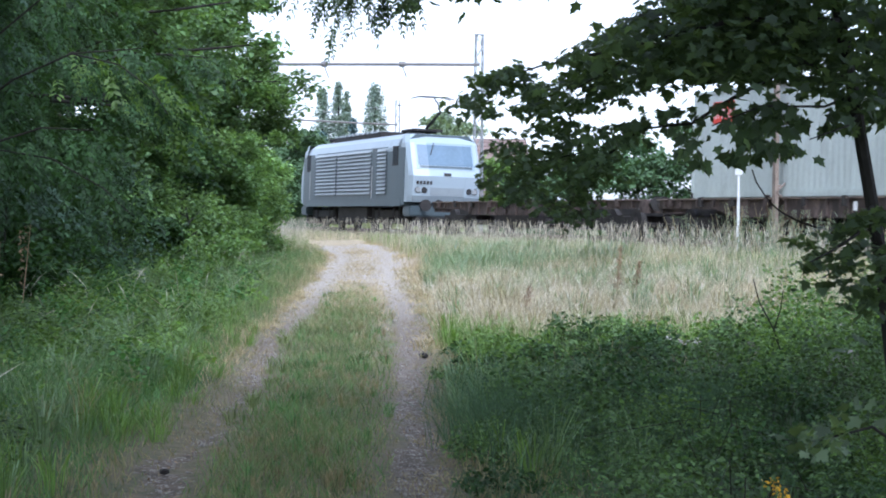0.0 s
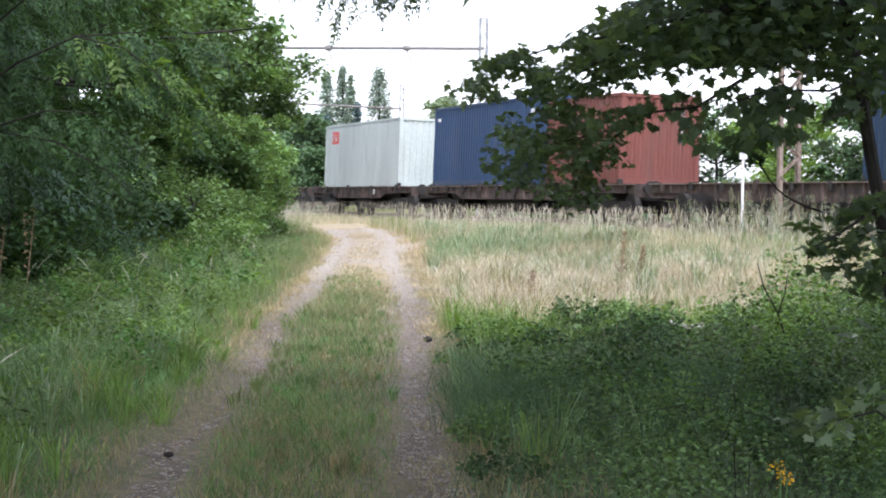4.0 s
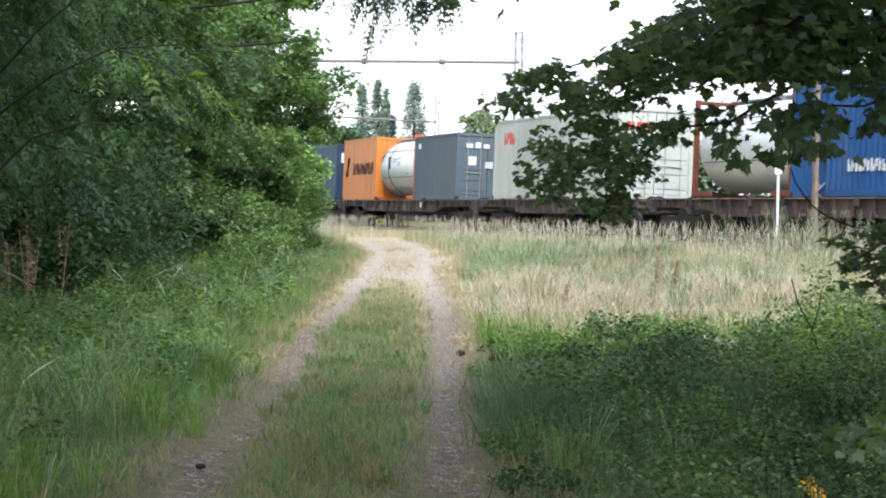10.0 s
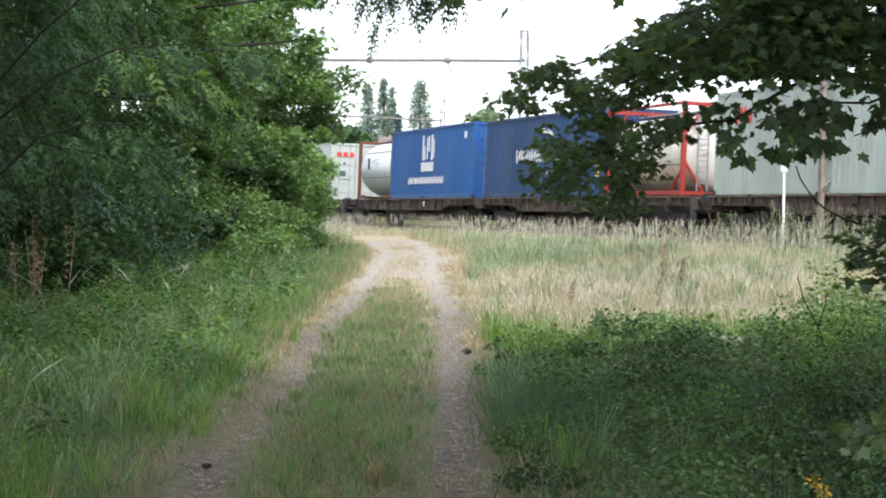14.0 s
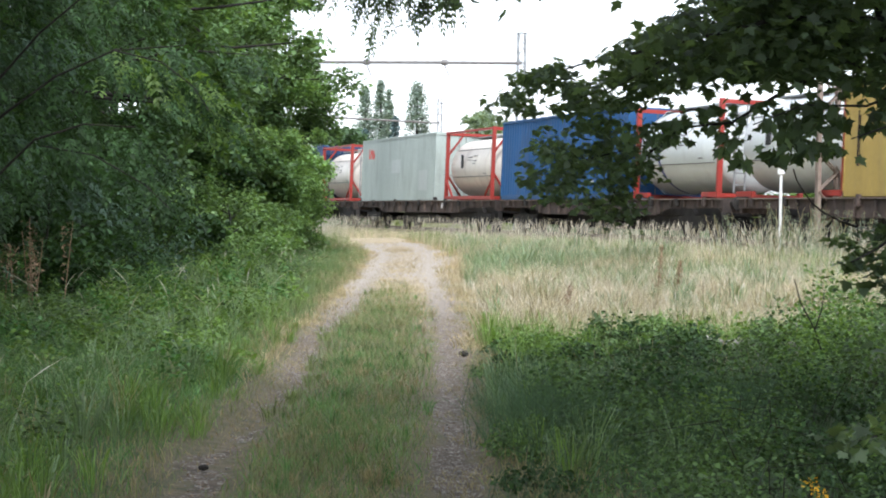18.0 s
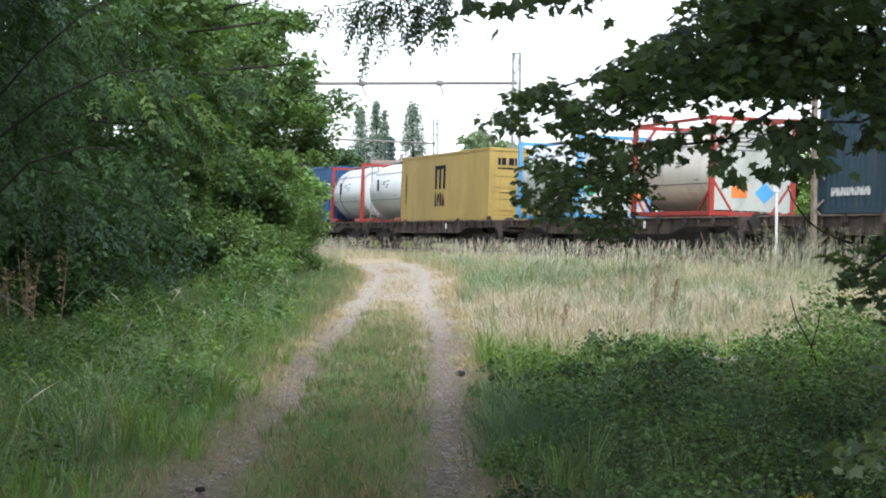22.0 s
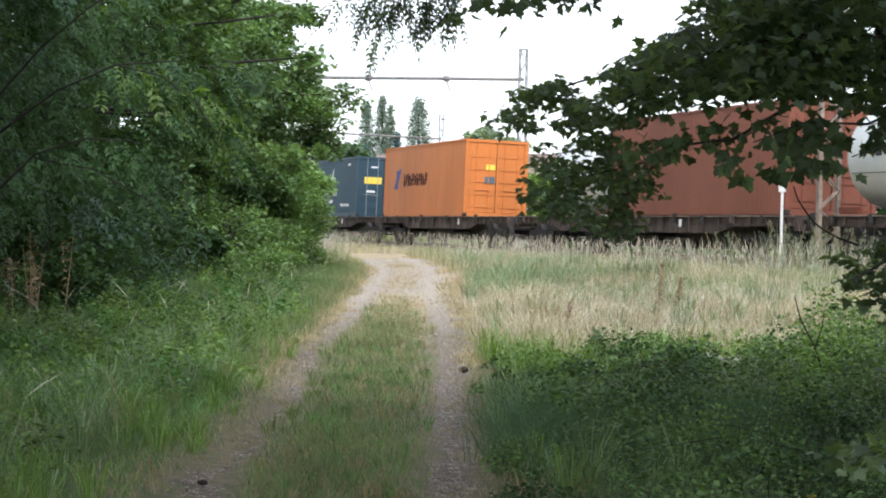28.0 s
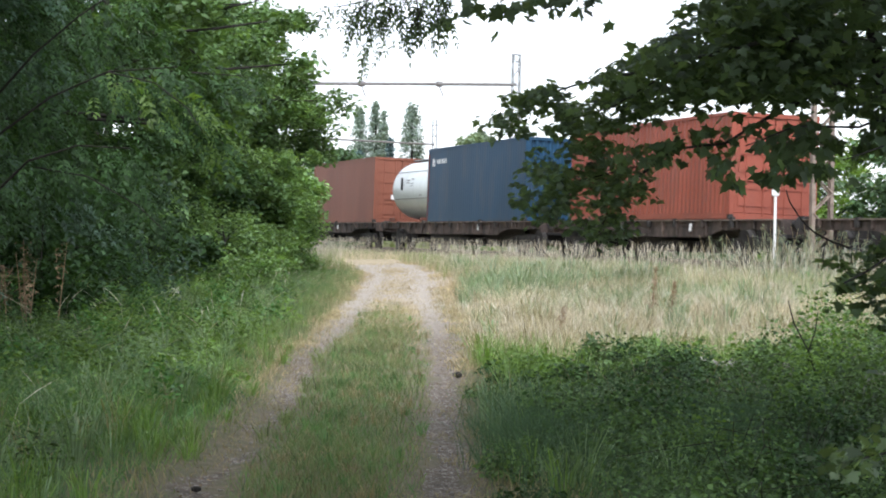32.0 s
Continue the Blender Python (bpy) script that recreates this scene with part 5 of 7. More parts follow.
def branch_lines(rng, base, top, radius, levels=3, crown_from=0.12):
    """Trunk and limbs of a broad-leaved tree as (points, r0, r1), and the places where leaf clumps hang."""
    base, top = np.array(base, float), np.array(top, float)
    H = np.linalg.norm(top - base)
    lines, tips = [], []
    n = 7
    trunk = [base + (top - base) * k / n + np.array([*rng.normal(0, 0.03 * H * (k > 0), 2), 0]) * 0.6 for k in range(n + 1)]
    lines.append((trunk, 0.022 * H, 0.006 * H, 0))
    for k in range(int(9 + H)):
        f = rng.uniform(crown_from, 0.98)
        p0 = trunk[int(f * n)] + (trunk[min(n, int(f * n) + 1)] - trunk[int(f * n)]) * (f * n % 1)
        a = rng.uniform(0, 2 * np.pi)
        reach = radius * (0.55 + 0.55 * math.sin(math.pi * min(1, f * 0.85 + 0.1))) * rng.uniform(0.7, 1.0)
        lift = rng.uniform(0.05, 0.5) * reach
        end = p0 + np.array([math.cos(a) * reach, math.sin(a) * reach, lift])
        mid = (p0 + end) / 2 + np.array([*rng.normal(0, 0.1 * reach, 2), 0.12 * reach])
        limb = len(lines)
        lines.append(([p0, mid, end], 0.008 * H, 0.002 * H, limb))
        for q in (0.35, 0.55, 0.75, 0.9, 1.0):
            c = (p0 * (1 - q) ** 2 + 2 * mid * q * (1 - q) + end * q * q)
            tips.append(c + rng.normal(0, 0.18 * reach, 3) * np.array([1, 1, 0.6]))
            if q > 0.5 and levels > 2:
                b = rng.uniform(0, 2 * np.pi)
                e2 = c + np.array([math.cos(b), math.sin(b), rng.uniform(-0.1, 0.4)]) * reach * 0.35
                lines.append(([c, e2], 0.003 * H, 0.001 * H, limb))
                tips.append(e2)
    return lines, np.array(tips)


def broad_tree(name, x, y, height, radius, count, size, mat, label, seed, lean=(0, 0), clump=0.55, shape=LEAF_BROAD, category="tree", group="", mats2=None, skirt=0.0, crown_from=0.12, layer=0.7, pinnate=0.0, bare=0.05):
    rng = np.random.default_rng(seed)
    z0 = float(ground_z(x, y)) - 0.1
    root = thing(name, label, category, group)
    lines, tips = branch_lines(rng, (x, y, z0), (x + lean[0], y + lean[1], z0 + height * 0.92), radius, crown_from=crown_from)
    for key in sorted({q[3] for q in lines}):
        bm = bmesh.new()
        for pts, r0, r1, limb in lines:
            if limb == key:
                tube(bm, pts, r0, r1, 8 if key == 0 else 5)
        part("limb" if key else "trunk", bm, bark, root)
    if skirt:
        k = int(len(tips) * skirt)
        a = rng.uniform(0, 2 * np.pi, k)
        r = radius * np.sqrt(rng.uniform(0.3, 1, k)) * 0.95
        tips = np.concatenate([tips, np.stack([x + r * np.cos(a), y + r * np.sin(a), z0 + rng.uniform(0.2, height * 0.4, k)], -1)])
    per = max(8, count // len(tips))
    w = rng.uniform(0.5, 1.5, len(tips))
    pos = []
    for c, q in zip(tips, w):
        n = int(per * q)
        o = rng.normal(0, 1, (n, 3))
        o = unit(o) * (rng.uniform(0, 1, (n, 1)) ** 0.5)
        pos.append(c + (o * np.array([1, 1, layer]) - np.array([0, 0, 0.35]) * (o[:, 0:1] ** 2 + o[:, 1:2] ** 2)) * clump * rng.uniform(0.7, 1.3))
    split = len(pos) * 3 // 4 if mats2 else len(pos)
    groups = [(pos[:split], mat)] + ([(pos[split:], mats2)] if mats2 else [])
    for ps, m in groups:
        pp = np.concatenate(ps)
        pp = pp[pp[:, 2] > ground_z(pp[:, 0], pp[:, 1]) + bare * rng.uniform(0.8, 1.25, len(pp))]
        if pinnate:
            pp = pp[::6]
            axis = np.array([x + lean[0] * 0.5, y + lean[1] * 0.5, z0 + height * 0.35])
            v, f = pinnate_at(pp, pinnate, rng, unit((pp - axis) * np.array([1, 1, 0.4])))
        else:
            v, f = leaves_at(pp, size, rng, shape)
        sheet("crown", v, f, m, root)
    return root


def blades(xy, height, width, rng, lean=0.35, seeds=False):
    """Grass blades: bent tapering strips, or stems with a seed head, standing on the ground."""
    n = len(xy)
    z = ground_z(xy[:, 0], xy[:, 1])
    h = height * rng.uniform(0.5, 1.25, n)
    a = rng.uniform(0, 2 * np.pi, n)
    dirv = np.stack([np.cos(a), np.sin(a)], -1)
    b = rng.uniform(0, 2 * np.pi, n)
    side = np.stack([np.cos(b), np.sin(b)], -1)
    bend = lean * h * rng.uniform(0.2, 1.2, n)
    prof = [(0, 0, 1), (0.55, 0.3, 0.8), (1.0, 1.0, 0.0)] if not seeds else [(0, 0, 0.5), (0.72, 0.3, 0.4), (0.86, 0.6, 1.9), (1.0, 1.0, 0.0)]
    rows = []
    for fh, fb, fw in prof:
        c = xy + dirv * (bend * fb)[:, None]
        zz = z + h * fh
        for s in ((-1, 1) if fw else (0,)):
            q = c + side * (s * fw * width / 2)
            rows.append(np.concatenate([q, zz[:, None]], -1))
    V = np.stack(rows, 1)
    k = V.shape[1]
    base = np.arange(n)[:, None] * k
    tri = []
    for i in range(0, k - 3, 2):
        tri += [(i, i + 1, i + 3), (i, i + 3, i + 2)]
    tri.append((k - 3, k - 2, k - 1))
    F = (base[:, :, None] + np.array(tri)[None]).reshape(-1, 3)
    return V.reshape(-1, 3), F


def grass(name, xy, height, width, mat, label, seed, lean=0.35, seeds=False, parent=None):
    rng = np.random.default_rng(seed)
    v, f = blades(xy, height, width, rng, lean, seeds)
    ob = sheet(name, v, f, mat)
    return tagged(ob, label, "grass", kind="stuff")


def tussocks(name, centres, per, height, width, mat, label, seed, out=0.06, arch=0.9):
    """Clumps of long blades that arch outwards from one root."""
    rng = np.random.default_rng(seed)
    i = np.repeat(np.arange(len(centres)), per)
    n = len(i)
    a = rng.uniform(0, 2 * np.pi, n)
    d = np.stack([np.cos(a), np.sin(a)], -1)
    xy = centres[i] + d * (out * rng.uniform(0, 1, n))[:, None]
    z = ground_z(xy[:, 0], xy[:, 1])
    h = height * (0.6 + 0.7 * rng.uniform(0, 1, len(centres)))[i] * rng.uniform(0.5, 1.1, n)
    reach = h * rng.uniform(0.15, 1.0, n) * arch
    side = np.stack([-d[:, 1], d[:, 0]], -1) + rng.normal(0, 0.4, (n, 2))
    rows = []
    for fh, fb, fw in ((0, 0, 0.8), (0.6, 0.22, 1.0), (0.95, 0.6, 0.7), (0.9, 1.0, 0.0)):
        q = xy + d * (reach * fb)[:, None]
        for s_ in ((-1, 1) if fw else (0,)):
            rows.append(np.concatenate([q + side * (s_ * fw * width / 2), (z + h * fh)[:, None]], -1))
    V = np.stack(rows, 1)
    tri = np.array([(0, 1, 3), (0, 3, 2), (2, 3, 5), (2, 5, 4), (4, 5, 6)])
    F = (np.arange(n)[:, None, None] * 7 + tri[None]).reshape(-1, 3)
    return tagged(sheet(name, V.reshape(-1, 3), F, mat), label, "grass", kind="stuff")


def scatter(rng, n, x0, x1, y0, y1, keep):
    x, y = rng.uniform(x0, x1, n), y0 + (y1 - y0) * rng.uniform(0, 1, n) ** 1.0
    ok = keep(x, y) > rng.uniform(0, 1, n)
    return np.stack([x, y], -1)[ok]


def flank(x, y):
    return -((x - NEAR0.x) * AWAY.x + (y - NEAR0.y) * AWAY.y)


def patchy(x, y, s, seed):
    """Soft random patches between 0 and 1."""
    r = np.random.default_rng(seed)
    v = 0
    for k in range(5):
        a = r.uniform(0, 2 * np.pi)
        w = s * r.uniform(0.6, 2.0)
        v = v + np.sin((x * math.cos(a) + y * math.sin(a)) * w + r.uniform(0, 6))
    return np.clip(0.5 + v / 4, 0, 1)


def seen(x, y):
    """Within the wedge of country that the walk looks over."""
    return (np.abs(x) < 1.2 + 0.235 * y).astype(float)


def clumps(name, xy, per, spread, height, size, mats, label, rng, shape=LEAF_BROAD, droop=0.15):
    """Low rounded clumps of leafy weeds; the clumps are dealt out over the leaf colours."""
    n = len(xy)
    i = np.repeat(np.arange(n), per)
    w = rng.uniform(0.5, 1.4, n)[i] * spread
    o = rng.normal(0, 1, (len(i), 2)) * w[:, None]
    r2 = (o ** 2).sum(1) / (2 * w ** 2)
    hh = height * rng.uniform(0.5, 1.15, n)[i] * np.exp(-r2 * 0.5) * rng.uniform(0.35, 1.05, len(i)) + 0.03
    pp = np.stack([xy[i, 0] + o[:, 0], xy[i, 1] + o[:, 1], ground_z(xy[i, 0], xy[i, 1]) + hh], -1)
    deal = rng.integers(0, len(mats), n)[i]
    for k, (m, lab) in enumerate(mats):
        sel = pp[deal == k]
        v, f = leaves_at(sel, size * (0.75 + 0.02 * sel[:, 1]), rng, shape, droop, 0.5)
        tagged(sheet(name, v, f, m), lab + label, "weeds", kind="stuff")


def build_grass():
    rng = np.random.default_rng(11)
    off = beside
    # strip between the ruts: short, worn and half dry, longer towards the sun
    mid = lambda x, y: seen(x, y) * np.clip(1.75 - np.abs(off(x, y)) / 0.36, 0, 1) * ease(44, 23, y + 10 * (patchy(x, y, 2.4, 16) - 0.5) + 7 * ease(0.0, 0.45, off(x, y)))
    green_side = lambda x, y: (0.55 + 0.45 * ease(9, 13, y)) * 0.55 + 0.45 * ease(0.2, 0.8, patchy(x, y * 0.35, 1.6, 14)) * ease(0.5, -0.3, off(x, y))
    xy = scatter(rng, 120000, -2.5, 1.5, 7, 44, lambda x, y: mid(x, y) * np.clip(14 / y, 0.25, 1) * green_side(x, y))
    grass("grass_strip", xy, 0.085, 0.0046, grass_green, "short green grass between the wheel ruts", 1, 1.2)
    xy = scatter(rng, 110000, -2.5, 1.5, 7, 44, lambda x, y: mid(x, y) * np.clip(14 / y, 0.25, 1) * (0.4 + 0.6 * patchy(x, y * 0.5, 1.3, 141)))
    grass("grass_strip", xy, 0.095, 0.0042, grass_olive, "olive grass between the wheel ruts", 142, 1.1)
    xy = scatter(rng, 80000, -2.5, 1.5, 7, 46, lambda x, y: mid(x, y) * (0.45 + 0.4 * patchy(x, y * 0.4, 2.0, 3)) * np.clip(14 / y, 0.25, 1))
    grass("grass_strip", xy, 0.075, 0.0045, grass_tan, "dry straw-coloured grass between the wheel ruts", 2, 1.4)
    xy = scatter(rng, 42000, -2.6, 1.0, 18, 44, lambda x, y: mid(x, y) * ease(18, 25, y) * ease(0.66, 0.15, np.abs(off(x, y) + 0.12)) * (0.15 + 0.85 * patchy(x, y, 1.4, 117)))
    grass("grass_strip", xy, 0.08 + 0.12 * patchy(xy[:, 0], xy[:, 1], 1.2, 118), 0.005, grass_olive, "olive seeding grass on the far crown of the track", 111, 0.8)
    xy = scatter(rng, 3600, -2.6, 1.0, 18, 44, lambda x, y: mid(x, y) * ease(18, 25, y) * ease(0.65, 0.3, np.abs(off(x, y) + 0.1)))
    grass("grass_strip", xy, 0.27, 0.004, grass_tan, "thin seeding stems on the far crown of the track", 112, 0.5, True)
    # left verge; its dry edge is overgrown where the hedge shades it most
    worn = lambda y: 1 - 0.75 * ease(11.5, 14, y) * ease(28, 22, y)
    verge = lambda x, y: seen(x, y) * ease(-0.95, -1.3, off(x, y)) * ease(79, 71, y)
    xy = scatter(rng, 330000, -14, 0, 7.5, 78, lambda x, y: verge(x, y) * np.clip(20 / y, 0.2, 1))
    hgt = 0.11 + 0.20 * patchy(xy[:, 0], xy[:, 1], 0.9, 12) * ease(-1.1, -1.9, off(xy[:, 0], xy[:, 1]))
    grass("grass_verge", xy, hgt, 0.006, grass_green, "lush green grass on the verge", 3, 1.2)
    xy = scatter(rng, 120000, -14, 0, 20, 78, lambda x, y: verge(x, y) * ease(20, 30, y) * np.clip(30 / y, 0.3, 1))
    grass("grass_verge", xy, 0.30, 0.006, grass_olive, "olive grass on the sunny end of the verge", 113, 0.6)
    xy = scatter(rng, 200000, -14, 0, 7.5, 60, lambda x, y: verge(x, y) * ease(-1.3, -1.9, off(x, y)) * np.clip(16 / y, 0.25, 1) * (0.2 + 0.8 * patchy(x, y, 0.8, 31)))
    pos = np.stack([xy[:, 0], xy[:, 1], ground_z(xy[:, 0], xy[:, 1]) + rng.uniform(0.05, 0.46, len(xy)) * (0.35 + 0.65 * patchy(xy[:, 0], xy[:, 1], 1.1, 32))], -1)
    fresh = patchy(xy[:, 0], xy[:, 1], 0.9, 33) > 0.55
    for sel, m, lab in ((fresh, leaf_fresh, "bright green weeds on the verge"), (~fresh, leaf_bramble, "leafy green weeds on the verge")):
        v, f = leaves_at(pos[sel], 0.062, rng, LEAF_NARROW, -0.1, 0.6)
        tagged(sheet("verge_weeds", v, f, m), lab, "weeds", kind="stuff")
    xy = scatter(rng, 2300, -12, 0, 8, 50, lambda x, y: verge(x, y) * ease(-1.35, -1.7, off(x, y)) * np.clip(14 / y, 0.3, 1) * (0.25 + 0.75 * patchy(x, y, 0.7, 81)))
    clumps("verge_weeds", xy, 120, 0.12, 0.42, 0.052, ((leaf_fresh, "fresh yellow-green"), (leaf_bramble, "mid-green"), (leaf_lush, "deep green")), " leafy weed clumps on the verge", rng)
    xy = scatter(rng, 900, -6.5, -2.8, 13, 30, lambda x, y: seen(x, y) * ease(-2.6, -3.4, off(x, y)) * patchy(x, y, 0.9, 85))
    clumps("verge_weeds", xy, 150, 0.13, 0.62, 0.056, ((leaf_fresh, "tall fresh green"), (leaf_lush, "tall deep green")), " nettle clumps at the foot of the hedge", rng, LEAF_NARROW, 0.3)
    xy = scatter(rng, 90000, -5, 2, 7.5, 50, lambda x, y: seen(x, y) * np.clip(1 - np.abs(np.abs(off(x, y)) - 1.12) / 0.34, 0, 1) * np.clip(14 / y, 0.3, 1))
    grass("grass_edge", xy, 0.06, 0.005, grass_olive, "short worn grass at the edges of the ruts", 34, 1.4)
    xy = scatter(rng, 52000, -5, 0, 7.5, 62, lambda x, y: seen(x, y) * ease(-0.9, -1.05, off(x, y)) * ease(-2.2, -1.2, off(x, y)) * np.clip(14 / y, 0.3, 1) * worn(y))
    grass("grass_verge", xy, 0.11, 0.005, grass_tan, "dry grass along the edge of the track", 4, 1.0)
    xy = scatter(rng, 2200, -12, 0, 9, 60, lambda x, y: verge(x, y) * ease(-1.3, -1.9, off(x, y)) * patchy(x, y, 0.5, 8))
    grass("grass_verge", xy, 0.62, 0.006, grass_seed, "pale bent grass stems on the verge", 5, 0.9, True)
    xy = scatter(rng, 5200, -12, 0, 8, 50, lambda x, y: verge(x, y) * ease(-1.25, -1.9, off(x, y)) * np.clip(16 / y, 0.3, 1) * (0.15 + 0.85 * patchy(x, y, 0.7, 51)))
    tussocks("grass_tussock", xy, 34, 0.33, 0.0048, grass_blue, "long blue-green grass tussocks on the verge", 52, 0.08, 1.3)
    xy = scatter(rng, 4600, -12, 0, 8, 50, lambda x, y: verge(x, y) * ease(-1.1, -1.5, off(x, y)) * np.clip(14 / y, 0.3, 1) * patchy(x, y, 0.8, 53))
    tussocks("grass_tussock", xy, 34, 0.26, 0.005, grass_fresh, "yellow-green grass tussocks on the verge", 54)
    xy = scatter(rng, 700, -12, 0, 8, 40, lambda x, y: verge(x, y) * np.clip(12 / y, 0.3, 1) * patchy(x, y, 0.9, 55))
    tussocks("grass_tussock", xy, 26, 0.27, 0.0035, grass_tan, "dry straw tussocks on the verge", 56)
    xy = scatter(rng, 1500, -2.5, 1.5, 8, 38, lambda x, y: mid(x, y) * np.clip(12 / y, 0.3, 1) * green_side(x, y) * patchy(x, y, 1.3, 57))
    tussocks("grass_tussock", xy, 36, 0.11, 0.0035, grass_green, "green grass tufts between the wheel ruts", 58, 0.05)
    xy = scatter(rng, 1100, -2.5, 1.5, 8, 44, lambda x, y: mid(x, y) * np.clip(14 / y, 0.4, 1) * patchy(x, y, 1.1, 59))
    tussocks("grass_tussock", xy, 32, 0.11, 0.0032, grass_tan, "dry grass tufts between the wheel ruts", 60, 0.05)
    xy = scatter(rng, 1300, -4, 0, 11, 27, lambda x, y: seen(x, y) * (1 - worn(y)) * np.clip(1 - np.abs(off(x, y) + 1.22) / 0.3, 0, 1) * (0.2 + 0.8 * patchy(x, y, 1.2, 131)))
    tussocks("grass_tussock", xy, 30, 0.17, 0.0048, grass_fresh, "fresh grass tufts overhanging the shaded rut", 132, 0.08, 1.2)
    xy = scatter(rng, 900, -4, 0, 12, 27, lambda x, y: seen(x, y) * (1 - worn(y)) * np.clip(1 - np.abs(off(x, y) + 0.56) / 0.14, 0, 1))
    tussocks("grass_tussock", xy, 26, 0.12, 0.0042, grass_olive, "olive grass tufts along the inner side of the rut", 133, 0.06, 1.2)
    xy = scatter(rng, 420, -5, 0, 12, 28, lambda x, y: verge(x, y) * np.clip(1 - np.abs(off(x, y) + 1.9) / 0.7, 0, 1) * ease(0.45, 0.75, patchy(x, y, 0.8, 134)))
    clumps("verge_weeds", xy, 110, 0.11, 0.30, 0.048, ((leaf_fresh, "bright yellow-green"),), " low weed clumps on the verge", rng)
    # fallen leaves and bits of bark in the ruts
    xy = scatter(rng, 16000, -4, 1.5, 8, 34, lambda x, y: seen(x, y) * np.clip(1 - np.abs(np.abs(off(x, y)) - 0.78) / 0.32, 0, 1) * np.clip(13 / y, 0.2, 1) * patchy(x, y, 1.8, 87))
    pp = np.stack([xy[:, 0], xy[:, 1], ground_z(xy[:, 0], xy[:, 1]) - 0.02 + rng.uniform(0, 0.02, len(xy))], -1)
    v, f = leaves_at(pp, 0.026, rng, LEAF_OVAL, 0.0, 0.25)
    tagged(sheet("leaf_litter", v, f, dry_stem), "brown fallen leaves lying in the wheel ruts", "leaf litter", kind="stuff")
    # sparse tufts that creep into the ruts
    xy = scatter(rng, 80000, -3, 1, 8, 46, lambda x, y: seen(x, y) * np.clip(1 - np.abs(np.abs(off(x, y)) - 0.78) / 0.34, 0, 1) * np.maximum(ease(0.5, 0.8, patchy(x, y, 2.2, 115)), 0.6 * ease(-0.3, -0.6, off(x, y)) * ease(11, 14, y) * ease(34, 24, y)) * np.clip(14 / y, 0.3, 1))
    grass("straw_litter", xy, 0.045, 0.0045, grass_tan, "thin straw creeping over the ruts", 116, 1.6)
    # litter of short straw along the ruts
    xy = scatter(rng, 110000, -5, 2, 8, 50, lambda x, y: seen(x, y) * np.clip(1 - np.abs(np.abs(off(x, y)) - 1.02) / 0.26, 0, 1) * np.clip(16 / y, 0.35, 1) * (0.3 + 0.7 * patchy(x, y, 1.6, 83)) * np.where(off(x, y) < 0, worn(y), 1))
    grass("straw_litter", xy, 0.05, 0.005, grass_tan, "short straw litter along the ruts", 84, 1.6)
    # golden dry strip along the outer side of the left rut
    xy = scatter(rng, 90000, -6, 0, 14, 66, lambda x, y: seen(x, y) * ease(-0.92, -1.02, off(x, y)) * ease(-1.9, -1.25, off(x, y)) * ease(14, 22, y) * np.clip(24 / y, 0.4, 1) * (0.25 + 0.75 * patchy(x, y, 0.9, 95)))
    grass("grass_fringe", xy, 0.12, 0.0055, grass_gold, "golden dry grass along the rut", 96, 1.0)
    # bleached short straw creeping over the sunny end of the track, between and beside the ruts
    xy = scatter(rng, 110000, -3.5, 2.5, 22, 72, lambda x, y: seen(x, y) * ease(0.7, 0.15, np.abs(off(x, y))) * ease(22, 32, y) * ease(78, 60, y) * (0.3 + 0.5 * patchy(x, y, 1.1, 201)))
    grass("straw_litter", xy, 0.045, 0.008, grass_gold, "bleached straw between the far ruts", 202, 1.6)
    xy = scatter(rng, 130000, -3.5, 3.5, 20, 74, lambda x, y: seen(x, y) * ease(0.66, 1.0, off(x, y)) * ease(2.4, 1.3, off(x, y)) * ease(19, 24, y) * (0.2 + 0.8 * ease(0.3, 0.7, patchy(x, y, 0.9, 203))))
    grass("straw_litter", xy, 0.055, 0.008, grass_gold, "bleached straw along the sunny rut", 204, 1.5)
    xy = scatter(rng, 90000, -5.5, 0, 20, 76, lambda x, y: seen(x, y) * ease(-0.66, -0.98, off(x, y)) * ease(-1.7, -1.05, off(x, y)) * ease(19, 24, y) * (0.2 + 0.8 * ease(0.3, 0.7, patchy(x, y, 0.9, 205))))
    grass("straw_litter", xy, 0.055, 0.008, grass_gold, "bleached straw along the shaded rut", 206, 1.5)
    # straw fringe where the track bends away
    xy = scatter(rng, 70000, -9, 3, 40, 82, lambda x, y: ease(0.9, 1.4, np.abs(off(x, y))) * ease(3.0, 1.7, np.abs(off(x, y))) * ease(0.8, 2.0, flank(x, y)) * (0.25 + 0.75 * patchy(x, y, 0.8, 61)))
    grass("grass_fringe", xy, 0.18, 0.009, grass_gold, "golden dry grass where the track bends", 62, 0.8)
    # right of the track: thin dry grass, then the meadow up to the line
    right = lambda x, y: seen(x, y) * ease(0.9, 1.3, off(x, y))
    xy = scatter(rng, 40000, -2, 3, 8, 30, lambda x, y: right(x, y) * ease(1.9, 1.2, off(x, y)))
    grass("grass_edge", xy, 0.13, 0.006, grass_tan, "short dry grass beside the track", 6, 0.9)
    meadow = lambda x, y: seen(x, y) * ease(1.0, 2.0, off(x, y) - 0.35 * ease(38, 50, y)) * ease(0.3, 1.0, flank(x, y))
    near = lambda x, y: meadow(x, y) * ease(21.5, 24.5, y) * ease(45, 37, y + 0.35 * x)
    xy = scatter(rng, 260000, -2, 14, 18, 48, near)
    grass("meadow_grass", xy, 0.32 * (0.55 + 0.75 * patchy(xy[:, 0], xy[:, 1], 1.6, 121)), 0.0046, grass_dry, "bleached straw-coloured meadow grass", 7, 0.9)
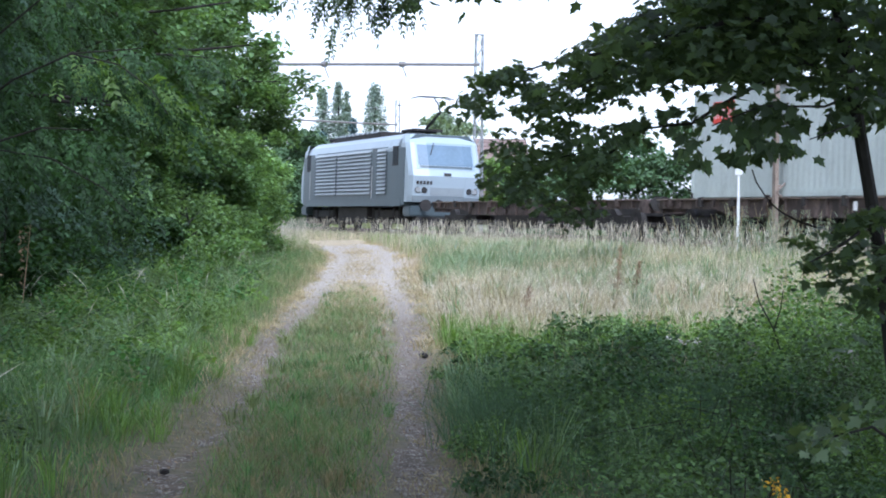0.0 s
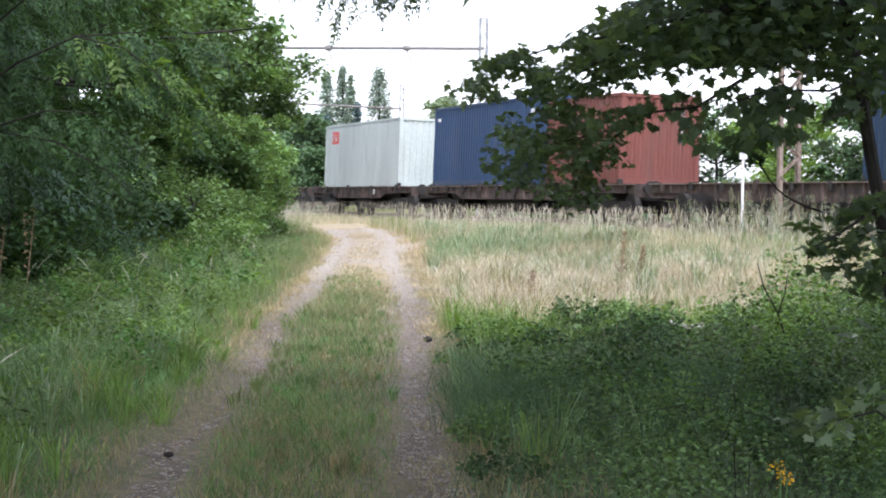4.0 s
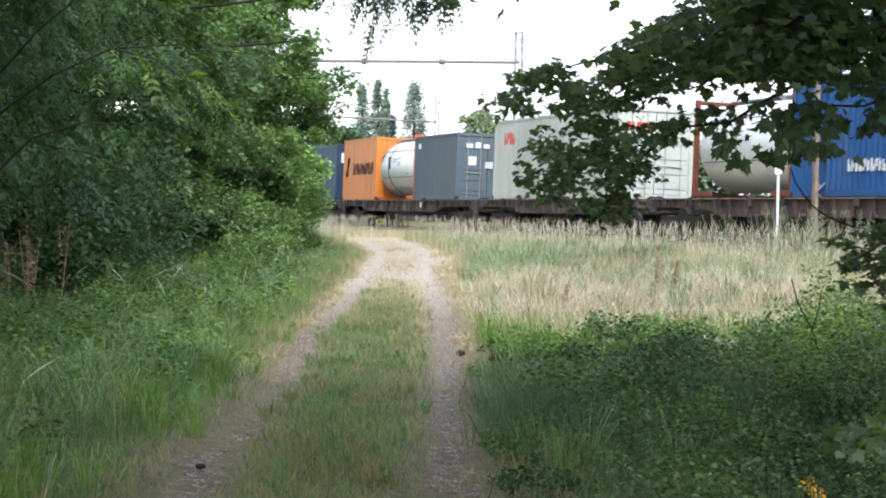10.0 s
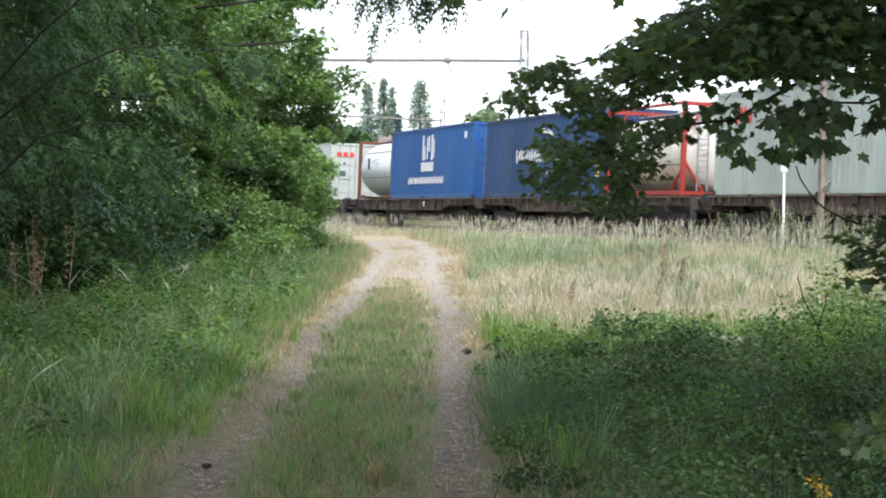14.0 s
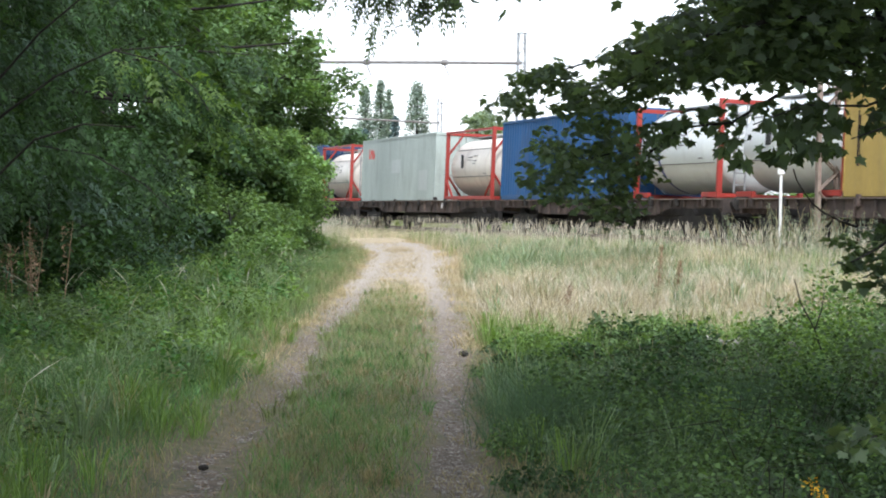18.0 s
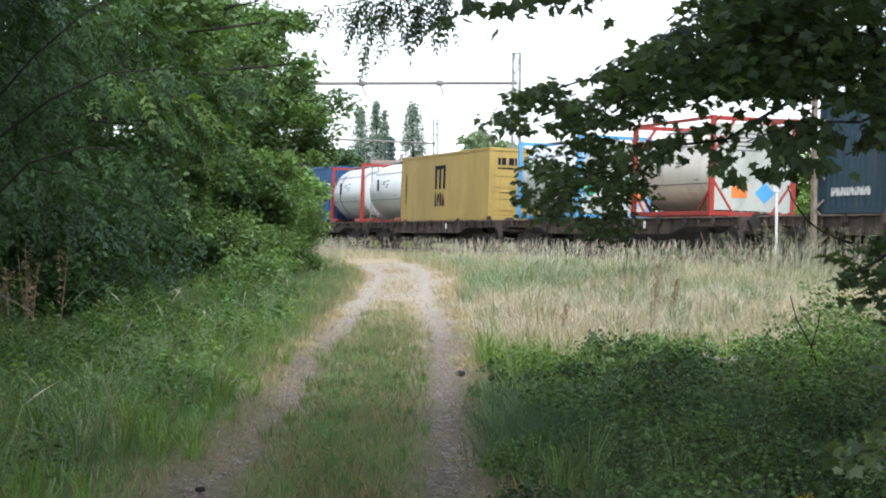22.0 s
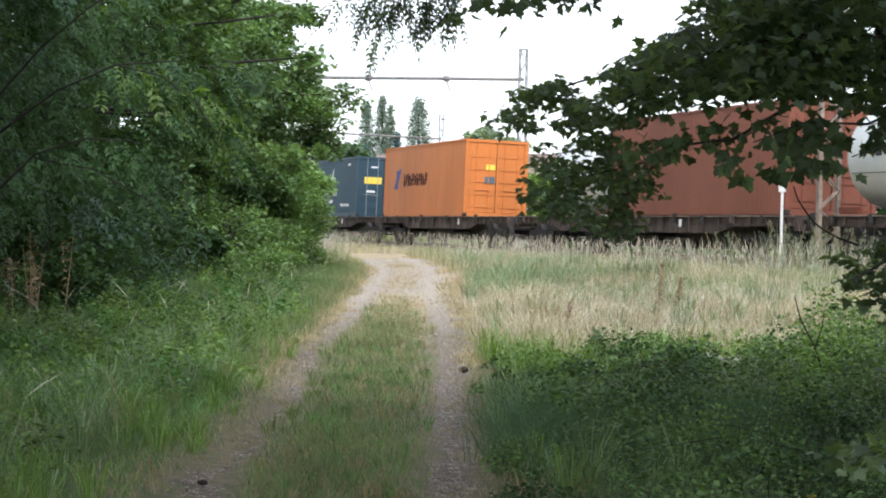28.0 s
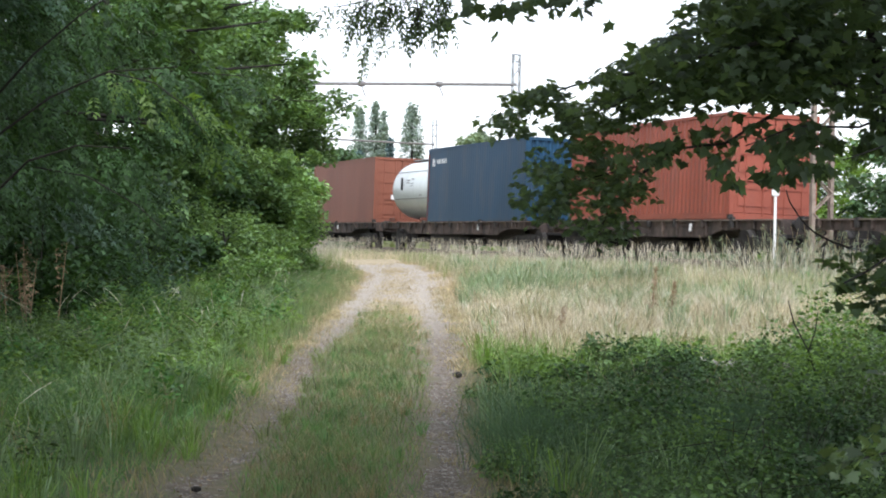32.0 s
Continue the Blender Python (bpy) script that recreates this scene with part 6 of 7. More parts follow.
    xy = scatter(rng, 16000, -2, 14, 18, 46, lambda x, y: near(x, y) * (0.15 + 0.85 * patchy(x, y, 1.0, 122)))
    grass("meadow_grass", xy, 0.50, 0.004, grass_seed, "bleached seeding meadow grass", 8, 0.5, True)
    # pale lodged patches where the straw lies flat and catches the light
    xy = scatter(rng, 2600, -1, 14, 24, 50, lambda x, y: meadow(x, y) * ease(23, 25, y) * ease(50, 44, y) * ease(0.55, 0.75, patchy(x, y, 0.75, 123)))
    tussocks("grass_tussock", xy, 44, 0.24, 0.006, grass_seed, "pale lodged straw in the dry meadow", 124, 0.22)
    xy = scatter(rng, 620, -1, 14, 24, 46, lambda x, y: meadow(x, y) * ease(23.5, 25, y) * patchy(x, y, 0.6, 91))
    tussocks("grass_tussock", xy, 44, 0.42, 0.007, grass_blue, "grey-green tussocks in the dry meadow", 92, 0.14)
    xy = scatter(rng, 900, -1, 14, 23, 44, lambda x, y: meadow(x, y) * ease(22.5, 24, y) * patchy(x, y, 0.7, 93))
    tussocks("grass_tussock", xy, 40, 0.38, 0.006, grass_tan, "dark straw tussocks in the dry meadow", 94, 0.16)
    middle = lambda x, y: meadow(x, y) * ease(34, 42, y + 0.3 * x) * ease(2.5, 6, flank(x, y))
    xy = scatter(rng, 260000, -3, 16, 26, 72, lambda x, y: middle(x, y) * (0.12 + 0.88 * ease(0.3, 0.65, patchy(x, y, 0.55, 71))))
    grass("meadow_grass", xy, 0.42, 0.008, grass_blue, "grey-green meadow grass", 9, 0.7)
    xy = scatter(rng, 120000, -3, 16, 26, 74, lambda x, y: middle(x, y) * (0.15 + 0.85 * ease(0.7, 0.35, patchy(x, y, 0.55, 71))))
    grass("meadow_grass", xy, 0.44, 0.006, grass_dry, "dry grass among the green", 10, 0.8)
    xy = scatter(rng, 380, -1, 5, 44, 66, lambda x, y: meadow(x, y) * ease(2.6, 4, flank(x, y)) * ease(0.4, 0.6, patchy(x, y, 0.5, 125)))
    tussocks("grass_tussock", xy, 60, 0.50, 0.011, grass_teal, "dense blue-green grass patch in the meadow", 126, 0.3)
    far = lambda x, y: np.clip(1 - ease(1.6, 0.9, np.abs(x - path_x(y))) * ease(82, 76, y), 0, 1) * (np.abs(x) < 1.2 + 0.24 * y) * ease(0.2, 0.7, flank(x, y)) * ease(7, 3.5, flank(x, y))
    xy = scatter(rng, 360000, -14, 18, 26, 100, far)
    grass("trackside_grass", xy, 0.34, 0.008, grass_dry, "tall dry grass along the foot of the ballast", 11, 0.6)
    xy = scatter(rng, 95000, -14, 18, 26, 100, lambda x, y: far(x, y) * (0.2 + 0.8 * patchy(x, y, 1.1, 66)))
    grass("trackside_grass", xy, 0.76, 0.0052, grass_seed, "tall seeding grass along the railway", 12, 0.2, True)
    xy = scatter(rng, 200000, -14, 18, 26, 100, lambda x, y: far(x, y) * (0.15 + 0.85 * patchy(x, y, 0.5, 6)))
    grass("trackside_grass", xy, 0.40, 0.009, grass_fresh, "green grass among the dry stems by the railway", 13, 0.4)


build_grass()


def build_bramble():
    rng = np.random.default_rng(21)
    root = thing("bramble_thicket", "dense low thicket of green bramble and nettle", "shrub", kind="stuff")
    area = lambda x, y: seen(x, y) * ease(0.85, 1.25, x - path_x(y) + 0.12 * np.sin(y * 2.1)) * ease(23.6, 20.0, y + 0.5 * np.sin(x * 2.2)) * ease(5.5, 6.5, y)
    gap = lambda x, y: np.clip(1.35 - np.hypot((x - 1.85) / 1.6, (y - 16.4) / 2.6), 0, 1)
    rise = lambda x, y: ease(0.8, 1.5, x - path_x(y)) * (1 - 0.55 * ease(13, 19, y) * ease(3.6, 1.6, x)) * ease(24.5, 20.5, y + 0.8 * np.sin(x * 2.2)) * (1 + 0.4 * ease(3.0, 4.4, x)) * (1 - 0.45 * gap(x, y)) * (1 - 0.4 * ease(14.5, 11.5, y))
    # a thin undergrowth, its dark leaf colour standing in for shade, then mounds of arching canes with their leaves on
    # the outside
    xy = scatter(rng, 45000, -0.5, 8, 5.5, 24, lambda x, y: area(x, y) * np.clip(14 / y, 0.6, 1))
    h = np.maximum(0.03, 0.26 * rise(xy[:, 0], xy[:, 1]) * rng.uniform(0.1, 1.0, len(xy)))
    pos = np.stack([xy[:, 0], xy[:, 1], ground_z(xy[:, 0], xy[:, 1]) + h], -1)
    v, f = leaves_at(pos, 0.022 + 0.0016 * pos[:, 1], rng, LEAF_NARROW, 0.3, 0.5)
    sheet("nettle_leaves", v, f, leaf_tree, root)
    mound = scatter(rng, 640, -0.3, 8, 6, 24, lambda x, y: area(x, y) * (0.25 + 0.75 * patchy(x, y, 1.5, 17)) * (1 - 0.85 * gap(x, y)) * (x - path_x(y) > 1.12 + 0.25 * ease(18, 24, y)))
    tops, kinds = [], []
    rng = np.random.default_rng(24)
    for x, y in mound:
        r, lift = min(rng.uniform(0.18, 0.5), max(0.15, x - float(path_x(y)) - 0.9)), float(rise(x, y)) * rng.uniform(0.25, 0.95) + 0.05
        n = int(4600 * r * r) + 110
        o = unit(rng.normal(0, 1, (n, 3)) * np.array([1, 1, 0.9]))
        o[:, 2] = 0.28 + 0.72 * np.abs(o[:, 2])
        shell = rng.uniform(0.4, 1.0, (n, 1)) ** 0.6 * (1 + 0.16 * np.sin(o[:, 0:1] * 5 + x * 9) * np.cos(o[:, 1:2] * 5 + y * 7))
        tops.append(np.concatenate([np.array([x, y, float(ground_z(x, y))]) + o * shell * np.array([r, r, lift]), o], -1))
        # more bright leaves at the back and right, painting the sunlit part
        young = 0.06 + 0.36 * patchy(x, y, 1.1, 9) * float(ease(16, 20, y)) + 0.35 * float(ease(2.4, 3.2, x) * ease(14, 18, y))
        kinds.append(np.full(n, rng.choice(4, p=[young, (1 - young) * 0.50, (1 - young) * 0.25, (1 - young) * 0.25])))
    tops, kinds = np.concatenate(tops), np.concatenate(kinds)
    for k, (nm, m, shape, size) in enumerate((("sunlit_bramble_leaves", leaf_fresh, LEAF_BROAD, 0.024), ("bramble_leaves", leaf_bramble, LEAF_BROAD, 0.026), ("nettle_leaves", leaf_mid, LEAF_NARROW, 0.032), ("elder_leaves", leaf_tree, LEAF_BROAD, 0.030))):
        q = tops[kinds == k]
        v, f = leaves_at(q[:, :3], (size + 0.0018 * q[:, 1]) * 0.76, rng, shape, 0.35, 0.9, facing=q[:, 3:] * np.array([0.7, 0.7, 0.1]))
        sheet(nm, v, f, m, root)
    bm = bmesh.new()
    inner = xy[xy[:, 0] - path_x(xy[:, 1]) > 1.9]
    for k in range(160):
        x, y = inner[rng.integers(len(inner))]
        z = float(ground_z(x, y))
        b = rng.uniform(0, 6.28)
        l = rng.uniform(0.3, 0.8)
        tube(bm, [(x, y, z), (x + 0.3 * l * math.cos(b), y + 0.3 * l * math.sin(b), z + 0.6 * l), (x + l * math.cos(b), y + l * math.sin(b), z + 0.5 * l)], 0.003, 0.0015, 4)
    part("bramble_canes", bm, twig_mat, root)
    # tufts that fray the back and the near edge of the thicket
    xy = scatter(rng, 900, -0.2, 7, 9, 26, lambda x, y: seen(x, y) * ease(0.95, 1.15, x - path_x(y)) * np.maximum(ease(19, 21, y) * ease(26, 23.5, y), ease(1.9, 1.3, x - path_x(y)) * ease(24, 21, y) * (0.2 + 0.8 * ease(14, 18, y))))
    tussocks("grass_tussock", xy, 34, 0.32, 0.005, grass_fresh, "yellow-green grass tufts fringing the bramble", 25, 0.14)
    xy = scatter(rng, 46, 0.6, 3.2, 14, 18, lambda x, y: np.clip(1.3 - np.hypot((x - 1.75) / 1.4, (y - 15.6) / 1.9), 0, 1))
    tussocks("grass_tussock", xy, 7, 0.40, 0.004, grass_tan, "dead pale blades arching over the hollow in the bramble", 27, 0.1, 1.5)
    xy = scatter(rng, 420, 0.4, 3.2, 11, 16, lambda x, y: ease(0.9, 1.3, x - path_x(y)) * ease(0.3, 0.7, patchy(x, y, 1.0, 28)))
    tussocks("grass_tussock", xy, 38, 0.34, 0.005, grass_blue, "blue-green grass tussocks before the bramble", 29, 0.08)
    # long grass in front, the shade put into its darker grass colour
    xy = scatter(rng, 60000, 0, 6, 6, 17, lambda x, y: area(x, y) * (0.08 + 0.92 * ease(0.4, 0.75, patchy(x, y, 0.9, 4))) * ease(17, 15, y) * (0.3 + 0.7 * ease(3.2, 2.0, x)))
    grass("shade_grass", xy, 0.36, 0.0048, grass_shade, "long blue-green grass in the shade", 22, 1.1)


build_bramble()


def build_left_trees():
    # leaf colours run from dark, for the shade, to bright at the sunlit end
    rows = [
        ("hedge_tree", 15.5, -6.6, 7.5, 3.1, 44000, leaf_tree, leaf_tree), ("hedge_tree", 22, -7.6, 10.0, 3.9, 54000, leaf_tree, leaf_grey), ("hedge_tree", 31, -8.3, 11.5, 4.2, 52000, leaf_tree, leaf_tree),
        ("hedge_tree", 41, -8.6, 11.2, 4.2, 44000, leaf_mid, leaf_tree), ("hedge_tree", 51, -8.6, 9.6, 4.0, 40000, leaf_mid, leaf_tree),
        ("hedge_tree", 60, -7.7, 9.0, 3.5, 60000, leaf_mid, leaf_hedge), ("hedge_tree", 67, -6.75, 6.5, 2.8, 62000, leaf_hedge, leaf_fresh), ("hedge_tree", 76, -9.5, 8, 4, 18000, leaf_tree, leaf_grey), ("hedge_tree", 84, -10.9, 11.5, 3.4, 16000, leaf_tree, leaf_grey), ("hedge_tree", 90, -14.5, 13.5, 4.5, 16000, leaf_tree, leaf_grey)]
    for k, (nm, y, x, h, r, n, m, m2) in enumerate(rows):
        broad_tree(nm, x, y, h, r, int(n * (2.0 if y < 40 else 1.7)), 0.10 if y < 40 else 0.165, m, "tall leafy hedgerow tree with dense green crown" if k != 5 else "bright green leafy shrub tree at the end of the hedge", 40 + k, lean=(0.4, 0), clump=0.5 if k < 5 else 0.72, shape=LEAF_BROAD, group="hedgerow trees", mats2=m2, skirt=0.3 if k == 6 else (0.25, 0.35, 0.6)[min(k, 2)], layer=0.6, pinnate=0.19 if k < 3 else 0.0, bare=0.8 if k == 6 else (1.15, 0.85, 0.5, 0.3, 0.2)[min(k, 4)])
    rng = np.random.default_rng(91)
    # dark arching boughs with hanging compound leaves, and one in brighter leaves that paint a sunlit patch
    arch = thing("arching_bough", "dark arching boughs reaching out of the hedge", "branch")
    for line, m in (((( -2.35, 0.35, 17.2), (-2.16, 0.63, 17.0), (-1.97, 0.85, 16.8), (-1.75, 1.04, 16.6), (-1.55, 1.18, 16.5)), leaf_tree),
                    (((-2.4, 0.22, 17.0), (-2.13, 0.46, 16.8), (-1.89, 0.64, 16.6), (-1.61, 0.77, 16.4), (-1.27, 0.80, 16.2)), leaf_tree),
                    (((-2.35, 0.0, 16.5), (-2.16, 0.16, 16.4), (-1.99, 0.33, 16.2), (-1.75, 0.41, 16.0), (-1.5, 0.40, 15.9)), leaf_tree),
                    (((-1.61, 0.77, 16.4), (-1.38, 0.72, 15.9), (-1.22, 0.60, 15.6), (-1.14, 0.48, 15.5)), leaf_fresh),
                    (((-1.6, 0.70, 19.5), (-1.3, 0.78, 19.2), (-0.95, 0.76, 19.0)), leaf_tree),
                    (((-1.95, 0.30, 16.6), (-1.7, 0.26, 16.2), (-1.45, 0.12, 15.9), (-1.32, 0.0, 15.8)), leaf_tree)):
        pts = [Vector((a * d / 10, d, EYE + b * d / 10)) for a, b, d in line]
        part("bough", tb(pts, *((0.007, 0.003) if m is leaf_fresh or line[0][0] == -1.95 else (0.014, 0.005)), 6), twig_mat, arch)
        n_ = 200 if m is leaf_fresh else 130
        P_ = np.array(pts)
        k_, t_ = rng.integers(0, len(P_) - 1, n_), rng.uniform(0, 1, (n_, 1))
        c_ = P_[k_] * (1 - t_) + P_[k_ + 1] * t_ + rng.normal(0, 1, (n_, 3)) * np.array([0.13, 0.16, 0.07]) + np.array([0.02, 0.42, -0.04])
        for c__, m__ in ((c_[:n_ // 2], m), (c_[n_ // 2:], leaf_tree)):
            v, f = pinnate_at(c__, 0.16, rng, np.tile([0.7, -0.35, -0.35], (len(c__), 1)))
            tagged(sheet("leaf_spray", v, f, m__, arch), kind="stuff")
    for k, (x, y) in enumerate(((-11.5, 27), (-12.2, 36), (-12.6, 45), (-12.8, 54), (-12.5, 64))):
        broad_tree("hedge_tree", x, y, 10.5, 4.6, 22000, 0.17, leaf_tree, "tall leafy tree in the second row of the hedge", 80 + k, clump=0.8, group="hedgerow trees", skirt=0.7)
    for k, (x, y, h, r, n) in enumerate(((-5.2, 27, 1.7, 1.1, 6000), (-5.6, 34, 2.0, 1.3, 6000), (-5.4, 42, 2.0, 1.3, 6000), (-5.2, 50, 1.9, 1.3, 6000), (-5.3, 57, 1.6, 1.2, 6000), (-5.5, 63, 1.4, 1.0, 5000), (-5.9, 65, 3.8, 1.5, 11000), (-5.35, 61, 6.6, 1.9, 42000), (-5.9, 55.5, 3.6, 1.7, 20000))):
        broad_tree("hedge_shrub", x, y, h, r, n, 0.10, leaf_hedge if k > 1 else leaf_grey if k % 2 else leaf_tree, "leafy shrub at the foot of the hedge", 60 + k, clump=0.4, category="shrub", group="hedge shrubs", skirt=0.6)


build_left_trees()


def build_canopy():
    """Unseen trees, added round the camera to shade the near part of the track."""
    for k, (x, y, h, r, lx, ly) in enumerate(((5.6, 1.5, 13, 6.0, -4.4, 6.0), (-5.8, 1.0, 13, 6.0, 3.0, 5.0), (6.6, 3.5, 14, 5.5, -2.8, 2.5))):
        broad_tree("shade_tree", x, y, h, r, (5200, 800, 600)[k], 0.28, leaf_tree, "unseen tall leafy tree leaning over to shade the near track", 330 + k, lean=(lx, ly), clump=1.0, group="shade trees", crown_from=0.45)
    for k, (x, y, h, r) in enumerate(((-7.6, 4, 12, 4.6), (8.4, 0.5, 13, 6.0), (-4.5, -6, 13, 6), (4.0, -8, 14, 6.5), (0.5, -14, 14, 6.5), (-10, -10, 13, 6), (10, -6, 13, 6), (-11, 13, 15, 6), (-12.5, 23, 15, 6), (-13, 33, 14, 5.5))):
        broad_tree("shade_tree", x, y, h, r, 5500 if k == 0 else 9000 if k < 7 else 17000, 0.30, leaf_tree, "unseen tall leafy tree added to shade the near track", 300 + k, lean=(-0.12 * x, 0), clump=1.0, group="shade trees", crown_from=0.42)


build_canopy()


def build_maple():
    """The maple whose boughs hang into the view."""
    rng = np.random.default_rng(77)
    root = thing("maple_tree", "dark-leaved maple with overhanging boughs beside the track", "tree")
    D = 11.0

    def at(a, b, d=D):
        return np.array((a * d / 10, d, EYE + b * d / 10))

    # boughs as (sideways, up) per ten metres of distance, with the distance
    boughs = [
        ([(2.42, -0.85, 11.4), (2.34, -0.2, 11.3), (2.28, 0.13, 11.2), (2.18, 0.67, 11.0), (2.09, 1.12, 10.9), (2.0, 1.6, 10.8)], 0.046, 0.03),
        ([(2.18, 0.68, 11.0), (1.95, 0.78, 10.8), (1.64, 0.62, 10.9), (1.40, 0.47, 11.0), (1.15, 0.44, 11.2), (0.97, 0.44, 11.4)], 0.015, 0.004),
        ([(1.15, 0.44, 11.2), (0.98, 0.30, 11.3), (0.84, 0.14, 11.4), (0.79, 0.02, 11.5)], 0.009, 0.004),
        ([(2.11, 0.98, 10.9), (1.62, 0.98, 10.6), (1.1, 0.84, 10.8), (0.66, 0.74, 11.2), (0.42, 0.66, 11.6)], 0.016, 0.0025),
        ([(1.2, 0.86, 10.8), (0.85, 0.64, 11.1), (0.6, 0.56, 11.4)], 0.006, 0.002),
        ([(0.97, 0.35, 11.3), (0.70, 0.28, 11.5), (0.52, 0.24, 11.6)], 0.005, 0.002),
        ([(2.29, 0.08, 11.2), (2.22, -0.06, 10.8), (2.10, -0.14, 10.6), (1.99, -0.20, 10.5)], 0.012, 0.004),
        ([(2.06, 1.36, 10.8), (1.4, 1.36, 9.8), (0.7, 1.22, 9.4), (0.1, 1.14, 9.2)], 0.012, 0.003),
        ([(2.19, 0.62, 11.0), (2.05, 0.56, 10.6), (1.74, 0.56, 10.4), (1.50, 0.46, 10.4)], 0.009, 0.003),
        ([(2.21, 0.52, 11.0), (2.17, 0.47, 10.4), (1.98, 0.40, 10.0)], 0.007, 0.003),
        ([(2.9, -2.1, 6.9), (2.6, -1.2, 6.8), (2.3, -1.0, 6.6), (2.0, -1.08, 6.5)], 0.010, 0.003),
    ]
    for k, (pts, r0, r1) in enumerate(boughs):
        line = [Vector(at(a, b, d)) for a, b, d in pts]
        if k == 0:
            line = [Vector((line[0].x + 0.1, line[0].y, -0.1))] + line
        part("trunk" if k == 0 else "bough", tb(line, r0, r1, 7), bark, root)
    pos = []

    def spray(points, n, spread, low=0.0, size=0.053, bunch=9):
        """Leaves in drooping bunches along a bough."""
        P_ = np.array([at(*p) for p in points])
        m = max(2, n // bunch)
        k = rng.integers(0, len(P_) - 1, m)
        q = rng.uniform(0, 1, (m, 1))
        c = P_[k] * (1 - q) + P_[k + 1] * q + rng.normal(0, 1, (m, 3)) * np.array([spread, spread * 1.2, spread * 0.75]) - np.array([0, 0, low])
        i = rng.integers(0, m, n)
        o = rng.normal(0, 1, (n, 3)) * np.array([0.055, 0.06, 0.022])
        o[:, 2] -= 0.5 * np.abs(o[:, 0])
        pos.append((c[i] + o * size / 0.06, size, 0.7, 0.55))

    def inside(poly, a, b):
        hit = np.zeros(len(a), bool)
        for (x0, y0), (x1, y1) in zip(poly, poly[1:] + poly[:1]):
            hit ^= ((y0 > b) != (y1 > b)) & (a < (x1 - x0) * (b - y0) / (y1 - y0 + 1e-9) + x0)
        return hit

    def foliage(poly, n, size, near, deep, spread, gap, bunch, droop=0.55, flat=0.4):
        """Leaves in flat tiers within an outline seen from the track, with holes between the tiers."""
        lo, hi = np.min(poly, 0), np.max(poly, 0)
        m = n // bunch * 6
        a, b = rng.uniform(lo[0], hi[0], m), rng.uniform(lo[1], hi[1], m)
        ok = inside(poly, a, b) & (patchy(a, b * 1.9, 16, len(pos) + 3) > gap)
        a, b = a[ok][:n // bunch], b[ok][:n // bunch]
        d = rng.uniform(near, deep, len(a))
        c = np.stack([a * d / 10, d, EYE + b * d / 10], -1)
        i = rng.integers(0, len(c), n)
        o = rng.normal(0, 1, (n, 3)) * np.array([spread, spread * 1.3, spread * 0.22])
        o[:, 2] -= 0.35 * np.abs(o[:, 0])
        pos.append((c[i] + o, size, droop, flat))

    foliage([(0.26, 0.62), (0.31, 0.68), (0.46, 0.75), (0.75, 0.79), (0.88, 0.86), (1.03, 0.93), (1.16, 0.91), (1.13, 0.72), (1.0, 0.58), (0.75, 0.50), (0.59, 0.53), (0.39, 0.50), (0.28, 0.55)], 1500, 0.050, 11.0, 11.9, 0.055, 0.36, 7)
    foliage([(0.40, 0.25), (0.47, 0.42), (0.67, 0.48), (0.83, 0.49), (0.98, 0.36), (1.02, 0.26), (0.95, 0.14), (0.91, 0.0), (0.79, -0.05), (0.70, 0.06), (0.50, 0.08), (0.42, 0.16)], 2000, 0.043, 11.0, 11.9, 0.055, 0.30, 7)
    foliage([(0.72, 0.5), (1.0, 0.58), (1.27, 0.55), (1.68, 0.60), (1.68, 0.47), (1.27, 0.41), (1.03, 0.37), (0.83, 0.40)], 270, 0.060, 10.6, 11.4, 0.05, 0.4, 6, 0.9, 0.6)
    foliage([(0.86, 0.77), (1.03, 0.93), (1.21, 1.03), (1.29, 1.19), (1.9, 1.2), (1.9, 0.70), (1.63, 0.72), (1.27, 0.68), (1.08, 0.66), (0.94, 0.70)], 3900, 0.068, 10.2, 12.6, 0.10, 0.10, 8)
    foliage([(1.36, 0.44), (1.49, 0.53), (1.8, 0.6), (2.12, 0.60), (2.24, 0.40), (2.07, 0.37), (1.8, 0.32), (1.5, 0.27), (1.39, 0.31)], 200, 0.080, 10.3, 11.0, 0.05, 0.42, 4, 1.3, 0.9)
    foliage([(1.83, -0.2), (1.91, -0.09), (2.15, 0.02), (2.45, 0.08), (2.45, -0.40), (2.2, -0.33), (2.03, -0.26)], 330, 0.066, 10.5, 11.2, 0.06, 0.2, 6)
    spray([(2.26, 0.05, 11.0), (2.22, -0.2, 10.7), (2.26, -0.5, 10.9)], 130, 0.09, 0.0, 0.07)
    spray(boughs[7][0][1:3], 46, 0.04, -0.05, 0.07, 5)
    spray(boughs[7][0][2:], 60, 0.03, 0.0, 0.078, 6)
    for a, b in ((0.02, 1.06), (0.06, 1.05), (0.13, 1.07), (0.15, 1.04), (0.27, 1.10), (0.29, 1.01), (0.41, 1.08), (0.43, 1.06), (0.53, 1.09), (0.68, 1.12), (0.70, 1.10)):
        pos.append((np.array([at(a, b, 9.3)]) + rng.normal(0, 0.006, (1, 3)), 0.082, 0.9, 0.25))
    spray([(2.28, -0.92, 6.6), (2.12, -1.0, 6.5), (1.97, -1.10, 6.4)], 60, 0.05, 0.0, 0.05, 6)
    # the dense upper crown, in clumps
    k = 560
    a = rng.uniform(1.45, 2.75, k)
    lower = 0.76 + 0.05 * np.sin(a * 7) - 0.08 * ease(1.7, 2.1, a) - 0.16 * ease(1.95, 2.15, a)
    b = lower + (1.6 - lower) * rng.uniform(0, 1, k)
    d = rng.uniform(10.2, 13.0, len(a))
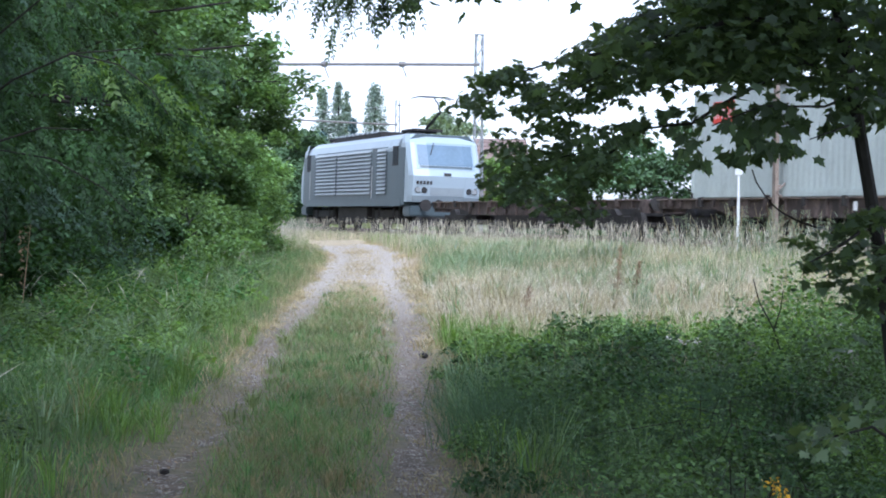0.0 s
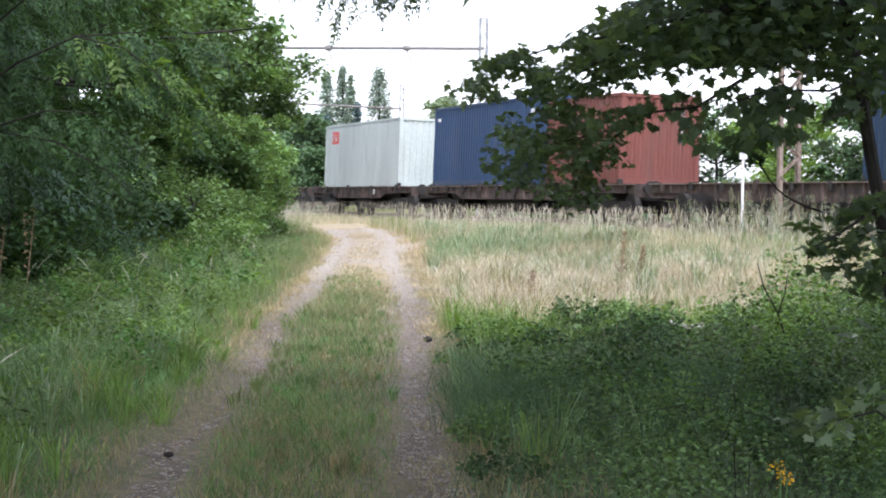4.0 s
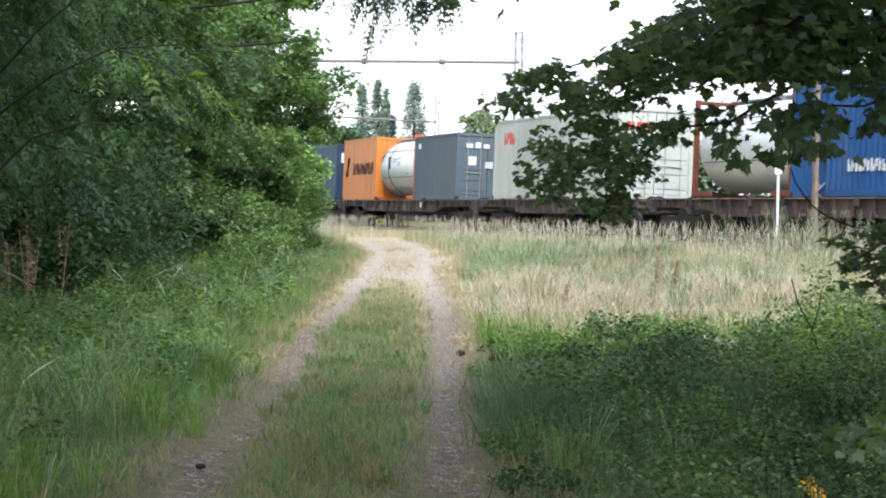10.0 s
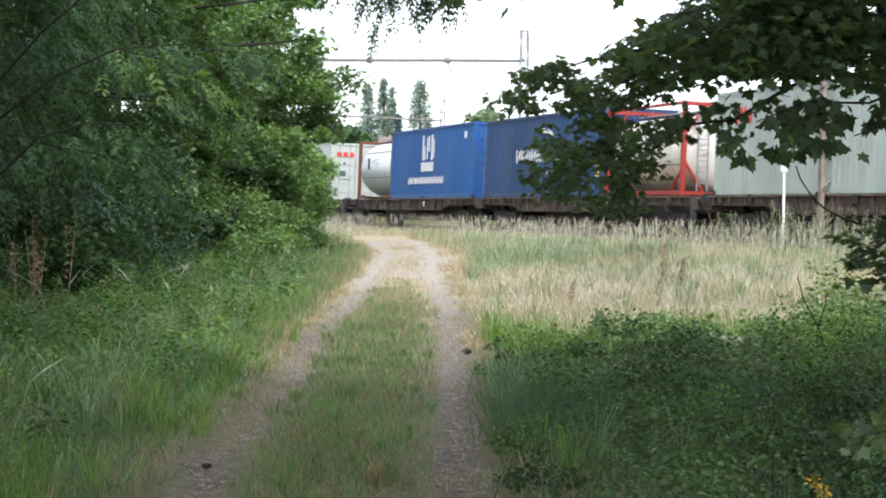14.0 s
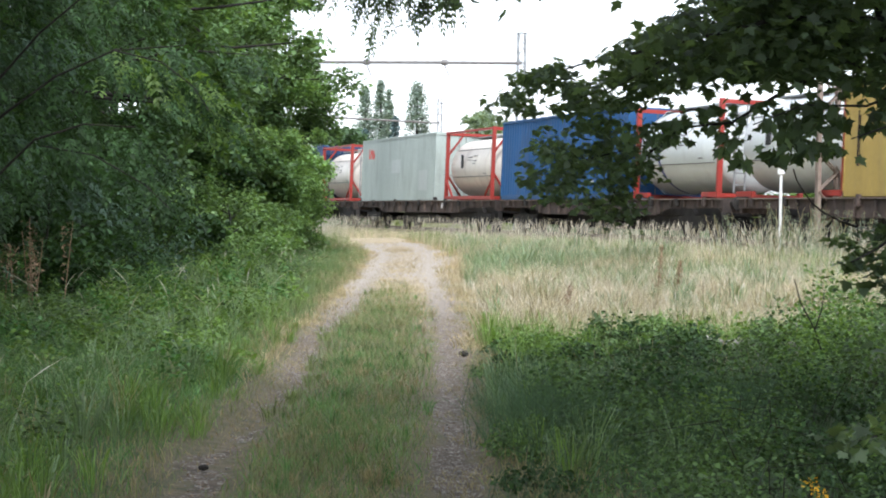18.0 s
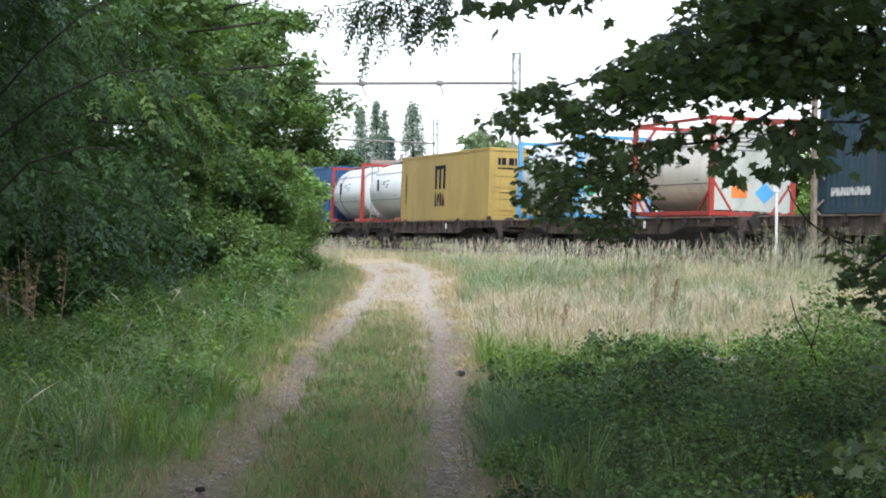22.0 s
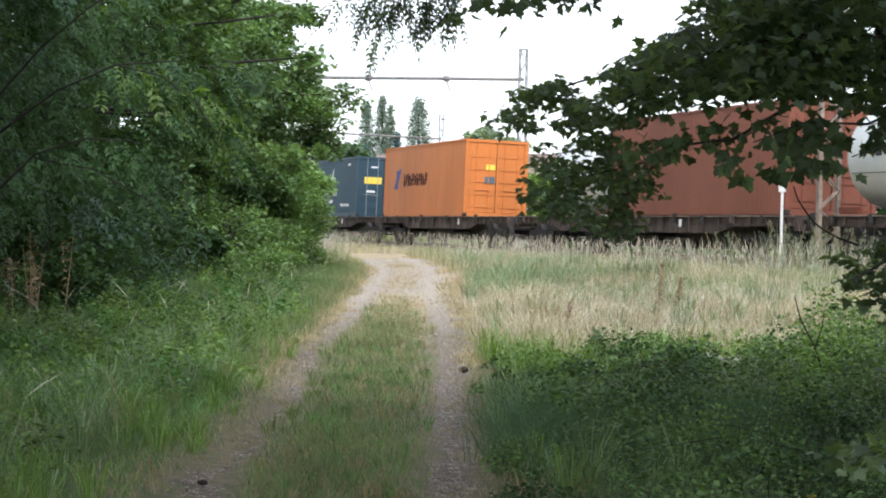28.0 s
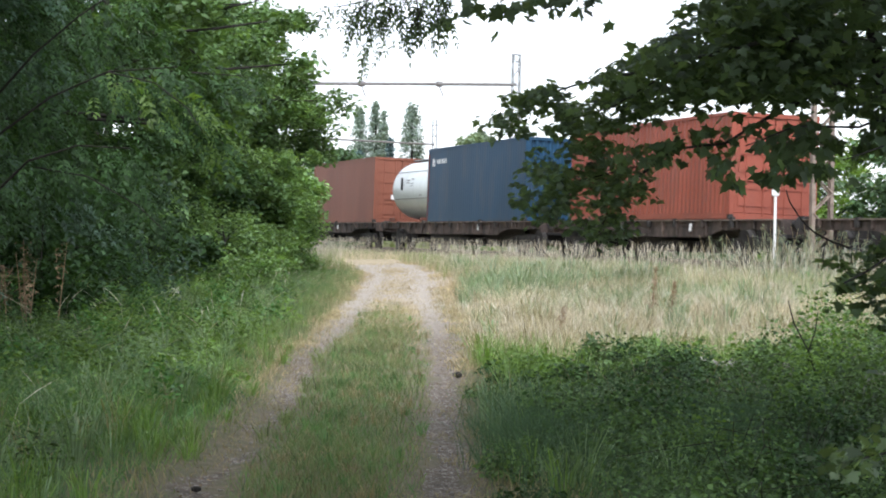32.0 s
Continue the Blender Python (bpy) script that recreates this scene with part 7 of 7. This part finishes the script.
    c = np.stack([a * d / 10, d, EYE + b * d / 10], -1)
    q = rng.integers(0, len(c), 7000)
    pos.append((c[q] + rng.normal(0, 1, (7000, 3)) * np.array([0.10, 0.12, 0.045]), 0.070, 0.6, 0.5))
    # the crown goes on above, unseen, added to shade the bramble
    q = rng.uniform(0, 1, (60, 3)) * np.array([2.2, 5.5, 4.6]) + np.array([0.5, 8.6, 4.6])
    i = rng.integers(0, len(q), 2600)
    v, f = leaves_at(q[i] + rng.normal(0, 0.28, (2600, 3)), 0.19, rng, MAPLE, 0.5, 0.5)
    tagged(sheet("unseen_upper_crown", v, f, leaf_maple, root), kind="stuff")
    for a0, a1 in (((2.2, 10.8, 3.2), (1.8, 11.4, 8.0)), ((2.1, 10.9, 4.2), (3.6, 12.6, 7.6)), ((2.0, 11.0, 4.6), (0.9, 13.0, 7.2))):
        part("bough", tb([a0, Vector(a0).lerp(Vector(a1), 0.5) + Vector((0.1, 0.1, 0.1)), a1], 0.03, 0.01, 6), bark, root)
    # the leaves at the tips are parts of their own, the rest is one crown
    single = np.concatenate([c[::8] for c, *_ in pos[:4]])[:285]
    meshes = []
    for k in range(4):
        me = bpy.data.meshes.new("leaf")
        bend = rng.uniform(0.5, 1.8)
        me.from_pydata([(x, y, z * bend) for x, y, z in MAPLE.tolist()], [], [list(range(len(MAPLE)))])
        me.materials.append(leaf_maple)
        meshes.append(me)
    for k, c in enumerate(single):
        ob = new("leaf", meshes[k % 4])
        ob.parent = root
        r = 0.056 * rng.uniform(0.6, 1.3)
        ob.matrix_basis = pose(*c, rng.normal(0, 50), rng.uniform(10, 80), rng.uniform(0, 360)) @ Matrix.Diagonal((r, r, r, 1))
    vs, fs, n = [], [], 0
    for i, (c, size, droop, flat) in enumerate(pos):
        if i < 4:
            c = np.delete(c, np.arange(0, len(c), 8), 0)
        v, f = leaves_at(c, size, rng, MAPLE, droop, flat)
        vs.append(v)
        fs.append(f + n)
        n += len(v)
    crown = sheet("crown", np.concatenate(vs), np.concatenate(fs), leaf_maple, root)
    tagged(crown, kind="stuff")


build_maple()


# ---- the country behind the line ----
def columnar(name, x, y, h, w, n, mat, label, seed, cone=False, size=0.35, base=0.0, category="tree", group=""):
    """A poplar or a spruce: a narrow crown of many clumps round a straight trunk."""
    rng = np.random.default_rng(seed)
    root = thing(name, label, category, group)
    z0 = float(ground_z(x, y)) - 0.1
    part("trunk", tb([(x, y, z0), (x + 0.1, y, z0 + h * 0.5), (x, y, z0 + h * 0.97)], 0.02 * h, 0.004 * h, 7), bark, root)
    k = 150
    f = rng.uniform(0.08, 1, k) ** 0.8
    prof = (1 - f) ** 0.85 if cone else np.sin(np.pi * np.clip(f, 0, 1) ** 0.75) ** 0.7
    r = w / 2 * np.maximum(prof, 0.06) * rng.uniform(0.55, 1.1, k)
    a = rng.uniform(0, 2 * np.pi, k)
    c = np.stack([x + r * np.cos(a) * 0.75, y + r * np.sin(a) * 0.75, z0 + h * f], -1)
    q = rng.integers(0, k, n)
    o = unit(rng.normal(0, 1, (n, 3))) * rng.uniform(0, 1, (n, 1)) ** 0.5
    pos = c[q] + o * np.array([1, 1, 1.6 if not cone else 0.5]) * (w * 0.16)
    v, fc = leaves_at(pos, size, rng, LEAF_BROAD, -0.2 if not cone else 0.3, 0.8)
    sheet("crown", v, fc, mat, root)
    return root


def build_house(x, y, w, d, eave, ridge, turn, wall_c, roof_c, label, seed, window=True):
    root = thing("house", label, "house")
    root.matrix_basis = pose(x, y, 0, 0, 0, turn)
    wall_m = surface("render_%d" % seed, wall_c, 0.85, 0, 1.0, 0.1, 30, 0.2)
    roof_m = surface("roof_tiles_%d" % seed, roof_c, 0.85, 0, 0.6, 0.2, 5, 0.3)
    bm = bmesh.new()
    lo = [bm.verts.new((sx * w / 2, sy * d / 2, z)) for sx in (-1, 1) for sy in (-1, 1) for z in (0, eave)]
    g = [bm.verts.new((sx * w / 2, 0, ridge)) for sx in (-1, 1)]
    bm.faces.new((lo[0], lo[1], g[0], lo[3], lo[2]))
    bm.faces.new((lo[4], lo[5], g[1], lo[7], lo[6]))
    bm.faces.new((lo[0], lo[4], lo[5], lo[1]))
    bm.faces.new((lo[2], lo[3], lo[7], lo[6]))
    part("wall", bm, wall_m, root)
    for s in (-1, 1):
        bm = bmesh.new()
        over = 0.35
        ey, ez = s * (d / 2 + over), eave - over * (ridge - eave) / (d / 2)
        n = 14
        rows = []
        for k in range(n):
            for q, up in ((k / n, 0.10), ((k + 1) / n, 0.03)):
                yy, zz = ey * (1 - q), ez + (ridge - ez) * q + up
                rows.append([bm.verts.new((sx * (w / 2 + over), yy, zz)) for sx in (-1, 1)])
        rows.insert(0, [bm.verts.new((sx * (w / 2 + over), ey, ez)) for sx in (-1, 1)])
        for p, q in zip(rows, rows[1:]):
            bm.faces.new((p[0], p[1], q[1], q[0]))
        roof = part("roof", bm, roof_m, root)
        if s < 0 and window:
            zc = eave + (ridge - eave) * 0.4
            yc = -(d / 2) * 0.6
            slope = math.degrees(math.atan2(ridge - eave, d / 2))
            sky_w = part("skylight", bx(-0.36, 0.36, -0.4, 0.4, 0, 0.1), white_mark, roof)
            sky_w.matrix_basis = pose(-w * 0.18, yc, zc + 0.12, slope, 0, 0)
    for k, xx in enumerate(np.linspace(-w * 0.3, w * 0.3, 3)):
        wn_ = part("window", bx(xx - 0.5, xx + 0.5, -d / 2 - 0.05, -d / 2 + 0.05, 1.0, 2.3), white_mark, root)
        part("pane", bx(xx - 0.42, xx + 0.42, -d / 2 - 0.062, -d / 2 - 0.052, 1.08, 2.22), glass_dark, wn_)
    return root


def build_beyond():
    columnar("poplar", -11.6, 300, 19.4, 4.2, 6200, leaf_poplar_hazy, "tall slender poplar on the skyline", 101, group="poplars")
    columnar("poplar", -9.3, 300, 20.4, 3.4, 6200, leaf_poplar_hazy, "tall slender poplar on the skyline", 102, group="poplars")
    columnar("poplar", -8.2, 304, 19.6, 2.6, 4200, leaf_poplar_hazy, "tall slender poplar on the skyline", 104, group="poplars")
    columnar("poplar", -4.0, 300, 20.0, 5.6, 8000, leaf_poplar_hazy, "broad columnar poplar on the skyline", 103, group="poplars")
    columnar("spruce", -8.0, 200, 9.6, 4.0, 5000, leaf_spruce, "blue-green spruce behind the railway", 105, True, 0.3)
    columnar("spruce", -5.0, 210, 11.3, 2.6, 2600, leaf_spruce, "young blue-green spruce behind the railway", 106, True, 0.3)
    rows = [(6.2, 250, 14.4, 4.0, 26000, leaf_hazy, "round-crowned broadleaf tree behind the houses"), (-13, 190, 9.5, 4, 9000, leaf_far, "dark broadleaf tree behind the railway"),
            (-17, 180, 10, 4.5, 9000, leaf_far, "dark broadleaf tree behind the railway"), (-7.1, 150, 7.7, 1.9, 12000, leaf_far, "dark broadleaf tree behind the railway"), (-10.8, 160, 8.7, 3.0, 10000, leaf_far, "dark broadleaf tree behind the railway"),
            (-22, 185, 11, 5, 8000, leaf_far, "dark broadleaf tree behind the railway")]
    for k, (x, y, h, r, n, m, lab) in enumerate(rows):
        broad_tree("tree", x, y, h, r, n, 0.5 if y > 240 else 0.36, m, lab, 120 + k, clump=1.0, group="trees behind the railway", skirt=0.5)
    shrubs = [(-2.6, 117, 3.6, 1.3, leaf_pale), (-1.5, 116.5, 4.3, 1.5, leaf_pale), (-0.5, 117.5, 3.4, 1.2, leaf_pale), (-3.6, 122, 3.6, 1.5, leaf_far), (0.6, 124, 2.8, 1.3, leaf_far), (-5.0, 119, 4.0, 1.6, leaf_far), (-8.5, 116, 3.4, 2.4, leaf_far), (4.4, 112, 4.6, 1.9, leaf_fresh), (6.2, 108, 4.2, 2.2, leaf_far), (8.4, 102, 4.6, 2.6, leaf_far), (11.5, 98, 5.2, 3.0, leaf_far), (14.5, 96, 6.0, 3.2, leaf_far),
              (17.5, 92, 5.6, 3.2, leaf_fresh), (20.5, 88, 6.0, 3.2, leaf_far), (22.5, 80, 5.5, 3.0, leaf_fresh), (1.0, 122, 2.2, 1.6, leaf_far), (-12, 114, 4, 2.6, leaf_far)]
    for k, (x, y, h, r, m) in enumerate(shrubs):
        broad_tree("shrub", x, y, h, r, 15000 if r < 2.4 else 19000, 0.22 if r < 2.4 else 0.25, m, "bushy green shrub behind the tracks", 140 + k, clump=0.6, category="shrub", group="shrubs behind the tracks", skirt=1.2, crown_from=0.02)
    # roof colours are lightened and greyed to hold the haze of distance
    build_house(5.9, 172, 8.4, 9.0, 3.4, 8.0, 7, (0.62, 0.58, 0.52), (0.205, 0.15, 0.13), "rendered house with a steep red-brown tiled roof", 1)
    build_house(-3.2, 185, 5.2, 8.0, 4.0, 8.1, -6, (0.60, 0.57, 0.52), (0.20, 0.145, 0.125), "house with a low red tiled roof behind shrubs", 2, False)


build_beyond()


# ---- small things ----
def build_small():
    rng = np.random.default_rng(5)

    def gz(x, y):
        return float(ground_z(x, y))

    # stones on the ruts
    rock = surface("loose_stone", (0.27, 0.25, 0.23), 0.9, 0, 8, 0.3, 60, 0.4, per=0.35)
    shapes = []
    for k in range(5):
        bm = bmesh.new()
        bmesh.ops.create_icosphere(bm, subdivisions=1, radius=1)
        for v in bm.verts:
            v.co = Vector((v.co.x, v.co.y * 0.8, v.co.z * 0.55)) * (1 + 0.25 * noise.noise(v.co * 2 + Vector((k * 7, 0, 0))))
        me = bpy.data.meshes.new("stone")
        bm.to_mesh(me)
        bm.free()
        me.materials.append(rock)
        shapes.append(me)
    gravel = thing("loose_gravel", "scattered pale stones lying in the wheel ruts", "stones", kind="stuff")
    for k in range(300):
        y = 8.5 + 30 * rng.uniform(0, 1) ** 1.8
        side = rng.choice((-0.74, 0.74))
        x = float(path_x(y)) + side + rng.normal(0, 0.13)
        ob = new("stone", shapes[k % 5])
        ob.parent = gravel
        r = rng.uniform(0.006, 0.016) * (1 + 0.5 * (rng.uniform() > 0.93))
        ob.matrix_basis = pose(x, y, gz(x, y) - 0.03 + r * 0.2, rng.uniform(-20, 20), rng.uniform(-20, 20), rng.uniform(0, 360)) @ Matrix.Diagonal((r, r, r, 1))
    # dark clod and one larger stone
    for x, y, r, nm, lab in ((-0.08, 28.0, 0.05, "field_stone", "fist-sized grey stone lying on the track"), (0.24, 21.0, 0.06, "clod", "dark clump of earth and weed beside the rut"), (-1.34, 11.7, 0.035, "clod", "dark clod of earth in the wheel rut")):
        ob = tagged(new(nm, shapes[2].copy()), lab, "stone" if nm == "field_stone" else "clod")
        if nm == "clod":
            ob.data.materials[0] = bark
        ob.matrix_basis = pose(x, y, gz(x, y) + r * 0.1, 0, 0, 40) @ Matrix.Diagonal((r, r, r, 1))
    # rust-brown dock stalks in the meadow
    for x, y, h in ((3.30, 31.5, 1.0), (3.62, 31.8, 0.75), (1.62, 27.0, 0.55)):
        root = thing("dock_plant", "dead rust-brown dock stalk in the meadow", "weed", "dock plants")
        z = gz(x, y)
        part("stalk", tb([(x, y, z), (x + 0.03, y, z + h * 0.5), (x + 0.07, y, z + h)], 0.010, 0.005, 5), dry_stem, root)
        n = 320
        q = rng.uniform(0.35, 1, n)
        pos = np.stack([x + 0.07 * q + rng.normal(0, 0.05, n) * (1.2 - q), np.full(n, y) + rng.normal(0, 0.022, n), z + h * q], -1)
        v, f = leaves_at(pos, 0.03, rng, LEAF_BROAD, 0.2, 1.0)
        tagged(sheet("seed_head", v, f, dry_stem, root), kind="stuff")
    # nettles and young shoots that stand out of the back of the thicket
    for k in range(22):
        x, y = rng.uniform(0.9, 5.6), 22.2 + rng.normal(0, 0.8)
        if x > 4.2:
            y -= 1.5
        h = rng.uniform(0.2, 0.5) * (1.3 if x > 4.2 else 1.0)
        root = thing("nettle_clump", "leafy green nettles standing out of the bramble", "weed", "nettle clumps")
        z = gz(x, y)
        st = rng.normal(0, 0.24, (9, 2))
        n = 260
        i = rng.integers(0, 9, n)
        q = rng.uniform(0.25, 1, n)
        pos = np.stack([x + st[i, 0] * (0.6 + 0.6 * q), y + st[i, 1] * (0.6 + 0.6 * q), z + h * q * (0.72 + 0.28 * np.cos(i * 1.7))], -1) + rng.normal(0, 0.02, (n, 3))
        v, f = leaves_at(pos, 0.066, rng, LEAF_BROAD, 0.5, 0.5)
        tagged(sheet("foliage", v, f, leaf_fresh if k % 3 else leaf_bramble, root), kind="stuff")
        for j in range(5):
            part("stem", tb([(x + st[j, 0] * 0.6, y + st[j, 1] * 0.6, z), (x + st[j, 0] * 1.2, y + st[j, 1] * 1.2, z + h * (0.72 + 0.28 * math.cos(j * 1.7)))], 0.005, 0.003, 4), grass_green, root)
    # grey-green wormwood clumps near the marker post
    for k, (x, y, h) in enumerate(((7.3, 44.5, 1.25), (7.9, 43.5, 1.3), (6.9, 43.0, 1.1), (8.5, 45.0, 1.2), (9.0, 44.0, 1.2), (7.6, 41.5, 1.0), (6.2, 44.0, 1.1), (8.2, 41.0, 1.0))):
        root = thing("wormwood", "tall grey-green wormwood clump in the dry grass", "weed", "wormwood clumps")
        z = gz(x, y)
        n = 1700
        st = rng.normal(0, 0.28, (14, 2))
        i = rng.integers(0, 14, n)
        q = rng.uniform(0.1, 1, n)
        pos = np.stack([x + st[i, 0] * (0.5 + q) + rng.normal(0, 0.03, n), y + st[i, 1] * (0.5 + q) + rng.normal(0, 0.03, n), z + h * q * (0.75 + 0.25 * np.cos(i))], -1)
        v, f = leaves_at(pos, 0.042, rng, LEAF_NARROW, -0.6, 0.8)
        sheet("foliage", v, f, leaf_worm, root)
        for j in range(7):
            part("stem", tb([(x + st[j, 0] * 0.5, y + st[j, 1] * 0.5, z), (x + st[j, 0] * 1.5, y + st[j, 1] * 1.5, z + h)], 0.006, 0.003, 4), grass_tan, root)
    # a bent dead branch that crosses the mast
    root = thing("dead_branch", "bent dark dead branch hanging among the maple leaves", "branch")
    D = 11.6

    def at(a, b):
        return (a * D / 10, D, EYE + b * D / 10)

    part("branch_wood", tb([at(1.70, 0.25), at(1.72, 0.19), at(1.76, 0.13), at(1.80, 0.08), at(1.85, 0.04), at(1.93, 0.0), at(2.02, -0.03)], 0.004, 0.007, 6), twig_mat, root)
    # bare forked twig above the bramble
    root = thing("dead_twig", "bare dark forked twig sticking out of the bramble", "twig")
    x, y = 2.95, 16.2
    z = gz(x, y) + 0.2
    part("twig_stem", tb([(x + 0.12, y, z), (x, y, z + 0.36), (x - 0.12, y, z + 0.58), (x - 0.17, y, z + 0.76)], 0.008, 0.004, 5), twig_mat, root)
    part("twig_fork", tb([(x, y, z + 0.36), (x + 0.05, y, z + 0.52), (x + 0.07, y, z + 0.68)], 0.006, 0.003, 5), twig_mat, root)
    # yellow ragwort at the bottom of the thicket
    for x, y, h in ((1.22, 6.7, 0.60), (1.25, 6.75, 0.56)):
        root = thing("ragwort", "small yellow-flowered ragwort at the edge of the bramble", "flower", "ragwort flowers")
        z = gz(x, y)
        part("stem", tb([(x, y, z), (x + 0.01, y, z + h)], 0.004, 0.003, 5), grass_green, root)
        pos = np.stack([x + rng.normal(0, 0.013, 40), y + rng.normal(0, 0.013, 40), z + h + rng.normal(0, 0.013, 40)], -1)
        v, f = leaves_at(pos, 0.012, rng, LEAF_BROAD, 0.0, 1.0)
        sheet("flower_head", v, f, yellow_petal, root)
    # broken concrete at the edge of the thicket
    conc = surface("old_concrete", (0.33, 0.31, 0.28), 0.95, 0, 5, 0.3, 40, 0.5, GRIME, 0.5)
    for x, y, w, h, r in ((2.75, 20.6, 0.3, 0.15, 5), (3.1, 20.8, 0.34, 0.12, -12), (3.45, 20.7, 0.26, 0.13, 20), (4.05, 18.5, 0.34, 0.16, 12), (4.6, 22.0, 0.5, 0.22, -20), (4.2, 23.5, 0.4, 0.15, 30)):
        z = gz(x, y)
        bm = bx(-w / 2, w / 2, -w * 0.35, w * 0.35, 0, h + 0.14, bevel=0.03)
        for v in bm.verts:
            v.co += Vector((rng.normal(0, 0.012), rng.normal(0, 0.012), rng.normal(0, 0.012)))
        ob = tagged(part("concrete_block", bm, conc), "broken grey concrete block among the weeds", "concrete block", "broken concrete")
        ob.matrix_basis = pose(x, y, z - 0.02, 6, 4, r)
    # brown dead stems at the foot of the hedge
    for k in range(7):
        x, y = -5.05 + rng.normal(0, 0.22), 25.0 + rng.normal(0, 0.5)
        root = thing("dead_stalk", "dead brown weed stalk at the foot of the hedge", "weed", "dead stalks")
        z, h = gz(x, y), rng.uniform(0.6, 1.2)
        part("stalk", tb([(x, y, z), (x + rng.normal(0, 0.08), y, z + h)], 0.009, 0.004, 5), dry_stem, root)
        pos = np.stack([np.full(60, x) + rng.normal(0, 0.04, 60), np.full(60, y), z + h * rng.uniform(0.4, 1, 60)], -1)
        v, f = leaves_at(pos, 0.06, rng, LEAF_NARROW, 0.6, 0.8)
        sheet("withered_leaves", v, f, dry_stem, root)
    # thin hanging sprays of a robinia above the track
    root = thing("robinia_spray", "thin hanging twigs with small leaflets above the track", "branch")
    D2 = 8.6
    tops = [(-0.30, 1.19, -0.46, 0.96), (-0.22, 1.18, -0.37, 0.91), (-0.20, 1.20, -0.26, 0.97), (-0.12, 1.20, -0.14, 1.0), (-0.06, 1.18, -0.10, 0.97), (0.0, 1.2, 0.02, 1.04), (-0.25, 1.2, -0.40, 1.08), (-0.15, 1.16, -0.30, 1.05), (0.08, 1.2, 0.0, 1.08), (-0.34, 1.14, -0.55, 1.10)]
    for a0, b0, a1, b1 in tops:
        m = (a0 * 0.55 + a1 * 0.45 + rng.normal(0, 0.02), b0 * 0.45 + b1 * 0.55 + rng.normal(0, 0.015))
        d = D2 + rng.normal(0, 0.12, 3)
        pts = [(a * q / 10, q, EYE + b * q / 10) for (a, b), q in zip(((a0, b0), m, (a1, b1)), d)]
        part("twig", tb(pts, 0.0035, 0.0012, 4), twig_mat, root)
        q = rng.uniform(0.05, 1, 17)
        P_ = np.array(pts)
        pos = P_[0] * ((1 - q) ** 2)[:, None] + P_[1] * (2 * q * (1 - q))[:, None] + P_[2] * (q ** 2)[:, None] + rng.normal(0, 0.012, (17, 3))
        out = np.stack([rng.normal(-0.25, 0.7, 17), rng.normal(0, 0.5, 17), rng.normal(-0.6, 0.35, 17)], -1)
        v, f = pinnate_at(pos, 0.085, rng, out, 5, 0.32, 0.5)
        tagged(sheet("leaflet_spray", v, f, leaf_maple, root), kind="stuff")


build_small()
motions()
